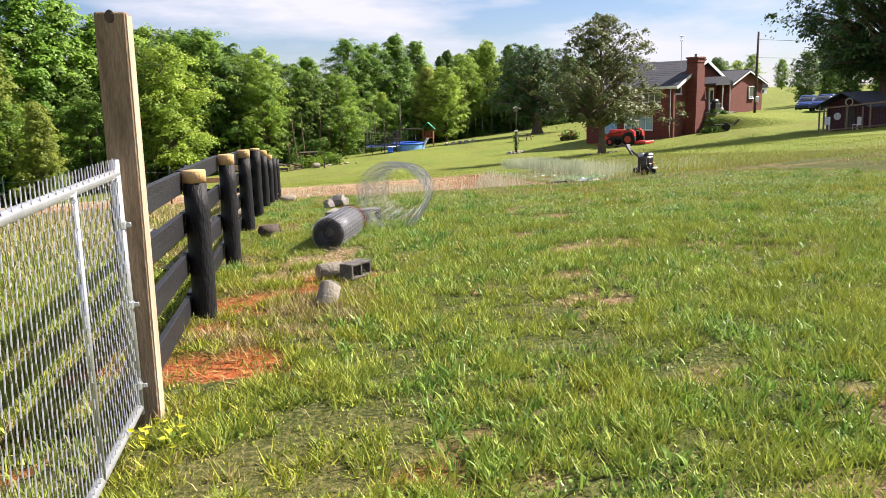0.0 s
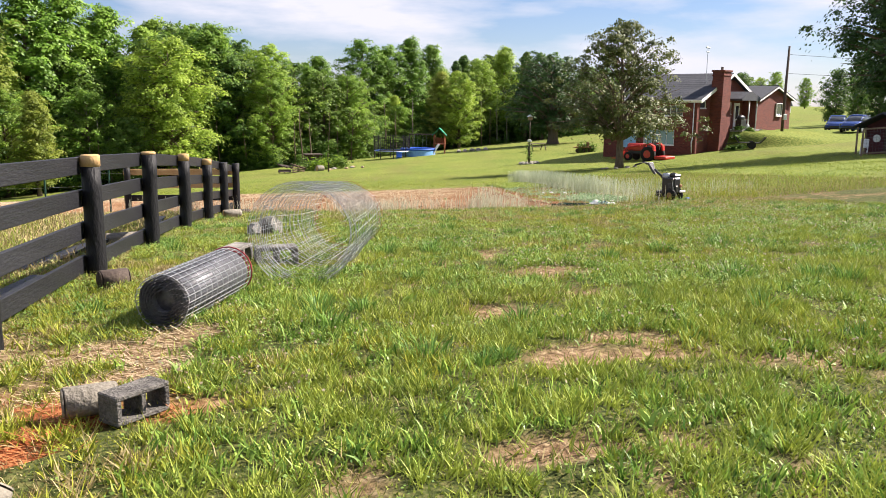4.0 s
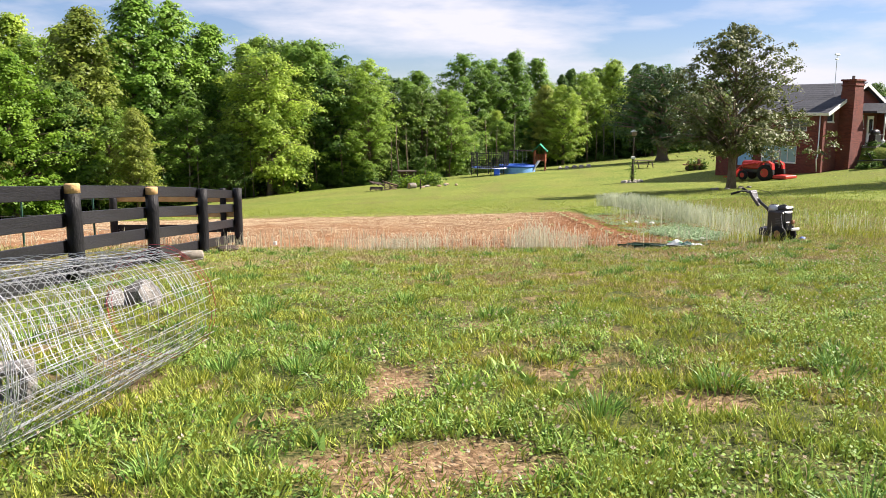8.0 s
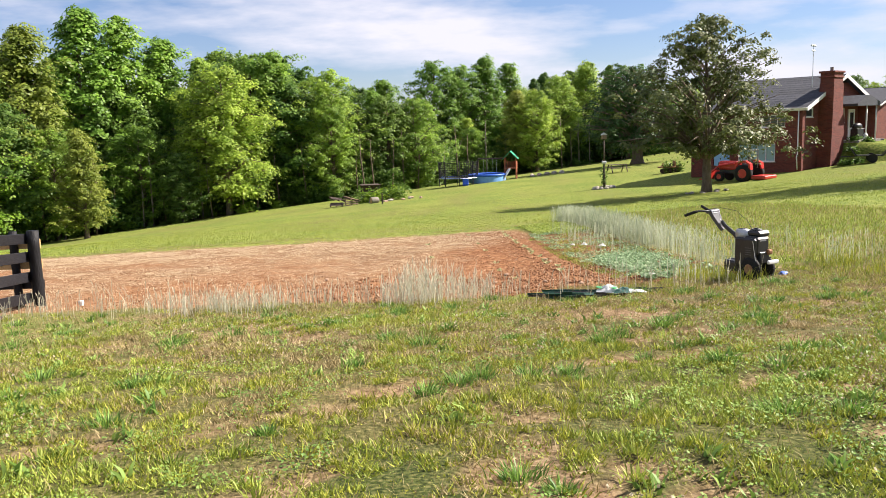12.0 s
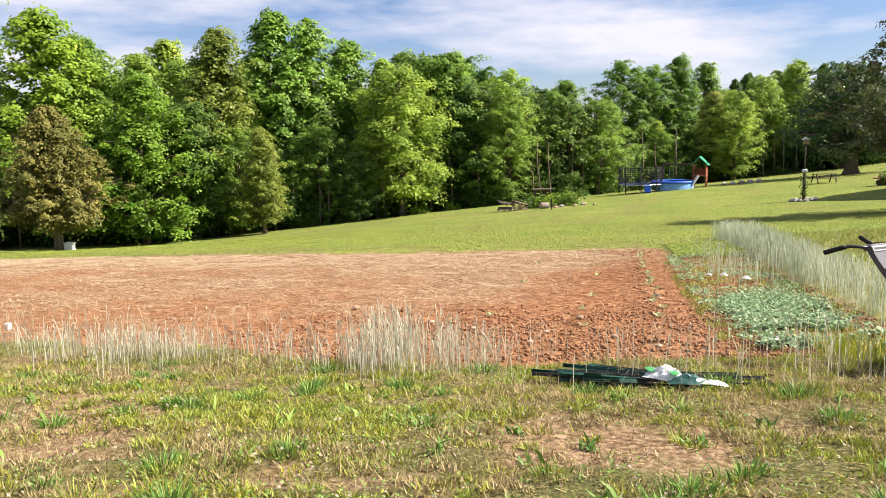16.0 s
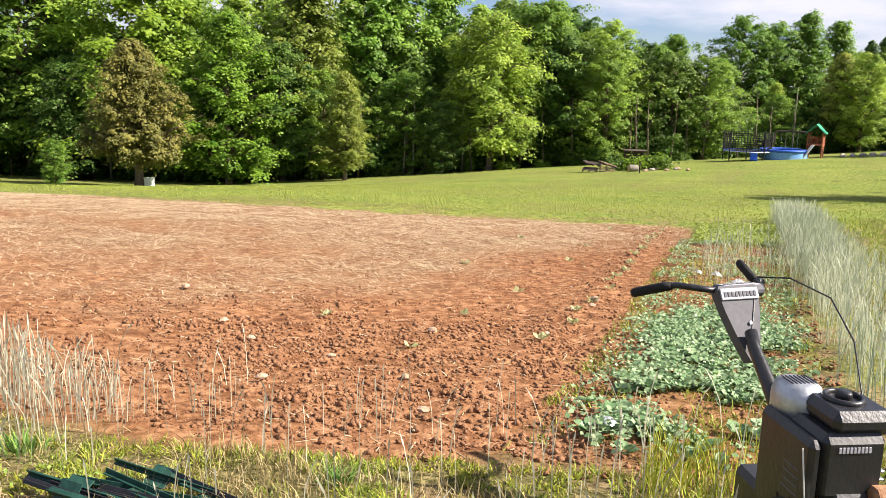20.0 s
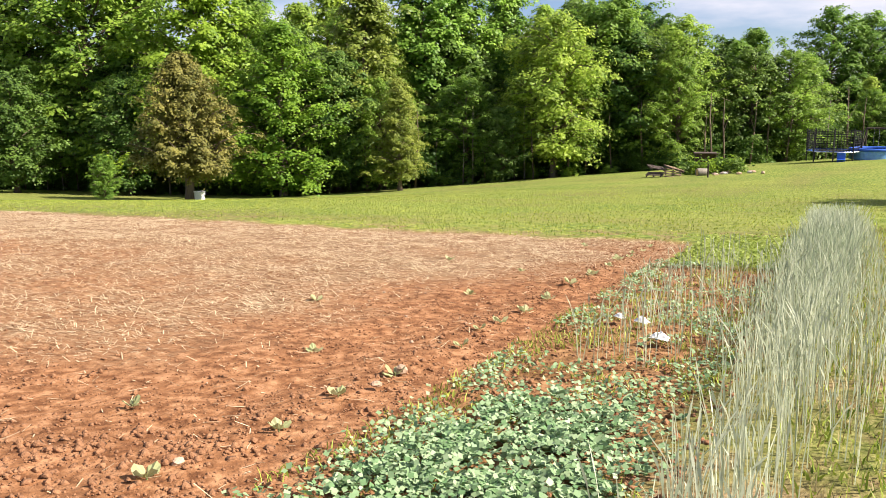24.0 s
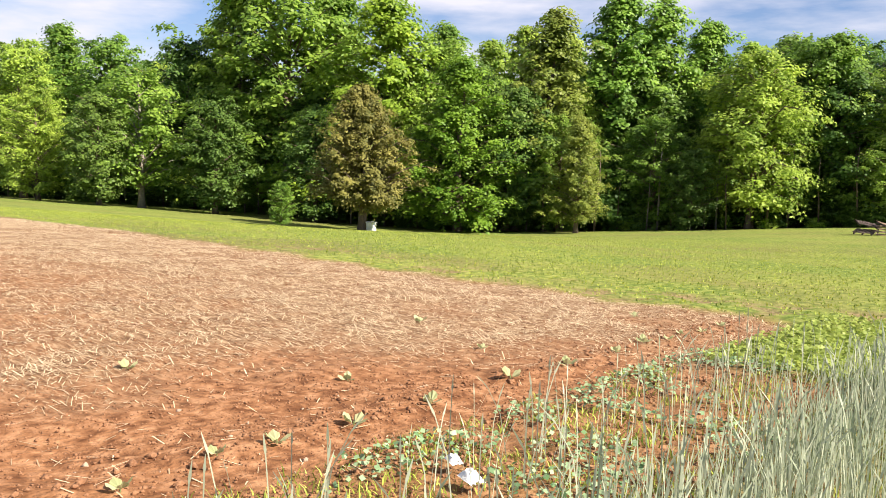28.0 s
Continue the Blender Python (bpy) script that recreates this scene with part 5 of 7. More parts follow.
panel = part("control_panel", Geo().prism([(-0.02, -0.17), (0.02, -0.17), (0.05, -0.1), (0.085, 0.02), (0.1, 0.1), (0.09, 0.12), (-0.09, 0.12), (-0.1, 0.1), (-0.085, 0.02), (-0.05, -0.1)], 0.045, pm), PANEL_GREY, tiller, "grey tapered control panel")
part("panel_plate", Geo().box((0, -0.004, 0.085), (0.185, 0.008, 0.045), 0.002, pm), DECAL, panel, "white name plate")
for q in range(9):
    part("print_bar", Geo().box((-0.072 + 0.018 * q, -0.0095, 0.083), (0.012, 0.003, 0.02), 0.0005, pm), PANEL_GREY, panel)
part("seam", Geo().tube([(0.07, -0.002, 0.06), (-0.01, -0.002, -0.13)], 0.0025, 4, False, pm), PLASTIC_BLACK, panel, "thin dark cable over the panel")
part("screw", Geo().tube([(0.02, -0.008, -0.03), (0.02, 0.0, -0.03)], 0.007, 8, True, pm), SILVER, panel)
hm = pose(-0.16, 0.7, 0.875, -6, 0, 14)
housing = part("top_housing", Geo().box((0, 0, 0), (0.235, 0.13, 0.05), 0.018, hm), PANEL_GREY, tiller, "grey housing behind the panel")
part("top_plate", Geo().box((0, -0.01, 0.0262), (0.19, 0.07, 0.003), 0.001, hm), DECAL, housing, "white instruction plate")
for q in range(7):
    part("print_bar", Geo().box((-0.075 + 0.025 * q, 0.0, 0.0285), (0.017, 0.016, 0.002), 0.0005, hm), PANEL_GREY, housing)
for bar, grip in (([(-0.27, 0.64, 0.885), (-0.36, 0.65, 0.893), (-0.47, 0.69, 0.9), (-0.53, 0.73, 0.88)], [(-0.49, 0.7, 0.894), (-0.52, 0.725, 0.884), (-0.625, 0.806, 0.84), (-0.635, 0.815, 0.835)]),
                  ([(-0.05, 0.74, 0.87), (0.02, 0.8, 0.852), (0.075, 0.9, 0.845), (0.088, 1.0, 0.85)], [(0.088, 0.98, 0.848), (0.088, 1.0, 0.852), (0.07, 1.11, 0.9), (0.066, 1.125, 0.906)])):
    part("handlebar", Geo().tube(bar, 0.014, 10), PLASTIC_BLACK, tiller, "", True)
    part("grip", Geo().tube(grip, [0.018, 0.021, 0.021, 0.017], 12), RUBBER, tiller, "black rubber grip", True)
part("clamp", Geo().box((0.1, 0.96, 0.845), (0.04, 0.05, 0.04), 0.008), PLASTIC_BLACK, tiller)
part("lever", Geo().tube([(-0.02, 0.78, 0.86), (0.02, 0.86, 0.835), (0.05, 0.95, 0.83)], 0.007, 6), PLASTIC_BLACK, tiller)
part("throttle_cable", Geo().tube([(0.09, 0.97, 0.87), (0.2, 0.86, 0.89), (0.26, 0.62, 0.86), (0.24, 0.4, 0.74), (0.16, 0.2, 0.58), (0.06, 0.12, 0.5)], 0.004, 6), PLASTIC_BLACK, tiller, "black control cable", True)
part("starter_cord", Geo().tube([(-0.26, -0.2, 0.52), (-0.24, -0.24, 0.3), (-0.2, -0.26, 0.14)], 0.004, 5), WHITE_PAINT, tiller, "pale braided cord", m=ENGINE)
for q in range(9):
    part("name_bar", Geo().box((-0.075 + 0.021 * q, -0.232, 0.52), (0.014, 0.004, 0.02), 0.0005), DECAL, tiller, m=ENGINE)
for q in range(4):
    part("sticker_line", Geo().box((-0.236, -0.1, 0.42 - 0.03 * q), (0.003, 0.12, 0.008), 0.0005), PANEL_GREY, tiller, m=ENGINE)
single("blue_rag", Geo().lump((0, 0, 0.05), (0.06, 0.05, 0.035), 12, 0.3), BLUE_PLASTIC, pose(TX + 0.3, TY - 0.05, gz(TX + 0.3, TY - 0.05) - 0.02), "crumpled blue rag beside the tiller", "rag")

# ---- stakes and sacks at the plot's near corner ----
for q in range(14):
    ln = 1.3 + rd.uniform(-0.1, 0.15)
    sx, sy = 7.07 + rd.uniform(-0.25, 0.25), 20.37 + 0.03 * q + rd.uniform(-0.05, 0.05)
    g = Geo().box((0, 0, 0), (ln, 0.03, 0.005), 0.001).box((0, 0, 0.012), (ln, 0.005, 0.022), 0.001)
    st = thing("metal_stake", pose(sx, sy, gz(sx, sy) + 0.02 + 0.011 * (q % 3), rd.uniform(-60, 60), rd.uniform(-1.5, 1.5), rd.uniform(-13, 11) - 3), "dark green steel fence stake lying in a heap", "stake", "heap of steel stakes")
    part("rail", g, GREEN_POST if q % 2 else PLASTIC_BLACK, st)
    part("spade_plate", Geo().box((-ln / 2 + 0.25, 0, -0.006), (0.12, 0.1, 0.004), 0.001), GREEN_POST, st)


def sack(x, y, turn, s, label, material, seed, marks=()):
    t = thing("plastic_sack", pose(x, y, gz(x, y) + 0.035, 0, 4, turn), label, "sack", "empty plastic sacks")
    r0 = random.Random(seed)
    n, m_ = 12, 8
    v, f = [], []
    for i in range(n + 1):
        for j in range(m_ + 1):
            u, w = i / n - 0.5, j / m_ - 0.5
            v.append((u * s[0] + r0.uniform(-0.01, 0.01), w * s[1] * (1 - 0.3 * abs(u)), s[2] * max(0, math.cos(u * 3.0)) * max(0, math.cos(w * 2.9)) * r0.uniform(0.75, 1.2) + 0.01))
    f = [(i * (m_ + 1) + j, (i + 1) * (m_ + 1) + j, (i + 1) * (m_ + 1) + j + 1, i * (m_ + 1) + j + 1) for i in range(n) for j in range(m_)]
    part("film", Geo().add(v, f), material, t)
    for q, (mx, my, a, b, c) in enumerate(marks):
        part("print", Geo().lump((mx, my, s[2] * 0.98 * math.cos(mx / s[0] * 3.0) * math.cos(my / s[1] * 2.9) + 0.008), (a, b, 0.006), q, 0.15), c, t)
    return t


sack(7.16, 20.48, -20, (0.3, 0.19, 0.09), "crumpled white plastic sack with green print", WHITE_FILM, 1, ((-0.1, 0.0, 0.07, 0.05, GREEN_FILM), (0.06, -0.03, 0.035, 0.06, GREEN_FILM), (0.14, 0.02, 0.02, 0.05, PLASTIC_BLACK), (0.19, 0.02, 0.015, 0.05, PLASTIC_BLACK)))
sack(7.3, 20.3, 10, (0.3, 0.13, 0.07), "crumpled teal plastic sack among stakes", TEAL_FILM, 2)
sack(7.46, 20.28, -5, (0.18, 0.07, 0.03), "strip of white plastic sheet on the ground", WHITE_FILM, 4)
for x, y, a, b in ((8.9, 28.55, 0.16, 0.1), (8.63, 29.15, 0.13, 0.09), (8.4, 29.3, 0.1, 0.07), (8.25, 22.45, 0.1, 0.06)):
    sack(x, y, 40 * x, (a * 0.9, a * 0.75, b * 0.5), "scrap of white plastic lying between weeds", WHITE_FILM, int(x * 10))
for q, (x, y, s) in enumerate(((6.06, 23.44, 0.045), (5.96, 22.66, 0.05), (7.33, 25.05, 0.045), (7.42, 27.1, 0.07), (6.38, 24.74, 0.06), (7.45, 26.7, 0.05), (4.6, 24.2, 0.05), (3.2, 25.5, 0.06), (6.8, 23.1, 0.045), (7.2, 22.4, 0.05), (5.2, 23.7, 0.045))):
    stone(x, y, (s * 0.8, s * 0.6, s * 0.42), "pale clay-stained stone lying on red soil", 20 + q, SOIL_STONE)
single("feed_tub", Geo().tube([(0, 0, 0), (0, 0, 0.06), (0, 0, 0.066), (0, 0, 0.03)], [0.034, 0.04, 0.037, 0.034], 14), WHITE_PAINT, pose(0.04, 22.51, gz(0.04, 22.51)), "small white tub at the plot's edge", "tub")

# ---- brick house ----
HOUSE = Matrix.Translation((31.2, 66.4, 0)) @ Matrix.Rotation(math.atan2(0.62, 0.785), 4, "Z")
# in its own frame x runs along the gable wall, y along the basement front (which looks along -x)
house = thing("brick_house", HOUSE, "red brick house with grey shingle roof and walk-out basement", "house")
Z0, EAVE, RIDGE = -3.2, 1.72, 3.35
DEEP, LONG = 11.0, 8.6


BRICK_WALL = bpy.data.materials.new("brick_courses")
BRICK_WALL.use_nodes = True
n, l = BRICK_WALL.node_tree.nodes, BRICK_WALL.node_tree.links
pb = n["Principled BSDF"]
pb.inputs["Roughness"].default_value = 0.9
tcb, sep, com, addn = n.new("ShaderNodeTexCoord"), n.new("ShaderNodeSeparateXYZ"), n.new("ShaderNodeCombineXYZ"), n.new("ShaderNodeMath")
bt = n.new("ShaderNodeTexBrick")
l.new(tcb.outputs["Object"], sep.inputs[0])
l.new(sep.outputs[0], addn.inputs[0])
l.new(sep.outputs[1], addn.inputs[1])
l.new(addn.outputs[0], com.inputs[0])
l.new(sep.outputs[2], com.inputs[1])
l.new(com.outputs[0], bt.inputs[0])
bt.inputs["Color1"].default_value, bt.inputs["Color2"].default_value, bt.inputs["Mortar"].default_value = (0.185, 0.042, 0.027, 1), (0.095, 0.022, 0.017, 1), (0.13, 0.055, 0.042, 1)
bt.inputs["Scale"].default_value, bt.inputs["Brick Width"].default_value, bt.inputs["Row Height"].default_value, bt.inputs["Mortar Size"].default_value = 1.0, 0.22, 0.075, 0.008
l.new(bt.outputs[0], pb.inputs["Base Color"])
bpn = n.new("ShaderNodeBump")
bpn.inputs["Strength"].default_value, bpn.inputs["Distance"].default_value = 0.5, 0.01
l.new(bt.outputs["Fac"], bpn.inputs["Height"])
bpn.invert = True
l.new(bpn.outputs[0], pb.inputs["Normal"])


def window(parent, m, w, h, glass=GLASS, panes=2, name="window"):
    """A framed window in its opening; it stands in the x, z plane and looks along -y."""
    t = part(name, Geo().box((0, 0.05, 0), (w, 0.06, h)), glass, parent, "", False, m)
    for s in (-1, 1):
        part("frame", Geo().box((s * (w / 2 + 0.03), 0, 0), (0.07, 0.1, h + 0.13), 0.008), WHITE_PAINT, t)
        part("frame", Geo().box((0, 0, s * (h / 2 + 0.03)), (w, 0.1, 0.07), 0.008), WHITE_PAINT, t)
    part("sill", Geo().box((0, -0.05, -h / 2 - 0.08), (w + 0.2, 0.12, 0.05), 0.008), WHITE_PAINT, t)
    for q in range(1, panes):
        part("mullion", Geo().box((-w / 2 + w * q / panes, 0.01, 0), (0.06, 0.07, h), 0.006), WHITE_PAINT, t)
    return t


def wall_with_holes(parent, name, x0, x1, z0, z1, holes, m, thick=0.25):
    """A wall in the x, z plane with openings (x0, x1, z0, z1) that go through it."""
    xs = sorted({x0, x1, *(v for h in holes for v in h[:2])})
    zs = sorted({z0, z1, *(v for h in holes for v in h[2:])})
    solid = {(i, k): not any(h[0] <= a and b <= h[1] and h[2] <= c and d <= h[3] for h in holes)
             for i, (a, b) in enumerate(zip(xs, xs[1:])) for k, (c, d) in enumerate(zip(zs, zs[1:]))}
    at, v, f = {}, [], []

    def corner(i, k, y):
        if (i, k, y) not in at:
            at[i, k, y] = len(v)
            v.append((xs[i], y, zs[k]))
        return at[i, k, y]

    for (i, k), full in solid.items():
        if not full:
            continue
        f.append((corner(i, k, 0), corner(i + 1, k, 0), corner(i + 1, k + 1, 0), corner(i, k + 1, 0)))
        f.append((corner(i, k, thick), corner(i, k + 1, thick), corner(i + 1, k + 1, thick), corner(i + 1, k, thick)))
        for di, dk, p, q in ((-1, 0, (i, k), (i, k + 1)), (1, 0, (i + 1, k), (i + 1, k + 1)), (0, -1, (i, k), (i + 1, k)), (0, 1, (i, k + 1), (i + 1, k + 1))):
            if not solid.get((i + di, k + dk), False):
                f.append((corner(*p, 0), corner(*q, 0), corner(*q, thick), corner(*p, thick)))
    return part(name, Geo().add(v, f), BRICK_WALL, parent, "", False, m)


# basement front: runs from the corner back along +y, looks along -x
FRONT = Matrix.Rotation(radians(-90), 4, "Z")
holes = [(-6.75, -5.4, Z0 + 0.9, -0.9), (-4.73, -1.9, -1.95, -0.68), (-2.98, -1.22, 0.45, 1.3), (-5.9, -5.3, 0.4, 1.05)]
wall_with_holes(house, "wall", -LONG, 0, Z0, EAVE, holes, FRONT)
window(house, FRONT @ pose(-3.31, 0.1, -1.315), 2.7, 1.15, CURTAIN_GLASS, 4)
window(house, FRONT @ pose(-2.1, 0.1, 0.875), 1.64, 0.74, GLASS, 3)
window(house, FRONT @ pose(-5.6, 0.1, 0.725), 0.5, 0.54, GLASS, 1)
door = part("door", Geo().box((-6.07, 0.1, (Z0 + 0.9 - 0.9) / 2), (1.3, 0.06, 1.35 + 0.95), 0.01), DOOR_BLUE, house, "pale blue basement door", False, FRONT)
for k in range(4):
    part("door_panel", Geo().box((-6.07, 0.065, -2.0 + 0.32 * k), (1.1, 0.02, 0.26), 0.008), DOOR_BLUE, door)
part("downspout", Geo().tube([(-0.25, -0.06, EAVE - 0.02), (-0.25, -0.06, -1.4), (-0.25, -0.2, -1.6), (-0.25, -0.06, -2.5)], 0.045, 8), WHITE_PAINT, house, "white downspout", True, FRONT)
# gable end: runs along +x from the corner, looks along -y
gable_holes = [(0.5, 1.6, 1.05, 1.72)]
wall_with_holes(house, "wall", 0.25, DEEP, Z0, EAVE, gable_holes, Matrix.Identity(4))
window(house, pose(1.05, 0.1, 1.385), 0.96, 0.5, GLASS, 1)
part("gable", Geo().prism([(0, EAVE), (DEEP, EAVE), (DEEP / 2 + 1.4, RIDGE + 0.1), (DEEP / 2 - 1.4, RIDGE + 0.1)], 0.25), BRICK_WALL, house)
part("wall", Geo().box((DEEP - 0.125, LONG / 2, (Z0 + EAVE) / 2), (0.25, LONG - 0.5, EAVE - Z0)), BRICK_WALL, house)
part("wall", Geo().box((DEEP / 2, LONG - 0.125, (Z0 + EAVE) / 2), (DEEP - 0.5, 0.25, EAVE - Z0)), BRICK_WALL, house)
rise = math.hypot(DEEP / 2 + 0.4, RIDGE + 0.45 - EAVE)
for s in (-1, 1):
    slope = math.atan2(RIDGE + 0.55 - EAVE, DEEP / 2)
    m = Matrix.Translation((DEEP / 2, LONG / 2, RIDGE + 0.62)) @ Matrix.Rotation(s * slope, 4, "Y") @ Matrix.Translation((s * rise / 2, 0, 0))
    rf = part("roof", Geo().box((0, 0, 0), (rise, LONG + 0.9, 0.12), 0.01), SHINGLE, house, "", False, m)
    for k in range(14):
        part("shingle_course", Geo().box((-rise / 2 + rise * (k + 0.5) / 14, 0, 0.066), (rise / 14 - 0.02, LONG + 0.88, 0.02), 0.004), SHINGLE, rf)
    part("fascia", Geo().box((s * rise / 2 + s * 0.015, 0, -0.03), (0.03, LONG + 0.9, 0.2), 0.004), WHITE_PAINT, rf)
    part("rake_board", Geo().box((0, -LONG / 2 - 0.46, -0.06), (rise, 0.03, 0.26), 0.004), WHITE_PAINT, rf)
chim = part("chimney", Geo().prism([(2.1, -3.2), (4.1, -3.2), (4.0, 0.9), (3.75, 1.7), (3.75, 3.3), (2.3, 3.3), (2.25, 1.2)], 1.0, pose(0, -1.0, 0)), BRICK_WALL, house)
part("chimney_shoulder", Geo().box((3.02, -0.5, 3.45), (1.4, 0.95, 0.9), 0.02), BRICK_WALL, chim)
part("chimney_cap", Geo().box((3.02, -0.5, 4.1), (1.6, 1.12, 0.14), 0.02).box((3.02, -0.5, 3.75), (1.52, 1.06, 0.1), 0.02).box((3.02, -0.5, 3.97), (1.4, 0.98, 0.16), 0.02), BRICK_WALL, chim)
part("flue", Geo().tube([(3.2, -0.4, 4.15), (3.2, -0.4, 4.45)], 0.11, 10), CONCRETE, chim)
part("antenna_mast", Geo().tube([(3.3, 1.0, 2.6), (3.3, 1.0, 6.1)], 0.025, 6), GALV, house)
part("antenna_head", Geo().tube([(3.0, 1.0, 6.05), (3.6, 1.0, 6.05)], 0.07, 6).tube([(3.1, 1.0, 5.7), (3.5, 1.0, 5.7)], 0.05, 6), GALV, house)
part("vent_pipe", Geo().tube([(2.6, 6.5, 2.4), (2.6, 6.5, 4.1)], 0.05, 8), GALV, house)
# porch wing with its own gable, further along the gable side
WING = pose(8.5, -1.3, 0)
wing = part("wing", Geo().prism([(0, -3.2), (7.6, -3.2), (7.6, 1.9), (3.5, 2.9), (0, 1.9)], 0.25, WING), BRICK_WALL, house)
part("wing_side", Geo().box((0.125, 3.5, -0.7), (0.25, 6.5, 5.1), 0, WING).box((7.475, 3.5, -0.7), (0.25, 6.5, 5.1), 0, WING), BRICK_WALL, wing)
for a, b in (((-0.4, 1.78), (3.55, 3.02)), ((3.45, 3.02), (8.0, 1.78))):
    part("wing_roof", Geo().prism([a, b, (b[0], b[1] + 0.12), (a[0], a[1] + 0.12)], 7.5, WING @ pose(0, -0.4, 0)), SHINGLE, wing)
    part("wing_rake", Geo().prism([(a[0], a[1] - 0.12), (b[0], b[1] - 0.12), b, a], 0.04, WING @ pose(0, -0.43, 0)), WHITE_PAINT, wing)
window(house, WING @ pose(4.75, -0.09, 1.0), 1.25, 1.05, GLASS, 1)
part("porch_roof", Geo().prism([(4.5, 1.75), (8.6, 1.75), (8.6, 1.9), (6.4, 2.5), (5.9, 2.5), (4.5, 1.9)], 1.6, pose(0, -1.7, 0)), SHINGLE, house)
for xx in (6.4, 8.0):
    part("porch_post", Geo().tube([(xx, -1.5, -0.75), (xx, -1.5, 1.76)], 0.06, 8), WHITE_PAINT, house, "", True)
part("porch_slab", Geo().box((6.5, -0.95, -0.78), (4.2, 1.9, 0.25), 0.02), CONCRETE, house)
window(house, pose(5.4, -0.04, 1.1), 1.2, 0.9, GLASS, 1)
pd = part("porch_door", Geo().box((7.3, -0.04, 0.45), (1.05, 0.08, 2.2), 0.01), WHITE_PAINT, house, "white porch door")
part("door_glass", Geo().box((7.3, -0.085, 0.75), (0.55, 0.02, 1.1), 0.004), GLASS, pd)
# raised bank in front of the porch
bank = Geo()
BN, BM = 40, 24
bv = []
for a in range(BN):
    for b in range(BM):
        u, w = 3.1 + 17.9 * a / (BN - 1), 13.0 * b / (BM - 1)
        p = HOUSE @ Vector((u, 0.3 - w, 0))
        g0 = gz(p.x, p.y) - 0.06
        lift = step(3.2, 4.3 + 0.12 * w, u) * step(12.5, 2.2, w) * step(21, 17, u)
        bv.append((p.x, p.y, float(g0 + max(0, -0.78 - g0) * lift + 0.05 * math.sin(u * 1.3 + w) * lift)))
bank.add(bv, [(a * BM + b, a * BM + b + 1, (a + 1) * BM + b + 1, (a + 1) * BM + b) for a in range(BN - 1) for b in range(BM - 1)])
bank_ob = single("lawn_bank", bank, GROUND, Matrix.Identity(4), "grassy bank raised in front of the porch", "ground", kind="structure", smooth=True)
bank_ob.data.attributes.new("away", "FLOAT", "POINT").data.foreach_set("value", np.ones(BN * BM, np.float32))


def bz(x, y):
    """Ground height with the bank by the house on it."""
    v = HOUSE.inverted() @ Vector((x, y, 0))
    u, w, g0 = v.x, 0.3 - v.y, gz(x, y)
    lift = float(step(3.2, 4.3 + 0.12 * w, u) * step(12.5, 2.2, w) * step(21, 17, u)) if w > 0 else 0.0
    return g0 + max(0, -0.78 - g0) * lift


for q, (u, w, s) in enumerate(((4.7, -1.5, 0.4), (5.2, -2.2, 0.3), (3.9, -1.7, 0.4), (3.2, -2.4, 0.3), (2.5, -1.9, 0.35))):
    p = HOUSE @ Vector((u, w, 0))
    r_ = np.random.default_rng(q)
    pts = r_.normal(size=(420, 3)) * (s * 0.5, s * 0.5, s * 0.38) + (0, 0, s * 0.5)
    pts = pts[pts[:, 2] > 0.02]
    ob = thing("shrub", pose(p.x, p.y, bz(p.x, p.y) - 0.05), "low dark shrub beside the house wall", "shrub", "shrubs by the house")
    part("foliage", leaf_mesh("foliage", pts, 0.13, DARKLEAF, 0.2, 1.3, r_), None, ob)
    part("stem", Geo().tube([(0, 0, -0.1), (0, 0, s * 0.5)], 0.02, 5), BARK, ob)


def grill(p):
    t = thing("barbecue_grill", p, "black covered barbecue grill on the porch edge", "grill")
    part("lid", Geo().lump((0, 0, 0.95), (0.55, 0.3, 0.28), 2, 0.04, None, 8, 14), PLASTIC_BLACK, t, "", True)
    part("cart", Geo().box((0, 0, 0.45), (1.0, 0.5, 0.75), 0.03), PLASTIC_BLACK, t)
    part("shelf", Geo().box((0.75, 0, 0.8), (0.45, 0.45, 0.04), 0.01), PLASTIC_BLACK, t)
    return t


grill(HOUSE @ pose(5.2, -1.4, -0.66))
single("white_jug", Geo().tube([(0, 0, 0), (0, 0, 0.35), (0, 0, 0.45), (0, 0, 0.5)], [0.16, 0.17, 0.08, 0.06], 10), WHITE_PAINT, HOUSE @ pose(6.1, -1.6, -0.66), "white jug beside the grill", "jug")

# ---- tractor by the basement ----
p = Vector((26.4, 64.7, 0))
tractor = thing("compact_tractor", pose(p.x, p.y, gz(p.x, p.y) - 0.03, 0, 0, 128) @ Matrix.Scale(1.12, 4), "red compact tractor with front loader beside the house", "tractor")
part("hood", Geo().box((0.75, 0, 0.95), (1.25, 0.6, 0.5), 0.08), RED_PAINT, tractor)
part("grille", Geo().box((1.39, 0, 0.92), (0.04, 0.45, 0.4), 0.01), PLASTIC_BLACK, tractor)
part("chassis", Geo().box((0.35, 0, 0.6), (2.0, 0.4, 0.25), 0.03), PLASTIC_BLACK, tractor)
part("seat", Geo().box((-0.35, 0, 1.0), (0.45, 0.5, 0.12), 0.05).box((-0.57, 0, 1.25), (0.1, 0.5, 0.45), 0.04), PLASTIC_BLACK, tractor)
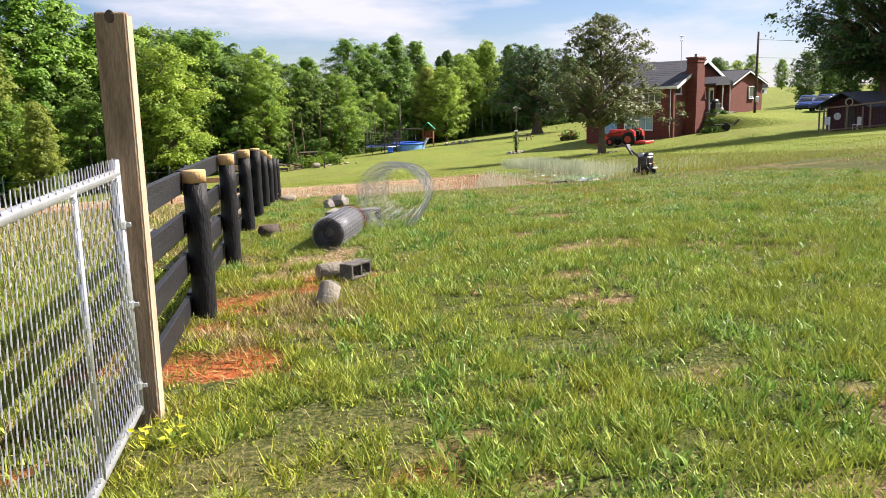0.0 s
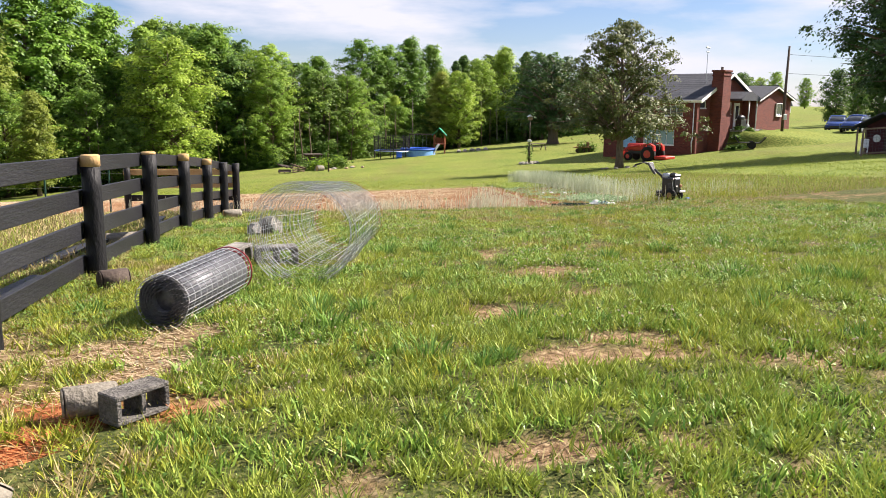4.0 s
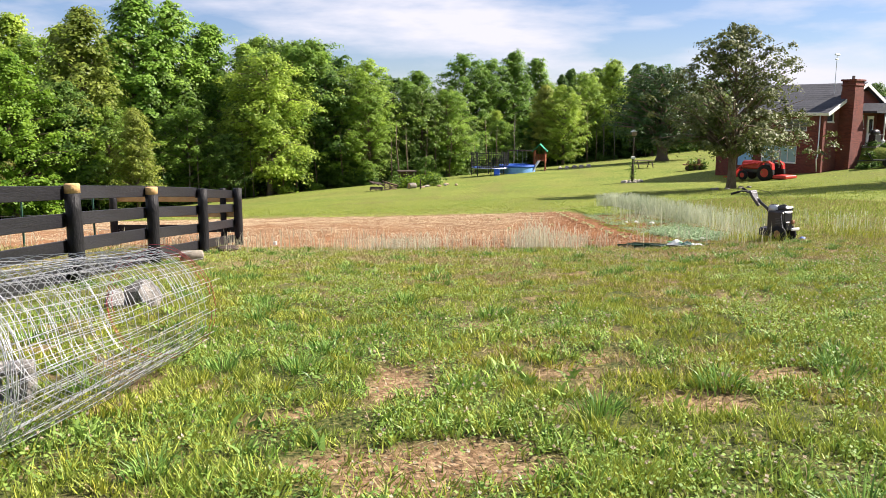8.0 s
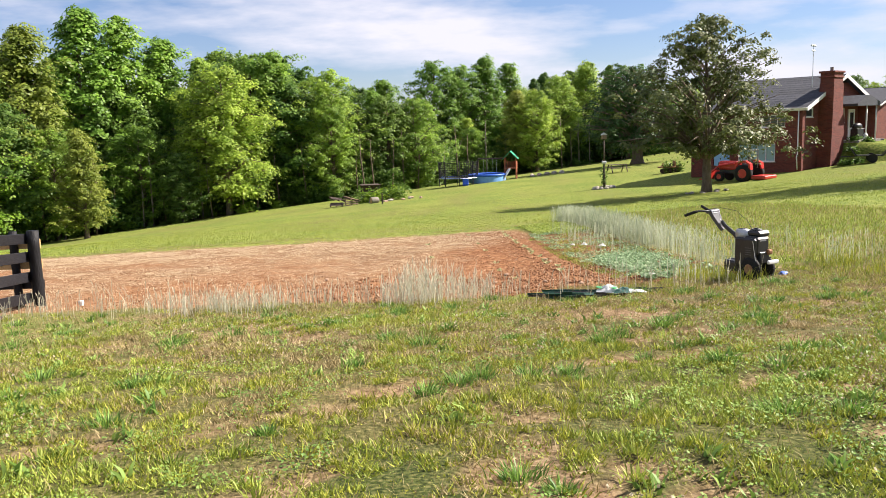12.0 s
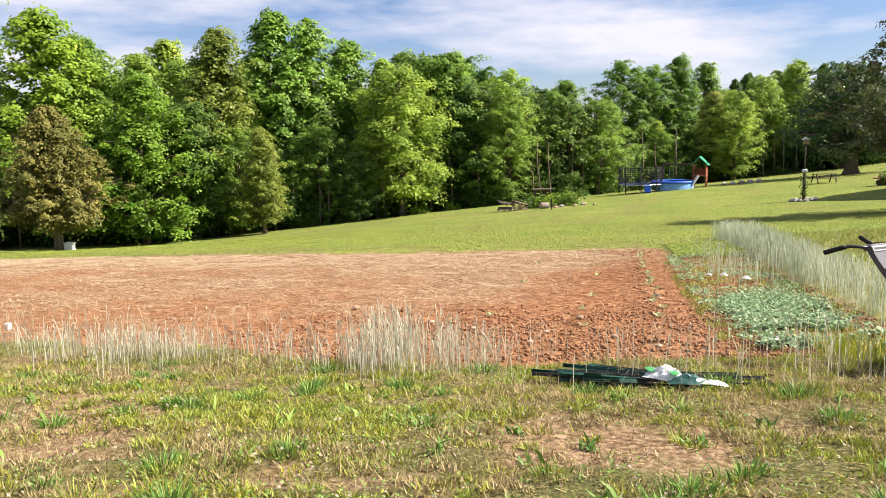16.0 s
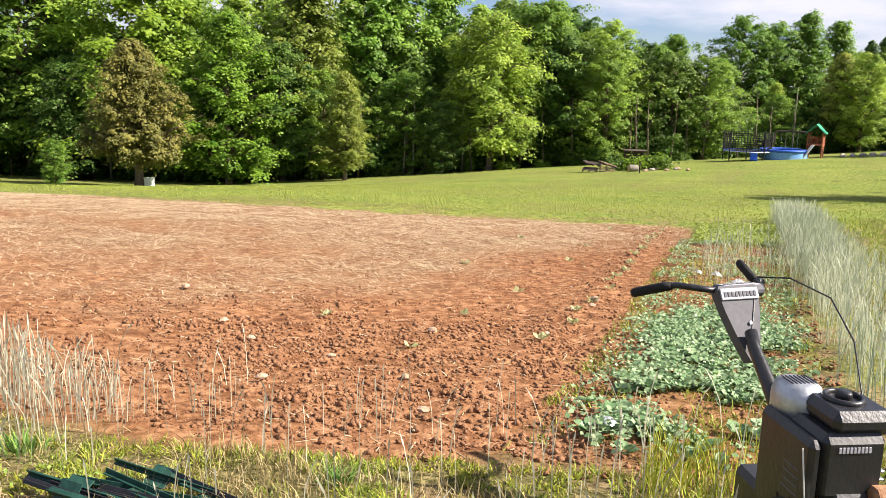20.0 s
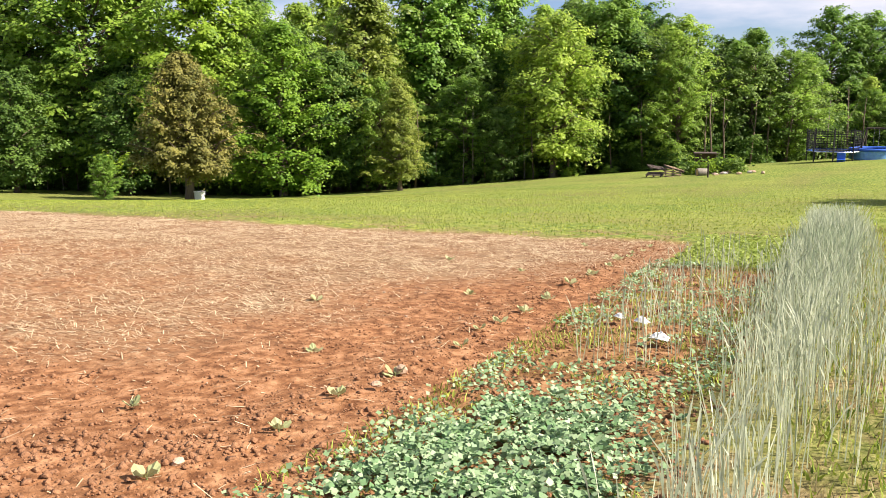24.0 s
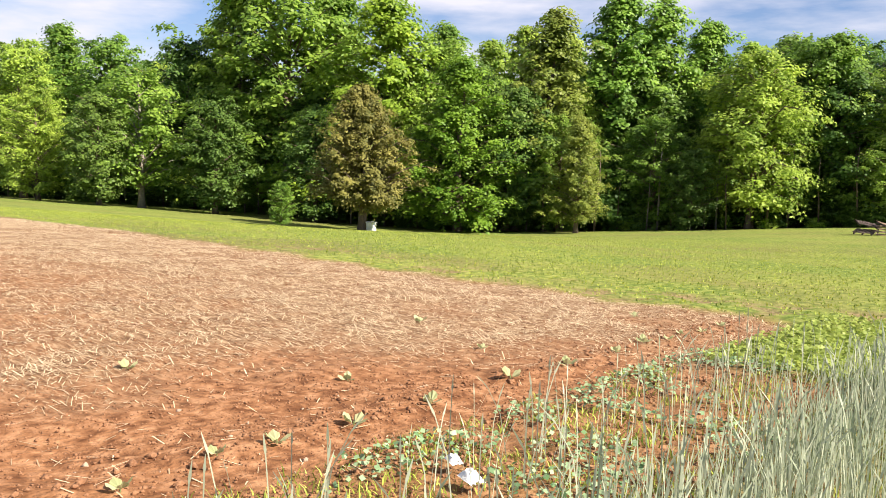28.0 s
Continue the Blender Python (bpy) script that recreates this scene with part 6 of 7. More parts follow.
for s in (-1, 1):
    part("fender", Geo().prism([(-1.0, 0.75), (-0.95, 1.1), (-0.6, 1.28), (-0.15, 1.22), (0.0, 0.95), (-0.1, 0.95), (-0.25, 1.12), (-0.6, 1.17), (-0.85, 1.03), (-0.9, 0.75)], 0.3, pose(0, s * 0.62 - 0.15, 0)), RED_PAINT, tractor)
    w = part("rear_wheel", Geo().tube([(-0.5, s * 0.5, 0.52), (-0.5, s * 0.53, 0.52), (-0.5, s * 0.78, 0.52), (-0.5, s * 0.81, 0.52)], [0.42, 0.52, 0.52, 0.42], 24), RUBBER, tractor, "", True)
    part("rim", Geo().tube([(-0.5, s * 0.6, 0.52), (-0.5, s * 0.82, 0.52)], 0.27, 16), RED_PAINT, w)
    w = part("front_wheel", Geo().tube([(1.1, s * 0.45, 0.3), (1.1, s * 0.47, 0.3), (1.1, s * 0.63, 0.3), (1.1, s * 0.65, 0.3)], [0.24, 0.3, 0.3, 0.24], 20), RUBBER, tractor, "", True)
    part("rim", Geo().tube([(1.1, s * 0.5, 0.3), (1.1, s * 0.66, 0.3)], 0.15, 12), RED_PAINT, w)
    part("loader_arm", Geo().tube([(0.25, s * 0.42, 1.1), (1.2, s * 0.44, 0.95), (1.9, s * 0.44, 0.4)], [0.06, 0.07, 0.06], 6), RED_PAINT, tractor)
    part("roll_bar", Geo().tube([(-0.75, s * 0.45, 0.8), (-0.78, s * 0.45, 1.85)], 0.035, 8), ROLL_BAR, tractor)
part("roll_bar_top", Geo().tube([(-0.78, -0.45, 1.85), (-0.78, 0.45, 1.85)], 0.035, 8), ROLL_BAR, tractor)
part("bucket", Geo().prism([(1.85, 0.1), (2.4, 0.08), (2.42, 0.12), (1.95, 0.2), (1.92, 0.6), (1.85, 0.62)], 1.4, pose(0, -0.7, 0)), RED_PAINT, tractor)
part("steering_wheel", Geo().tube([(0.05 + 0.05 * math.sin(a), 0.17 * math.cos(a), 1.35 + 0.16 * math.sin(a)) for a in np.linspace(0, 6.283, 15)], 0.015, 6), PLASTIC_BLACK, tractor)
part("mower_deck", Geo().box((-1.4, 0, 0.3), (0.9, 1.35, 0.22), 0.05), RED_PAINT, tractor)

# ---- trailer, cart, pole ----
p = (35.4, 65.4)
cart = thing("dump_cart", pose(*p, bz(*p) + 0.05, 0, 0, -25) @ Matrix.Scale(1.25, 4), "small dark garden cart standing on the lawn", "cart")
part("tub", Geo().prism([(-0.95, 0.75), (-0.7, 0.35), (0.6, 0.35), (0.95, 0.75), (0.88, 0.75), (0.56, 0.4), (-0.66, 0.4), (-0.88, 0.75)], 1.0, pose(0, -0.5, 0)), PLASTIC_BLACK, cart)
for s in (-1, 1):
    part("wheel", Geo().tube([(0.1, s * 0.5, 0.24), (0.1, s * 0.62, 0.24)], 0.24, 16), RUBBER, cart)
part("tongue", Geo().tube([(-0.7, 0, 0.35), (-1.5, 0, 0.3)], 0.03, 6), PLASTIC_BLACK, cart)
p = (41.07, 70.46)
pole = thing("utility_pole", pose(*p, bz(*p)), "tall dark wooden utility pole with wires", "pole")
part("shaft", Geo().tube([(0, 0, -0.3), (0.03, 0, 3), (0.12, 0.05, 7.2)], [0.13, 0.12, 0.09], 12), DARK_WOOD, pole, "", True)
part("meter_box", Geo().box((0.05, -0.2, 1.2), (0.3, 0.18, 0.5), 0.03), GALV, pole)
for q, (hh, e) in enumerate(((6.5, (60, 6, 4.2)), (4.9, (60, -2, 4.6)))):
    part("service_wire", Geo().tube([(0.1 + e[0] * t, e[1] * t, hh + e[2] * 0.2 * t - 0.96 * math.sin(math.pi * t)) for t in np.linspace(0, 1, 12)], 0.018, 4), PLASTIC_BLACK, pole)
p = (26.4, 80.6)
scrap = thing("farm_implement", pose(*p, gz(*p)), "rusty farm implement standing in grass", "implement")
part("frame", Geo().box((0, 0, 0.5), (1.7, 0.7, 0.1), 0.02).box((0.5, 0, 0.75), (0.1, 0.6, 0.5), 0.02), RUST, scrap)
for s in (-0.6, 0, 0.6):
    part("wheel", Geo().tube([(s, -0.3, 0.2), (s, -0.22, 0.2)], 0.2, 14), DARK_WOOD, scrap)
    part("tine_arm", Geo().tube([(s, 0.1, 0.5), (s + 0.15, 0.1, 0.85), (s + 0.3, 0.2, 0.3)], 0.05, 6), RUST, scrap)

for q in range(3):
    x, y = 25.9 + 0.55 * q, 80.2 + 0.4 * (q % 2)
    r_ = np.random.default_rng(q + 60)
    sh = thing("weed_bush", pose(x, y, gz(x, y)), "dark weeds grown up round a farm implement", "bush", "weeds by the implement")
    part("foliage", leaf_mesh("foliage", np.abs(r_.normal(size=(260, 3))) * (0.3, 0.3, 0.4), 0.15, DARKLEAF, 0.2, 1.5, r_), None, sh)
    part("stem", Geo().tube([(0, 0, -0.1), (0, 0, 0.5)], 0.02, 5), BARK, sh)

# ---- lamp post in the lawn ----
p = (19.05, 72.7)
lamp = thing("bird_house_pole", pose(*p, gz(*p)), "bird house on a tall dark pole ringed with stones", "bird house")
part("lower_post", Geo().tube([(0, 0, -0.2), (0, 0, 2.0)], [0.12, 0.09], 10), DARK_WOOD, lamp, "", True)
part("pole", Geo().tube([(0, 0, 1.9), (0, 0, 3.75)], 0.045, 8), DARK_WOOD, lamp, "", True)
part("collar", Geo().box((0, 0, 1.98), (0.3, 0.3, 0.2), 0.03), WHITE_PAINT, lamp)
part("house_box", Geo().box((0, 0, 3.87), (0.32, 0.32, 0.3), 0.02), WEATHERED, lamp)
part("house_roof", Geo().prism([(-0.25, 4.02), (0.25, 4.02), (0, 4.2)], 0.42, pose(0, -0.21, 0)), GALV, lamp)
part("climbing_vine", leaf_mesh("climbing_vine", np.random.default_rng(2).normal(size=(240, 3)) * (0.14, 0.14, 0.55) + (0, 0, 0.9), 0.13, DARKLEAF, 0.2), None, lamp)
for q in range(12):
    a = q * 0.5236
    x, y = p[0] + 0.75 * math.cos(a), p[1] + 0.75 * math.sin(a)
    stone(x, y, (0.2, 0.16, 0.13), "pale edging stone round the pole foot", 50 + q)

# ---- play area ----
p = (9.2, 96.6)
tramp = thing("trampoline", pose(*p, gz(*p)), "round trampoline with black net and blue pads", "trampoline")
ring = lambda r, z, k=28: [(r * math.cos(a), r * math.sin(a), z) for a in np.linspace(0, 2 * math.pi, k)]
part("frame", Geo().tube(ring(2.0, 0.85), 0.04, 6), GALV, tramp)
part("mat", Geo().tube([(0, 0, 0.84), (0, 0, 0.85)], 1.75, 28), NET, tramp)
part("pad", Geo().tube([(0, 0, 0.86), (0, 0, 0.9)], [1.98, 1.98], 28, False).add([(r * math.cos(a), r * math.sin(a), 0.9) for r in (1.72, 2.0) for a in np.linspace(0, 2 * math.pi, 29)[:-1]], [(k, (k + 1) % 28, 28 + (k + 1) % 28, 28 + k) for k in range(28)]), BLUE_PLASTIC, tramp)
for q in range(8):
    a = q * math.pi / 4
    part("net_pole", Geo().tube([(2.0 * math.cos(a), 2.0 * math.sin(a), 0), (2.05 * math.cos(a), 2.05 * math.sin(a), 2.6)], 0.05, 6), PLASTIC_BLACK, tramp)
net = Geo()
for q in range(48):
    a = q * math.pi / 24
    net.tube([(1.96 * math.cos(a), 1.96 * math.sin(a), 0.9), (1.96 * math.cos(a), 1.96 * math.sin(a), 2.5)], 0.022, 3, False)
for q in range(9):
    net.tube(ring(1.96, 0.95 + 0.19 * q), 0.02, 3, False)
part("safety_net", net, NET, tramp)
part("ladder", Geo().box((0.6, -2.2, 0.4), (0.6, 0.06, 0.9), 0.02).box((0.6, -2.35, 0.3), (0.6, 0.3, 0.05), 0.01), BLUE_PLASTIC, tramp)
p = (12.3, 97.6)
pool = thing("paddling_pool", pose(*p, gz(*p)), "round blue above-ground pool on grass", "pool")
part("wall", Geo().tube([(0, 0, 0), (0, 0, 0.75)], [2.0, 1.95], 28, False), POOL_BLUE, pool, "", True)
part("top_ring", Geo().tube(ring(1.93, 0.78), 0.13, 8), BLUE_PLASTIC, pool, "", True)
part("water", Geo().tube([(0, 0, 0.6), (0, 0, 0.62)], 1.9, 28), GLASS, pool)
p = (14.9, 98.4)
play = thing("play_tower", pose(*p, gz(*p), 0, 0, -12), "wooden play tower with green canopy and slide", "play set")
for sx in (-0.6, 0.6):
    for sy in (-0.6, 0.6):
        part("leg", Geo().box((sx, sy, 1.15), (0.1, 0.1, 2.3), 0.01), CEDAR_WOOD, play)
part("deck", Geo().box((0, 0, 1.15), (1.35, 1.35, 0.1), 0.01), CEDAR_WOOD, play)
part("canopy", Geo().prism([(-0.85, 2.15), (0, 3.0), (0.85, 2.15), (0.8, 2.12), (0, 2.92), (-0.8, 2.12)], 1.7, pose(0, -0.85, 0)), GREEN_CANVAS, play)
for k in range(6):
    part("slat", Geo().box((0.62, -0.5 + 0.2 * k, 1.5), (0.04, 0.14, 0.7), 0.008), CEDAR_WOOD, play)
    part("slat", Geo().box((-0.4 + 0.2 * k, 0.62, 1.5), (0.14, 0.04, 0.7), 0.008), CEDAR_WOOD, play)
    part("climb_board", Geo().box((0.62, 0, 0.15 + 0.18 * k), (0.05, 1.2, 0.12), 0.008), CEDAR_WOOD, play)
part("slide", Geo().prism([(-1.25, 0.05), (-0.45, 1.2), (-0.35, 1.2), (-1.15, 0.02)], 0.5, pose(0.5, -1.6, 0) @ Matrix.Rotation(0.5, 4, "Z")), WHITE_PAINT, play, "white plastic slide")
part("swing_beam", Geo().tube([(-0.6, 0.3, 2.2), (-3.6, 0.9, 2.2)], 0.07, 8), DARK_WOOD, play)
for s in (-0.6, 0.6):
    part("swing_leg", Geo().tube([(-3.6, 0.9, 2.2), (-3.8, 0.9 + 1.6 * s, 0)], 0.06, 8), DARK_WOOD, play)
for k in (-1.6, -2.6):
    part("swing_chain", Geo().tube([(k, 0.6, 2.2), (k, 0.6, 0.5)], 0.012, 4).tube([(k - 0.4, 0.65, 2.2), (k - 0.4, 0.65, 0.5)], 0.012, 4), WIRE, play)
    part("swing_seat", Geo().box((k - 0.2, 0.62, 0.48), (0.5, 0.2, 0.04), 0.01), PLASTIC_BLACK, play)
for q in range(5):
    x, y = 17.2 + 0.8 * q, 98.6 + 0.2 * (q % 2)
    stone(x, y, (0.35, 0.25, 0.22), "edging stone of a flower bed on the lawn", 70 + q)
p = (23.8, 88.0)
table = thing("picnic_table", pose(*p, gz(*p), 0, 0, 10), "grey wooden picnic table on the lawn", "table")
for k in range(5):
    part("top_plank", Geo().box((0, -0.32 + 0.16 * k, 0.75), (1.9, 0.14, 0.04), 0.006), DARK_WOOD, table)
for s in (-0.75, 0.75):
    part("bench_plank", Geo().box((0, s, 0.44), (1.9, 0.26, 0.04), 0.006), DARK_WOOD, table)
    for e in (-1, 1):
        part("leg", Geo().tube([(s, e * 0.7, 0), (s, e * 0.3, 0.73)], 0.05, 4), DARK_WOOD, table)

# ---- heap of pallets and brush at the woods' edge ----
bx0, by0 = -1.3, 82.4
for q in range(4):
    pl = thing("pallet", pose(bx0 - 0.9 + 1.25 * (q % 2), by0 + 0.3 * (q // 2), gz(bx0, by0) + 0.05 + 0.45 * (q // 2), 60 if q == 1 else 8, 5 * q, 14 * q), "grey wooden pallet in a heap", "pallet", "heap of pallets")
    for k in range(6):
        part("slat", Geo().box((0, -0.5 + 0.2 * k, 0.14), (1.2, 0.1, 0.025), 0.004), WEATHERED if q % 2 else DARK_WOOD, pl)
    for k in (-0.5, 0, 0.5):
        part("bearer", Geo().box((k, 0, 0.06), (0.08, 1.1, 0.1), 0.006), DARK_WOOD, pl)
for q in range(9):
    x, y = bx0 + 2.0 + 0.55 * q + 0.3 * math.sin(q * 4.3), by0 + 1.1 * math.sin(q * 2.1) + 0.6
    stone(x, y, (0.13 + 0.05 * (q % 4), 0.13 + 0.03 * (q % 3), 0.12), "pale rough stone in a heap by the woods", 90 + q, SOIL_STONE if q % 3 else STONE)
for q in range(7):
    x, y = bx0 + 1.0 + 0.6 * q, by0 + 1.6 + 0.4 * (q % 3)
    r_ = np.random.default_rng(q + 40)
    sh = thing("weed_bush", pose(x, y, gz(x, y)), "tall green weeds round a heap of stones", "bush", "weeds by the heap")
    part("foliage", leaf_mesh("foliage", r_.normal(size=(300, 3)) * (0.35, 0.35, 0.3) + (0, 0, 0.45), 0.16, BRIGHT if q % 2 else DARKLEAF, 0.2, 1.6, r_), None, sh)
    part("stem", Geo().tube([(0, 0, -0.1), (0, 0, 0.6)], 0.02, 5), BARK, sh)
log_piece(bx0 + 2.4, by0 - 0.3, 30, 0.7, 0.28, "short round log in the heap")
p = (bx0 + 1.7, by0 + 6.0)
hut = thing("garden_shelter", pose(*p, gz(*p) - 0.05, 0, 0, 12) @ Matrix.Scale(0.7, 4), "small dark shelter with flat roof at the woods' edge", "shelter")
part("roof", Geo().box((0, 0, 2.1), (2.6, 2.2, 0.12), 0.02), DARK_WOOD, hut)
for sx in (-1.1, 1.1):
    for sy in (-0.9, 0.9):
        part("post", Geo().box((sx, sy, 1.0), (0.1, 0.1, 2.1), 0.01), DARK_WOOD, hut)
part("back", Geo().box((0, 0.95, 1.0), (2.3, 0.05, 1.9), 0.01), DARK_WOOD, hut)
single("marker_post", Geo().box((0, 0, 0.4), (0.1, 0.1, 1.0), 0.01), DARK_WOOD, pose(1.9, 79.5, gz(1.9, 79.5)), "short dark marker post in the lawn", "post")
p = (-36.2, 72.5)
single("white_box", Geo().box((0, 0, 0.35), (0.7, 0.5, 0.75), 0.03).box((0, 0, 0.75), (0.8, 0.6, 0.08), 0.02), WHITE_PAINT, pose(*p, gz(*p)), "white beehive box under the cedar", "box")

# ---- coop with its run, and the cars behind ----
SH = pose(30.5, 43.0, gz(30.5, 43.0) - 0.05, 0, 0, -62) @ Matrix.Scale(0.86, 4)
shed = thing("chicken_coop", SH, "small dark red coop with porch and metal roof", "coop")
part("front_wall", Geo().prism([(-1.5, 0), (1.5, 0), (1.5, 1.75), (0, 2.5), (-1.5, 1.75)], 0.08, pose(0, 0.9, 0)), SHED_RED, shed)
part("back_wall", Geo().prism([(-1.5, 0), (1.5, 0), (1.5, 1.75), (0, 2.5), (-1.5, 1.75)], 0.08, pose(0, 4.2, 0)), SHED_RED, shed)
for s in (-1, 1):
    part("side_wall", Geo().box((s * 1.46, 2.55, 0.87), (0.08, 3.3, 1.75)), SHED_RED, shed)
    part("roof", Geo().prism([(0, 2.55), (s * 1.9, 1.6), (s * 1.9, 1.66), (0, 2.63)], 4.8, pose(0, -0.3, 0)), SHINGLE, shed)
    for yy in (-0.2, 0.85):
        part("porch_post", Geo().box((s * 1.45, yy, 0.85), (0.09, 0.09, 1.7), 0.01), WEATHERED, shed)
for k in range(9):
    part("batten", Geo().box((-1.35 + 0.34 * k, 0.88, 0.9), (0.04, 0.03, 1.7), 0.006), SHED_RED, shed)
part("wheel_ornament", Geo().tube([(0.24 * math.cos(a), 0.86, 1.95 + 0.24 * math.sin(a)) for a in np.linspace(0, 6.283, 19)], 0.04, 6), WHITE_PAINT, shed, "white ring over the door")
part("round_sign", Geo().tube([(-0.75, 0.84, 1.0), (-0.75, 0.88, 1.0)], 0.24, 16), WHITE_PAINT, shed)
part("door", Geo().box((0.1, 0.87, 0.85), (0.75, 0.05, 1.6), 0.01), DARK_WOOD, shed)
for q, (xx, yy) in enumerate(((-1.0, -0.1), (0.9, 0.3))):
    ch = thing("plastic_chair", SH @ pose(xx, yy, 0.05, 0, 0, 20 - 40 * q), "pale plastic garden chair in front of the coop", "chair", "garden chairs")
    part("seat", Geo().box((0, 0, 0.42), (0.45, 0.42, 0.04), 0.015), WHITE_PAINT, ch)
    part("backrest", Geo().box((0, 0.2, 0.68), (0.45, 0.04, 0.5), 0.015), WHITE_PAINT, ch)
    for sx in (-0.19, 0.19):
        for sy in (-0.17, 0.17):
            part("leg", Geo().box((sx, sy, 0.2), (0.04, 0.04, 0.42), 0.008), WHITE_PAINT, ch)
RUN = pose(28.75, 42.2, gz(28.75, 42.2) - 0.05, 0, 0, -35)
run = thing("coop_run", RUN, "weathered post-and-rail run with wire in front of the coop", "run")


def run_z(xx, yy):
    v = RUN @ Vector((xx, yy, 0))
    return gz(v.x, v.y) - v.z


for q in range(8):
    xx = 0.05 + 1.15 * q
    part("post", Geo().box((xx, 0, run_z(xx, 0) + 0.65), (0.09, 0.09, 1.5), 0.01), WEATHERED, run)
    if q > 3:
        part("post", Geo().box((xx, 2.6, run_z(xx, 2.6) + 0.65), (0.09, 0.09, 1.5), 0.01), WEATHERED, run)
        part("cross_rail", Geo().box((xx, 1.3, run_z(xx, 1.3) + 1.36), (0.06, 2.6, 0.07), 0.01), WEATHERED, run)
for q in range(7):
    x0, x1 = 0.05 + 1.15 * q, 0.05 + 1.15 * (q + 1)
    for hh, deep in ((1.4, 0.1), (0.16, 0.22 if q > 3 else 0.08)):
        part("rail", Geo().tube([(x0, -0.06, run_z(x0, 0) + hh), (x1, -0.06, run_z(x1, 0) + hh)], deep * 0.55, 4), WEATHERED, run)
wires_ = Geo()
for q in range(56):
    xx = 0.1 + 0.145 * q
    wires_.tube([(xx, 0.05, run_z(xx, 0) + 0.1), (xx, 0.05, run_z(xx, 0) + 1.36)], 0.004, 3, False)
for q in range(8):
    wires_.tube([(xx, 0.05, run_z(xx, 0) + 0.2 + 0.15 * q) for xx in np.linspace(0.1, 8.1, 6)], 0.004, 3, False)
part("wire_panel", wires_, DARK_WIRE, run)
single("leaning_plank", Geo().box((0, 0, 0.6), (0.16, 0.03, 1.3), 0.005), WHITE_PAINT, RUN @ pose(5.2, 0.2, run_z(5.2, 0.2), 0, 18, 0), "pale plank leaning on the run", "plank")


def loft(stations):
    """A closed skin over rounded sections: (x, half width, bottom, top, share of the width kept at the top)."""
    g, v, f = Geo(), [], []
    for x, w, z0, z1, k in stations:
        d = z1 - z0
        v += [(x, -w * 0.9, z0), (x, -w, z0 + 0.3 * d), (x, -w * (0.5 + 0.5 * k), z0 + 0.75 * d), (x, -w * k * 0.85, z1), (x, w * k * 0.85, z1), (x, w * (0.5 + 0.5 * k), z0 + 0.75 * d), (x, w, z0 + 0.3 * d), (x, w * 0.9, z0)]
    for q in range(len(stations) - 1):
        for k in range(8):
            f.append((q * 8 + k, q * 8 + (k + 1) % 8, q * 8 + 8 + (k + 1) % 8, q * 8 + 8 + k))
    f += [tuple(range(8))[::-1], tuple(range(len(v) - 8, len(v)))]
    return g.add(v, f)


def car(m, label):
    t = thing("parked_car", m, label, "car", "cars on the drive")
    part("body", loft([(-2.25, 0.62, 0.35, 0.62, 0.9), (-2.1, 0.8, 0.25, 0.78, 0.9), (-1.3, 0.88, 0.22, 0.95, 0.92), (-0.2, 0.9, 0.22, 1.0, 0.95), (1.4, 0.89, 0.22, 1.02, 0.93), (2.1, 0.82, 0.28, 0.98, 0.88), (2.25, 0.7, 0.4, 0.8, 0.85)]), BLUE_CAR, t, "", True)
    part("cabin", loft([(-1.25, 0.72, 0.9, 0.98, 0.9), (-0.45, 0.76, 0.92, 1.42, 0.82), (0.2, 0.77, 0.92, 1.5, 0.82), (1.1, 0.76, 0.92, 1.47, 0.8), (1.8, 0.7, 0.92, 1.02, 0.85)]), GLASS, t, "dark glossy windows", True)
    part("roof", loft([(-0.4, 0.62, 1.4, 1.46, 0.9), (0.2, 0.68, 1.44, 1.54, 0.85), (1.1, 0.66, 1.42, 1.5, 0.85)]), BLUE_CAR, t, "", True)
    part("grille", Geo().box((-2.24, 0, 0.5), (0.05, 0.8, 0.16), 0.02), PLASTIC_BLACK, t)
    for sy in (-1, 1):
        part("mirror", Geo().lump((-0.75, sy * 0.98, 1.0), (0.08, 0.1, 0.07), 3, 0.05), BLUE_CAR, t)
        part("pillar", Geo().tube([(-1.15, sy * 0.64, 0.98), (-0.42, sy * 0.55, 1.43)], 0.035, 6), BLUE_CAR, t)
    for sx in (-1.35, 1.35):
        for sy in (-0.8, 0.8):
            w = part("wheel", Geo().tube([(sx, sy - 0.1, 0.32), (sx, sy + 0.1, 0.32)], 0.32, 18), RUBBER, t)
            part("rim", Geo().tube([(sx, sy - 0.11, 0.32), (sx, sy + 0.11, 0.32)], 0.2, 12), SILVER, w)
    for sy in (-0.65, 0.65):
        part("headlight", Geo().box((-2.12, sy * 0.95, 0.68), (0.12, 0.3, 0.13), 0.04), SILVER, t)
    part("bumper", Geo().box((-2.2, 0, 0.36), (0.14, 1.3, 0.14), 0.05), PLASTIC_BLACK, t)
    return t


for x, y, tn in ((49.6, 75.4, 50), (48.6, 71.0, 36)):
    car(pose(x, y, bz(x, y), 0, 0, tn), "dark blue car parked on the grassy rise")

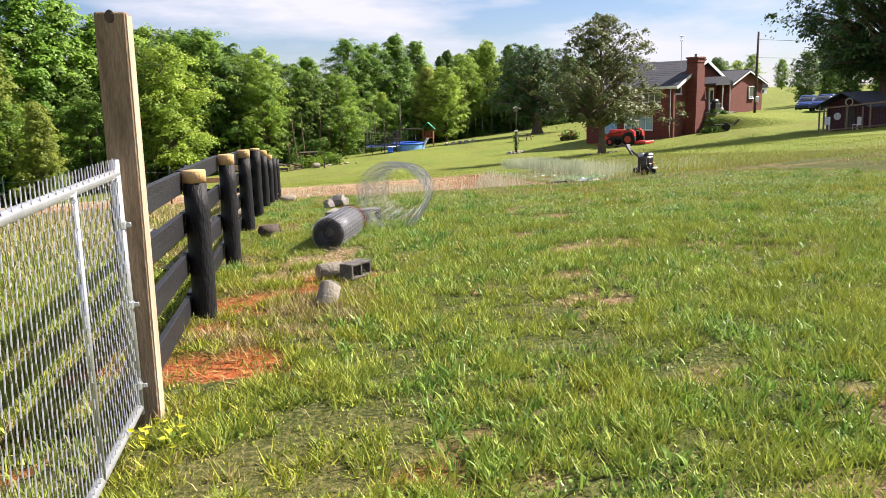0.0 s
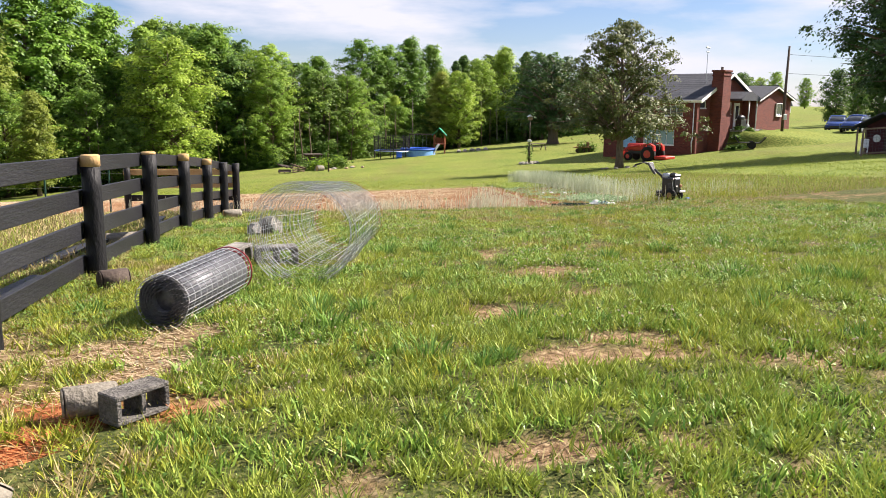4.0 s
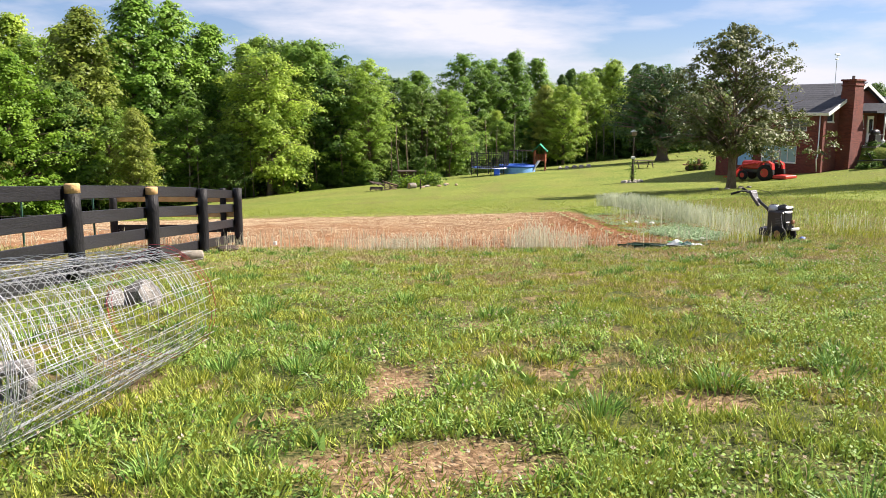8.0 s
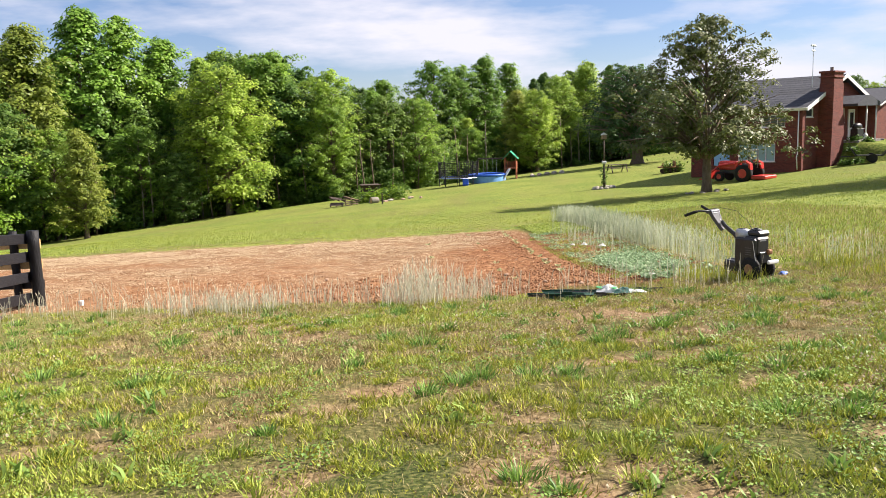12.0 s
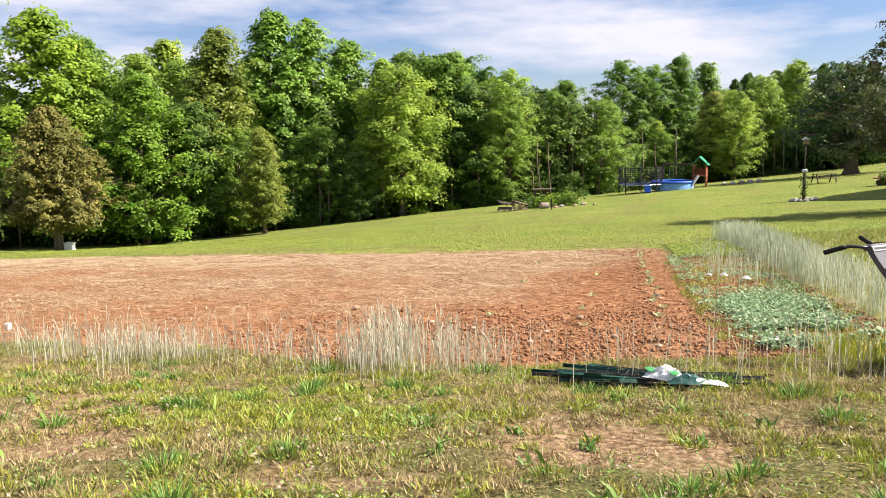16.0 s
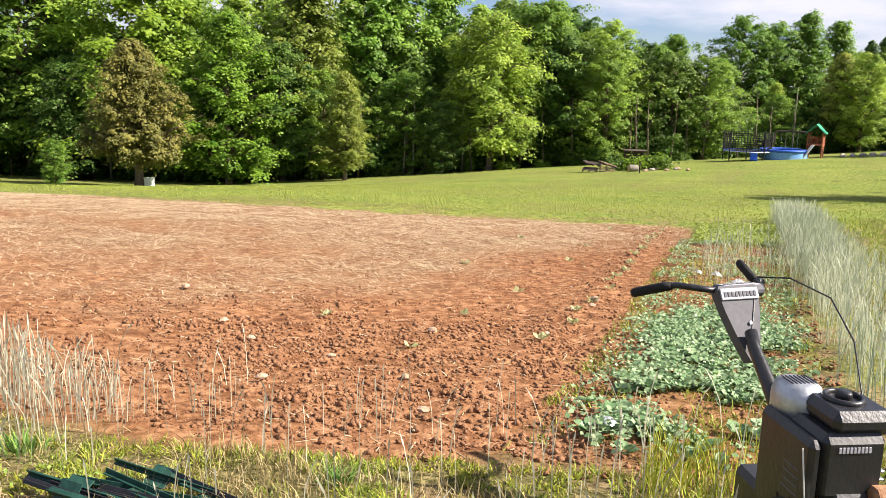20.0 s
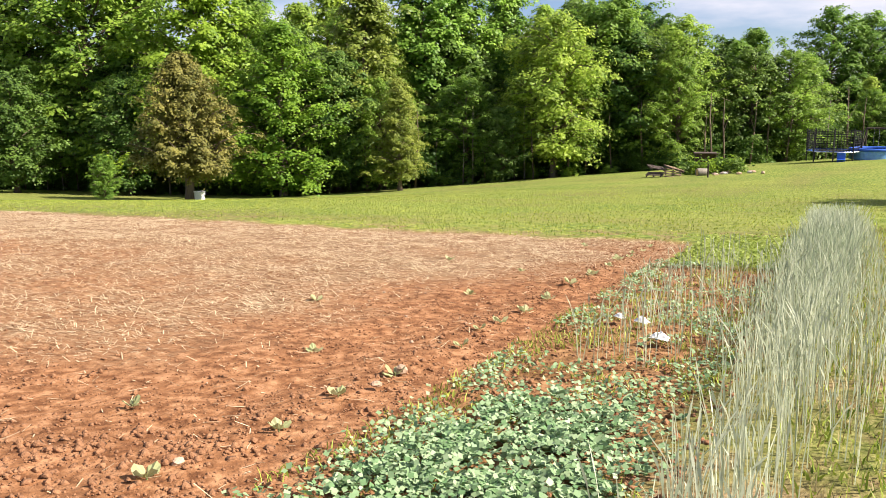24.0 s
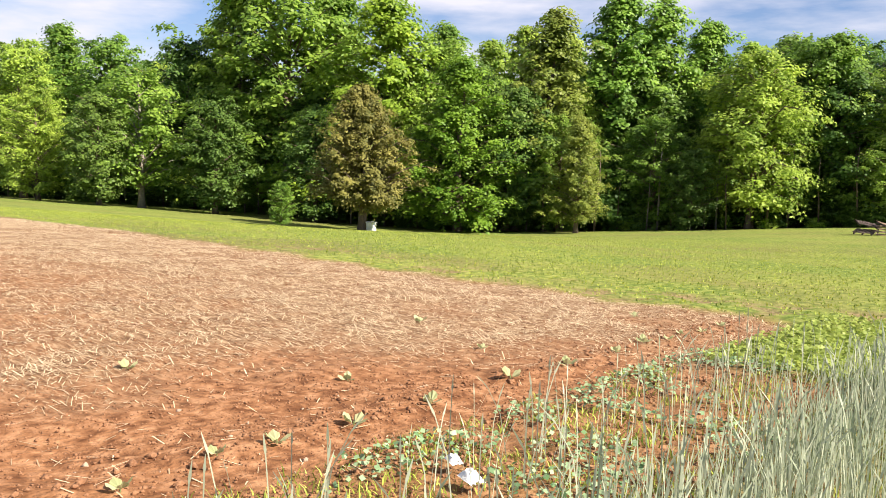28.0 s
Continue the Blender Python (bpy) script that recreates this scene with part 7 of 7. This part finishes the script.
# ---- far house and field to the right ----
far_house = thing("far_house", pose(93.5, 163, gz(93.5, 163) - 0.3, 0, 0, 20) @ Matrix.Scale(0.65, 4), "distant pale house with grey roof", "house")
part("wall", Geo().box((0, 0, 1.4), (10, 6, 2.8)), WHITE_PAINT, far_house)
part("roof", Geo().prism([(-5.4, 2.7), (5.4, 2.7), (4.0, 4.6), (-4.0, 4.6)], 6.8, pose(0, -3.4, 0)), SHINGLE, far_house)
for xx in (-3, 0, 3):
    w = part("window", Geo().box((xx, -3.02, 1.6), (1.0, 0.06, 1.1)), GLASS, far_house)
    part("frame", Geo().box((xx, -3.05, 0.98), (1.2, 0.08, 0.1)), WHITE_PAINT, w)

# ---- trees ----
CROWNS = {
    "cone": lambda t: (1 - t) ** 0.8 + 0.02,
    "cedar": lambda t: 1.1 * (t + 0.1) ** 0.2 * (1 - t) ** 0.62,
    "tall": lambda t: 1.2 * (t + 0.12) ** 0.3 * (1.02 - t) ** 0.66,
    "yard": lambda t: 1.32 * (t + 0.12) ** 0.26 * (1.02 - t) ** 0.72,
    "tiers": lambda t: (1.03 - t) ** 0.8 * (0.72 + 0.38 * math.cos(t * 55)),
    "round": lambda t: math.sin(math.pi * (0.13 + 0.83 * t)) ** 0.6,
    "broad": lambda t: math.sin(math.pi * (0.2 + 0.76 * t)) ** 0.5,
}


def tree_parts(seed, h, radius, base, leaves, leaf, material, bark, shape="round", trunk_r=0.3, spread=0.62, flat=0.1, long=1.3, limbs=70, lean=0.0, rise=0.55, sag=0.0, inner=0.3):
    """Trunk with many limbs; along each limb hang domed sprays of leaves, with gaps between them."""
    r = np.random.default_rng(seed)
    g = Geo()
    top = h * 0.94
    wob = r.normal(size=(7, 2)) * 0.012 * h
    at = [0, 0.06, 0.2, 0.4, 0.6, 0.8, 1]
    bend = [(lean * h * t * t + wob[q][0] * t, wob[q][1] * t, top * t) for q, t in enumerate(at)]
    bend[0] = (0, 0, -0.3)
    g.tube(bend, [trunk_r * 1.5, trunk_r, trunk_r * 0.86, trunk_r * 0.68, trunk_r * 0.48, trunk_r * 0.26, 0.02], 8)

    def stem(z):
        t = min(1.0, max(0.0, z / top))
        return np.array([np.interp(t, at, [b[0] for b in bend]), np.interp(t, at, [b[1] for b in bend]), z])

    centre, size, way = [], [], []
    for k in range(limbs):
        t = (k + r.random()) / limbs
        a = k * 2.3999 + r.normal() * 0.35
        reach = radius * CROWNS[shape](t) * (0.62 + 0.5 * r.random()) * (1 + 0.16 * math.sin(2 * a + seed) + 0.1 * math.sin(3 * a + 5 * t + seed))
        tip_z = base + (h - base) * t
        root_z = min(top * 0.96, max(base * 0.7, tip_z - rise * reach - 0.25))
        p0 = stem(root_z)
        tip = stem(min(tip_z, top)) * (1, 1, 0) + (reach * math.cos(a), reach * math.sin(a), tip_z - sag * reach)
        mid = (p0 + tip) / 2 + (0, 0, 0.16 * reach + 0.5 * sag * reach)
        if reach > 0.16 * radius:
            w = trunk_r * (0.12 + 0.26 * reach / radius) * (1 - 0.55 * t)
            g.tube([p0, mid, tip], [w, w * 0.6, 0.012], 5, False)
        n = max(2, int(round(6 * (0.35 + 0.65 * reach / radius))))
        for q in range(n):
            f = inner + (1 - inner) * (q + r.random()) / n
            c = (1 - f) ** 2 * p0 + 2 * f * (1 - f) * mid + f * f * tip
            c = c + r.normal(size=3) * (0.17 * reach * f, 0.17 * reach * f, 0.05 * reach)
            centre.append(c)
            size.append(spread * (0.55 + 0.7 * r.random()) * (0.75 + 0.35 * f))
            way.append((math.cos(a) * f, math.sin(a) * f, 0))
    centre, size, way = np.array(centre), np.array(size), np.array(way)
    per = max(8, leaves // len(centre))
    mid, sz, wy = np.repeat(centre, per, 0), np.repeat(size, per)[:, None], np.repeat(way, per, 0)
    d = r.normal(size=(len(mid), 3)) * (0.62, 0.62, 0.24 if shape != "tiers" else 0.13)
    far = np.hypot(d[:, 0], d[:, 1])
    d[:, 2] -= 0.42 * far * far
    p = mid + d * sz * (1, 1, 1.0 + 1.2 * sag)
    p[:, 2] = np.maximum(p[:, 2], 0.15)
    out = d * (0.8, 0.8, 0.3) + wy * 0.55 + (0, 0, 0.5)
    return g.mesh("trunk", bark, True), leaf_mesh("crown", p, leaf, material, flat, long, r, out)


def plant(kind, x, y, s, label, group, turn=None, name="tree"):
    wide = 1.2 if group == "trees of the woods" and kind is not CEDAR[0] else 1.0
    t = thing(name, pose(x, y, gz(x, y) - 0.05, 0, 0, rd.uniform(0, 360) if turn is None else turn) @ Matrix.Diagonal((s * wide, s * wide, s, 1)), label, "tree", group)
    for nm, me in zip(("trunk", "crown"), kind):
        part(nm, me, None, t)
    return t


ROUND = [tree_parts(q, 18, 5.2, 2.0, 34000, 0.2, BROAD, BARK, "round", limbs=95) for q in (1, 2, 3)]
TALL = [tree_parts(q, 18, 3.9, 2.2, 30000, 0.2, BROAD, BARK, "tall", limbs=100, spread=0.55) for q in (11, 12)]
TULIP = [tree_parts(q, 18, 3.9, 1.8, 32000, 0.2, GREENLEAF, BARK, "tall", limbs=105, spread=0.55) for q in (21, 22)]
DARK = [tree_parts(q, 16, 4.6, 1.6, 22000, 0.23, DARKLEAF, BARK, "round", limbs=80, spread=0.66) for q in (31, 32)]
PINE = [tree_parts(41, 18, 4.2, 2.6, 30000, 0.18, YELLOWISH, BARK, "yard", limbs=95, spread=0.6, long=1.6)]
DARK_PINE = [tree_parts(42, 16, 2.9, 2.4, 16000, 0.2, DARKLEAF, BARK, "tiers", limbs=100, spread=0.5, long=2.2, rise=0.1)]
CEDAR = [tree_parts(51, 11, 4.9, 2.3, 46000, 0.13, CEDARLEAF, BARK, "cedar", 0.34, 0.44, long=1.8, limbs=150, rise=0.75)]
WEEP = [tree_parts(61, 16, 5.0, 3.0, 28000, 0.17, BROAD, BARK, "broad", limbs=75, spread=0.66, long=1.9, sag=0.22)]
LIME = [tree_parts(q, 16, 5.6, 1.5, 36000, 0.19, BRIGHT, BARK, "yard", limbs=105, spread=0.62, sag=0.08) for q in (75, 76)]
PALE = [tree_parts(71, 14, 5.0, 2.8, 13000, 0.22, BROAD, PALE_BARK, "round", limbs=50, spread=0.62, lean=0.04)]

FRONT_ROWS = {
    "round": [(-89.0, 67.3, 18.5), (-85.0, 76.0, 20.4), (-60.7, 84.0, 29.0), (-39.3, 65.9, 3.6), (-44.6, 89.3, 19.2), (-13.7, 106.6, 17.7), (-76.5, 63.6, 11.9), (-5.1, 106.7, 14.9), (4.7, 109.5, 10.9), (7.7, 133.5, 17.9), (11.7, 135.4, 16.8), (25.8, 132.9, 13.6), (21.4, 123.5, 11.3)],
    "tall": [(-50.5, 113.0, 25.0), (-56.0, 105.0, 24.5), (-43.0, 112.5, 23.0), (-37.0, 110.0, 21.0), (-19.5, 108.5, 18.5), (-96.2, 75.9, 23.0), (-67.3, 81.9, 25.8), (-58.9, 89.2, 28.9), (-48.8, 104.0, 21.8), (-11.0, 106.3, 17.8), (1.1, 113.3, 14.1), (15.4, 137.2, 18.2), (19.6, 142.9, 17.2), (33.5, 146.9, 15.9), (30.7, 136.0, 14.9)],
    "pale": [(-67.6, 70.2, 14.3)],
    "dark": [(-73.5, 79.8, 19.9), (-67.7, 65.7, 11.2), (30.7, 145.4, 14.7), (35.3, 128.7, 13.5), (-18.8, 94.0, 7.2), (-33.2, 88.1, 13.3), (-49.8, 78.3, 11.0), (-58.8, 73.1, 11.5)],
    "lime": [(-46.6, 84.7, 22.9), (-35.5, 82.6, 15.7)],
    "cedar": [(-37.0, 72.3, 11.9)],
    "pine": [(-32.9, 93.2, 21.2), (-25.4, 86.1, 10.1), (18.9, 125.9, 11.7)],
    "tulip": [(-30.1, 99.6, 23.9), (-27.2, 103.4, 23.0), (-24.0, 107.0, 21.1)],
    "weep": [(-15.0, 97.7, 15.6)],
    "dark_pine": [(23.2, 138.5, 13.8), (27.6, 154.0, 15.3), (27.2, 155.0, 15.2), (33.4, 131.3, 13.9)],
}
LABELS = {"round": "leafy green broadleaf tree at the woods' edge", "tall": "tall narrow green broadleaf tree in the woods", "tulip": "tall bright-green tree in the sun at the woods' edge",
          "dark": "dark green broadleaf tree in the woods", "pine": "yellow-green tiered conifer at the woods' edge", "dark_pine": "dark tiered pine rising above the woods", "cedar": "brownish cone-shaped cedar at the field's edge",
          "weep": "pale-green tree with drooping branches at the woods' edge", "lime": "broad bright yellow-green tree in the sun", "pale": "tree with pale bare trunk at the field's edge"}
KINDS = {"round": (ROUND, 18), "tall": (TALL, 18), "tulip": (TULIP, 18), "dark": (DARK, 16), "pine": (PINE, 18), "dark_pine": (DARK_PINE, 16), "cedar": (CEDAR, 11), "weep": (WEEP, 16), "pale": (PALE, 14), "lime": (LIME, 16)}
rd = random.Random(9)
count = 0
for kind, rows in FRONT_ROWS.items():
    for x, y, h in rows:
        variants, tall = KINDS[kind]
        plant(variants[count % len(variants)], x, y, h / tall, LABELS[kind], "trees of the woods")
        count += 1
# deeper rows that close the woods
for row, (back, gap) in enumerate(((4, 5.0), (10, 5.5), (18, 6.5), (28, 8.0))):
    x = -186 + 2 * row
    while x < 60:
        y = float(np.interp(x, EDGE_X, EDGE_Y)) + back + rd.uniform(-2.0, 2.0)
        kind = rd.choice(["round", "dark", "tall", "dark", "round", "tall"]) if row else rd.choice(["round", "dark", "round"])
        variants, tall = KINDS[kind]
        low = 0.78 if x > 2 else 1.0
        h = (9.5 + 1.9 * row + rd.uniform(-1.2, 2.0)) * low * (1.25 if -75 < x < -5 else 1.4 if x <= -75 else 1.0)
        plant(variants[rd.randrange(len(variants))], x, y, h / tall, LABELS[kind], "trees of the woods")
        x += gap * rd.uniform(0.75, 1.25)
# undergrowth along the edge, mostly in dark leaves that paint in the canopy's shade
BUSH = []
for s in range(3):
    r_ = np.random.default_rng(80 + s)
    mid = r_.normal(size=(46, 3)) * (0.8, 0.8, 0.5) + (0, 0, 0.8)
    pts = np.repeat(mid, 70, 0) + r_.normal(size=(46 * 70, 3)) * (0.24, 0.24, 0.1)
    pts[:, 2] = np.abs(pts[:, 2])
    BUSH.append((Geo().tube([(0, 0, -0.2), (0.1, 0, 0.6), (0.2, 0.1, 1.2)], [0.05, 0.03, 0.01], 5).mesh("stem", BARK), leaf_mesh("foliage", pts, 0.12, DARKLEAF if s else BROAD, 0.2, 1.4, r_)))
x = -180.0
while x < 55:
    y = float(np.interp(x, EDGE_X, EDGE_Y)) + rd.uniform(-1.0, 2.5)
    b = thing("undergrowth_bush", pose(x, y, gz(x, y), 0, 0, rd.uniform(0, 360)) @ Matrix.Scale(rd.uniform(0.35, 0.95), 4), "dark leafy undergrowth along the woods' edge", "bush", "undergrowth of the woods")
    for nm, me in zip(("stem", "foliage"), BUSH[0 if rd.random() < 0.15 else 1 + rd.randrange(2)]):
        part(nm, me, None, b)
    x += rd.uniform(2.0, 5.0)
# slim bare stems of young trees in the shade of the edge
SAPLING = [Geo().tube([(0, 0, -0.2), (0.1 * q - 0.1, 0.05, 2), (0.25 * q - 0.2, 0.1 * q, 4.5), (0.3 * q - 0.3, 0.1, 7.0)], [0.11, 0.09, 0.07, 0.02], 6).tube([(0.2 * q - 0.16, 0.08, 3.6), (0.9 - 0.6 * q, 0.4, 5.4)], [0.04, 0.01], 5, False).mesh("stem", PALE_BARK if q == 1 else BARK, True) for q in range(3)]
x = -120.0
while x < 40:
    y = float(np.interp(x, EDGE_X, EDGE_Y)) + rd.uniform(-0.3, 3.5)
    b = thing("sapling", pose(x, y, gz(x, y), 0, 0, rd.uniform(0, 360)) @ Matrix.Scale(rd.uniform(0.6, 1.1), 4), "slim bare stem of a young tree in shade", "sapling", "young stems of the woods")
    part("stem", SAPLING[rd.randrange(3)], None, b)
    x += rd.uniform(0.8, 3.4)
# thicket behind the first trunks; dark leaf colour stands in for canopy shade
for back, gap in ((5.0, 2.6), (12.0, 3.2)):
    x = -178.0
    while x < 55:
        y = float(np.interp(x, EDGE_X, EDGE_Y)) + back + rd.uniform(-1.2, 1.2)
        b = thing("undergrowth_bush", pose(x, y, gz(x, y), 0, 0, rd.uniform(0, 360)) @ Matrix.Scale(rd.uniform(1.5, 2.5), 4), "tall thicket with leaves darkened for the woods' shade", "bush", "thicket of the woods")
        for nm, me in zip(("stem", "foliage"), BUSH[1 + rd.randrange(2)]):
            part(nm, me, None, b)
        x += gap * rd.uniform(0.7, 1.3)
# the tree in the yard
YARD = tree_parts(101, 9.9, 6.3, 2.7, 36000, 0.115, OLIVE, BARK, "yard", 0.27, 0.36, 0.1, 1.5, 120, inner=0.25, rise=0.62)
plant(YARD, 21.3, 56.9, 1.0, "olive-green round-crowned tree standing in the lawn", "", 40)
for q in range(9):
    a = q * 0.7
    stone(21.3 + 1.1 * math.cos(a), 56.9 + 1.0 * math.sin(a), (0.17, 0.13, 0.07), "dark edging stone round the yard tree", 120 + q, CONCRETE)
# the big oak over the coop, and a darker tree left of the house
OAK = tree_parts(102, 15, 6.6, 3.6, 62000, 0.15, OAKLEAF, BARK, "broad", 0.5, 0.62, 0.12, 1.4, 125)
plant(OAK, 36.1, 46.7, 1.0, "large dark oak shading the coop", "", 80)
# second oak, set mostly out of view so that its crown shades the coop
OAK2 = tree_parts(103, 15, 6.8, 3.6, 40000, 0.19, OAKLEAF, BARK, "broad", 0.5, 0.7, 0.12, 1.4, 105)
plant(OAK2, 40.8, 43.6, 1.0, "second dark oak beside the coop run", "", 10)
SPREADING = tree_parts(104, 12, 6.3, 2.4, 26000, 0.2, OAKLEAF, BARK, "broad", 0.7, 0.66, 0.15, 1.4, 80)
plant(SPREADING, 29.4, 101.6, 0.9, "dark spreading tree with a thick trunk in the lawn", "", 30)
for x, y, h in ((57, 108, 7.5), (60, 112, 7), (55, 113, 6.5), (59, 90, 6.5), (63, 88, 7.5), (67, 87, 8.0), (72, 86, 8.5), (66, 96, 8.0)):
    plant(DARK[int(x) % 2], x, y, h / 16, "green tree beyond the house", "trees beyond the house")
# a low far line of woods on the right-hand horizon
x = 60.0
while x < 330:
    y = 300 - 0.35 * x + rd.uniform(-10, 10)
    plant(ROUND[int(x) % 3], x, y, rd.uniform(0.53, 0.73), "far tree on the horizon", "far trees")
    x += rd.uniform(7, 11)
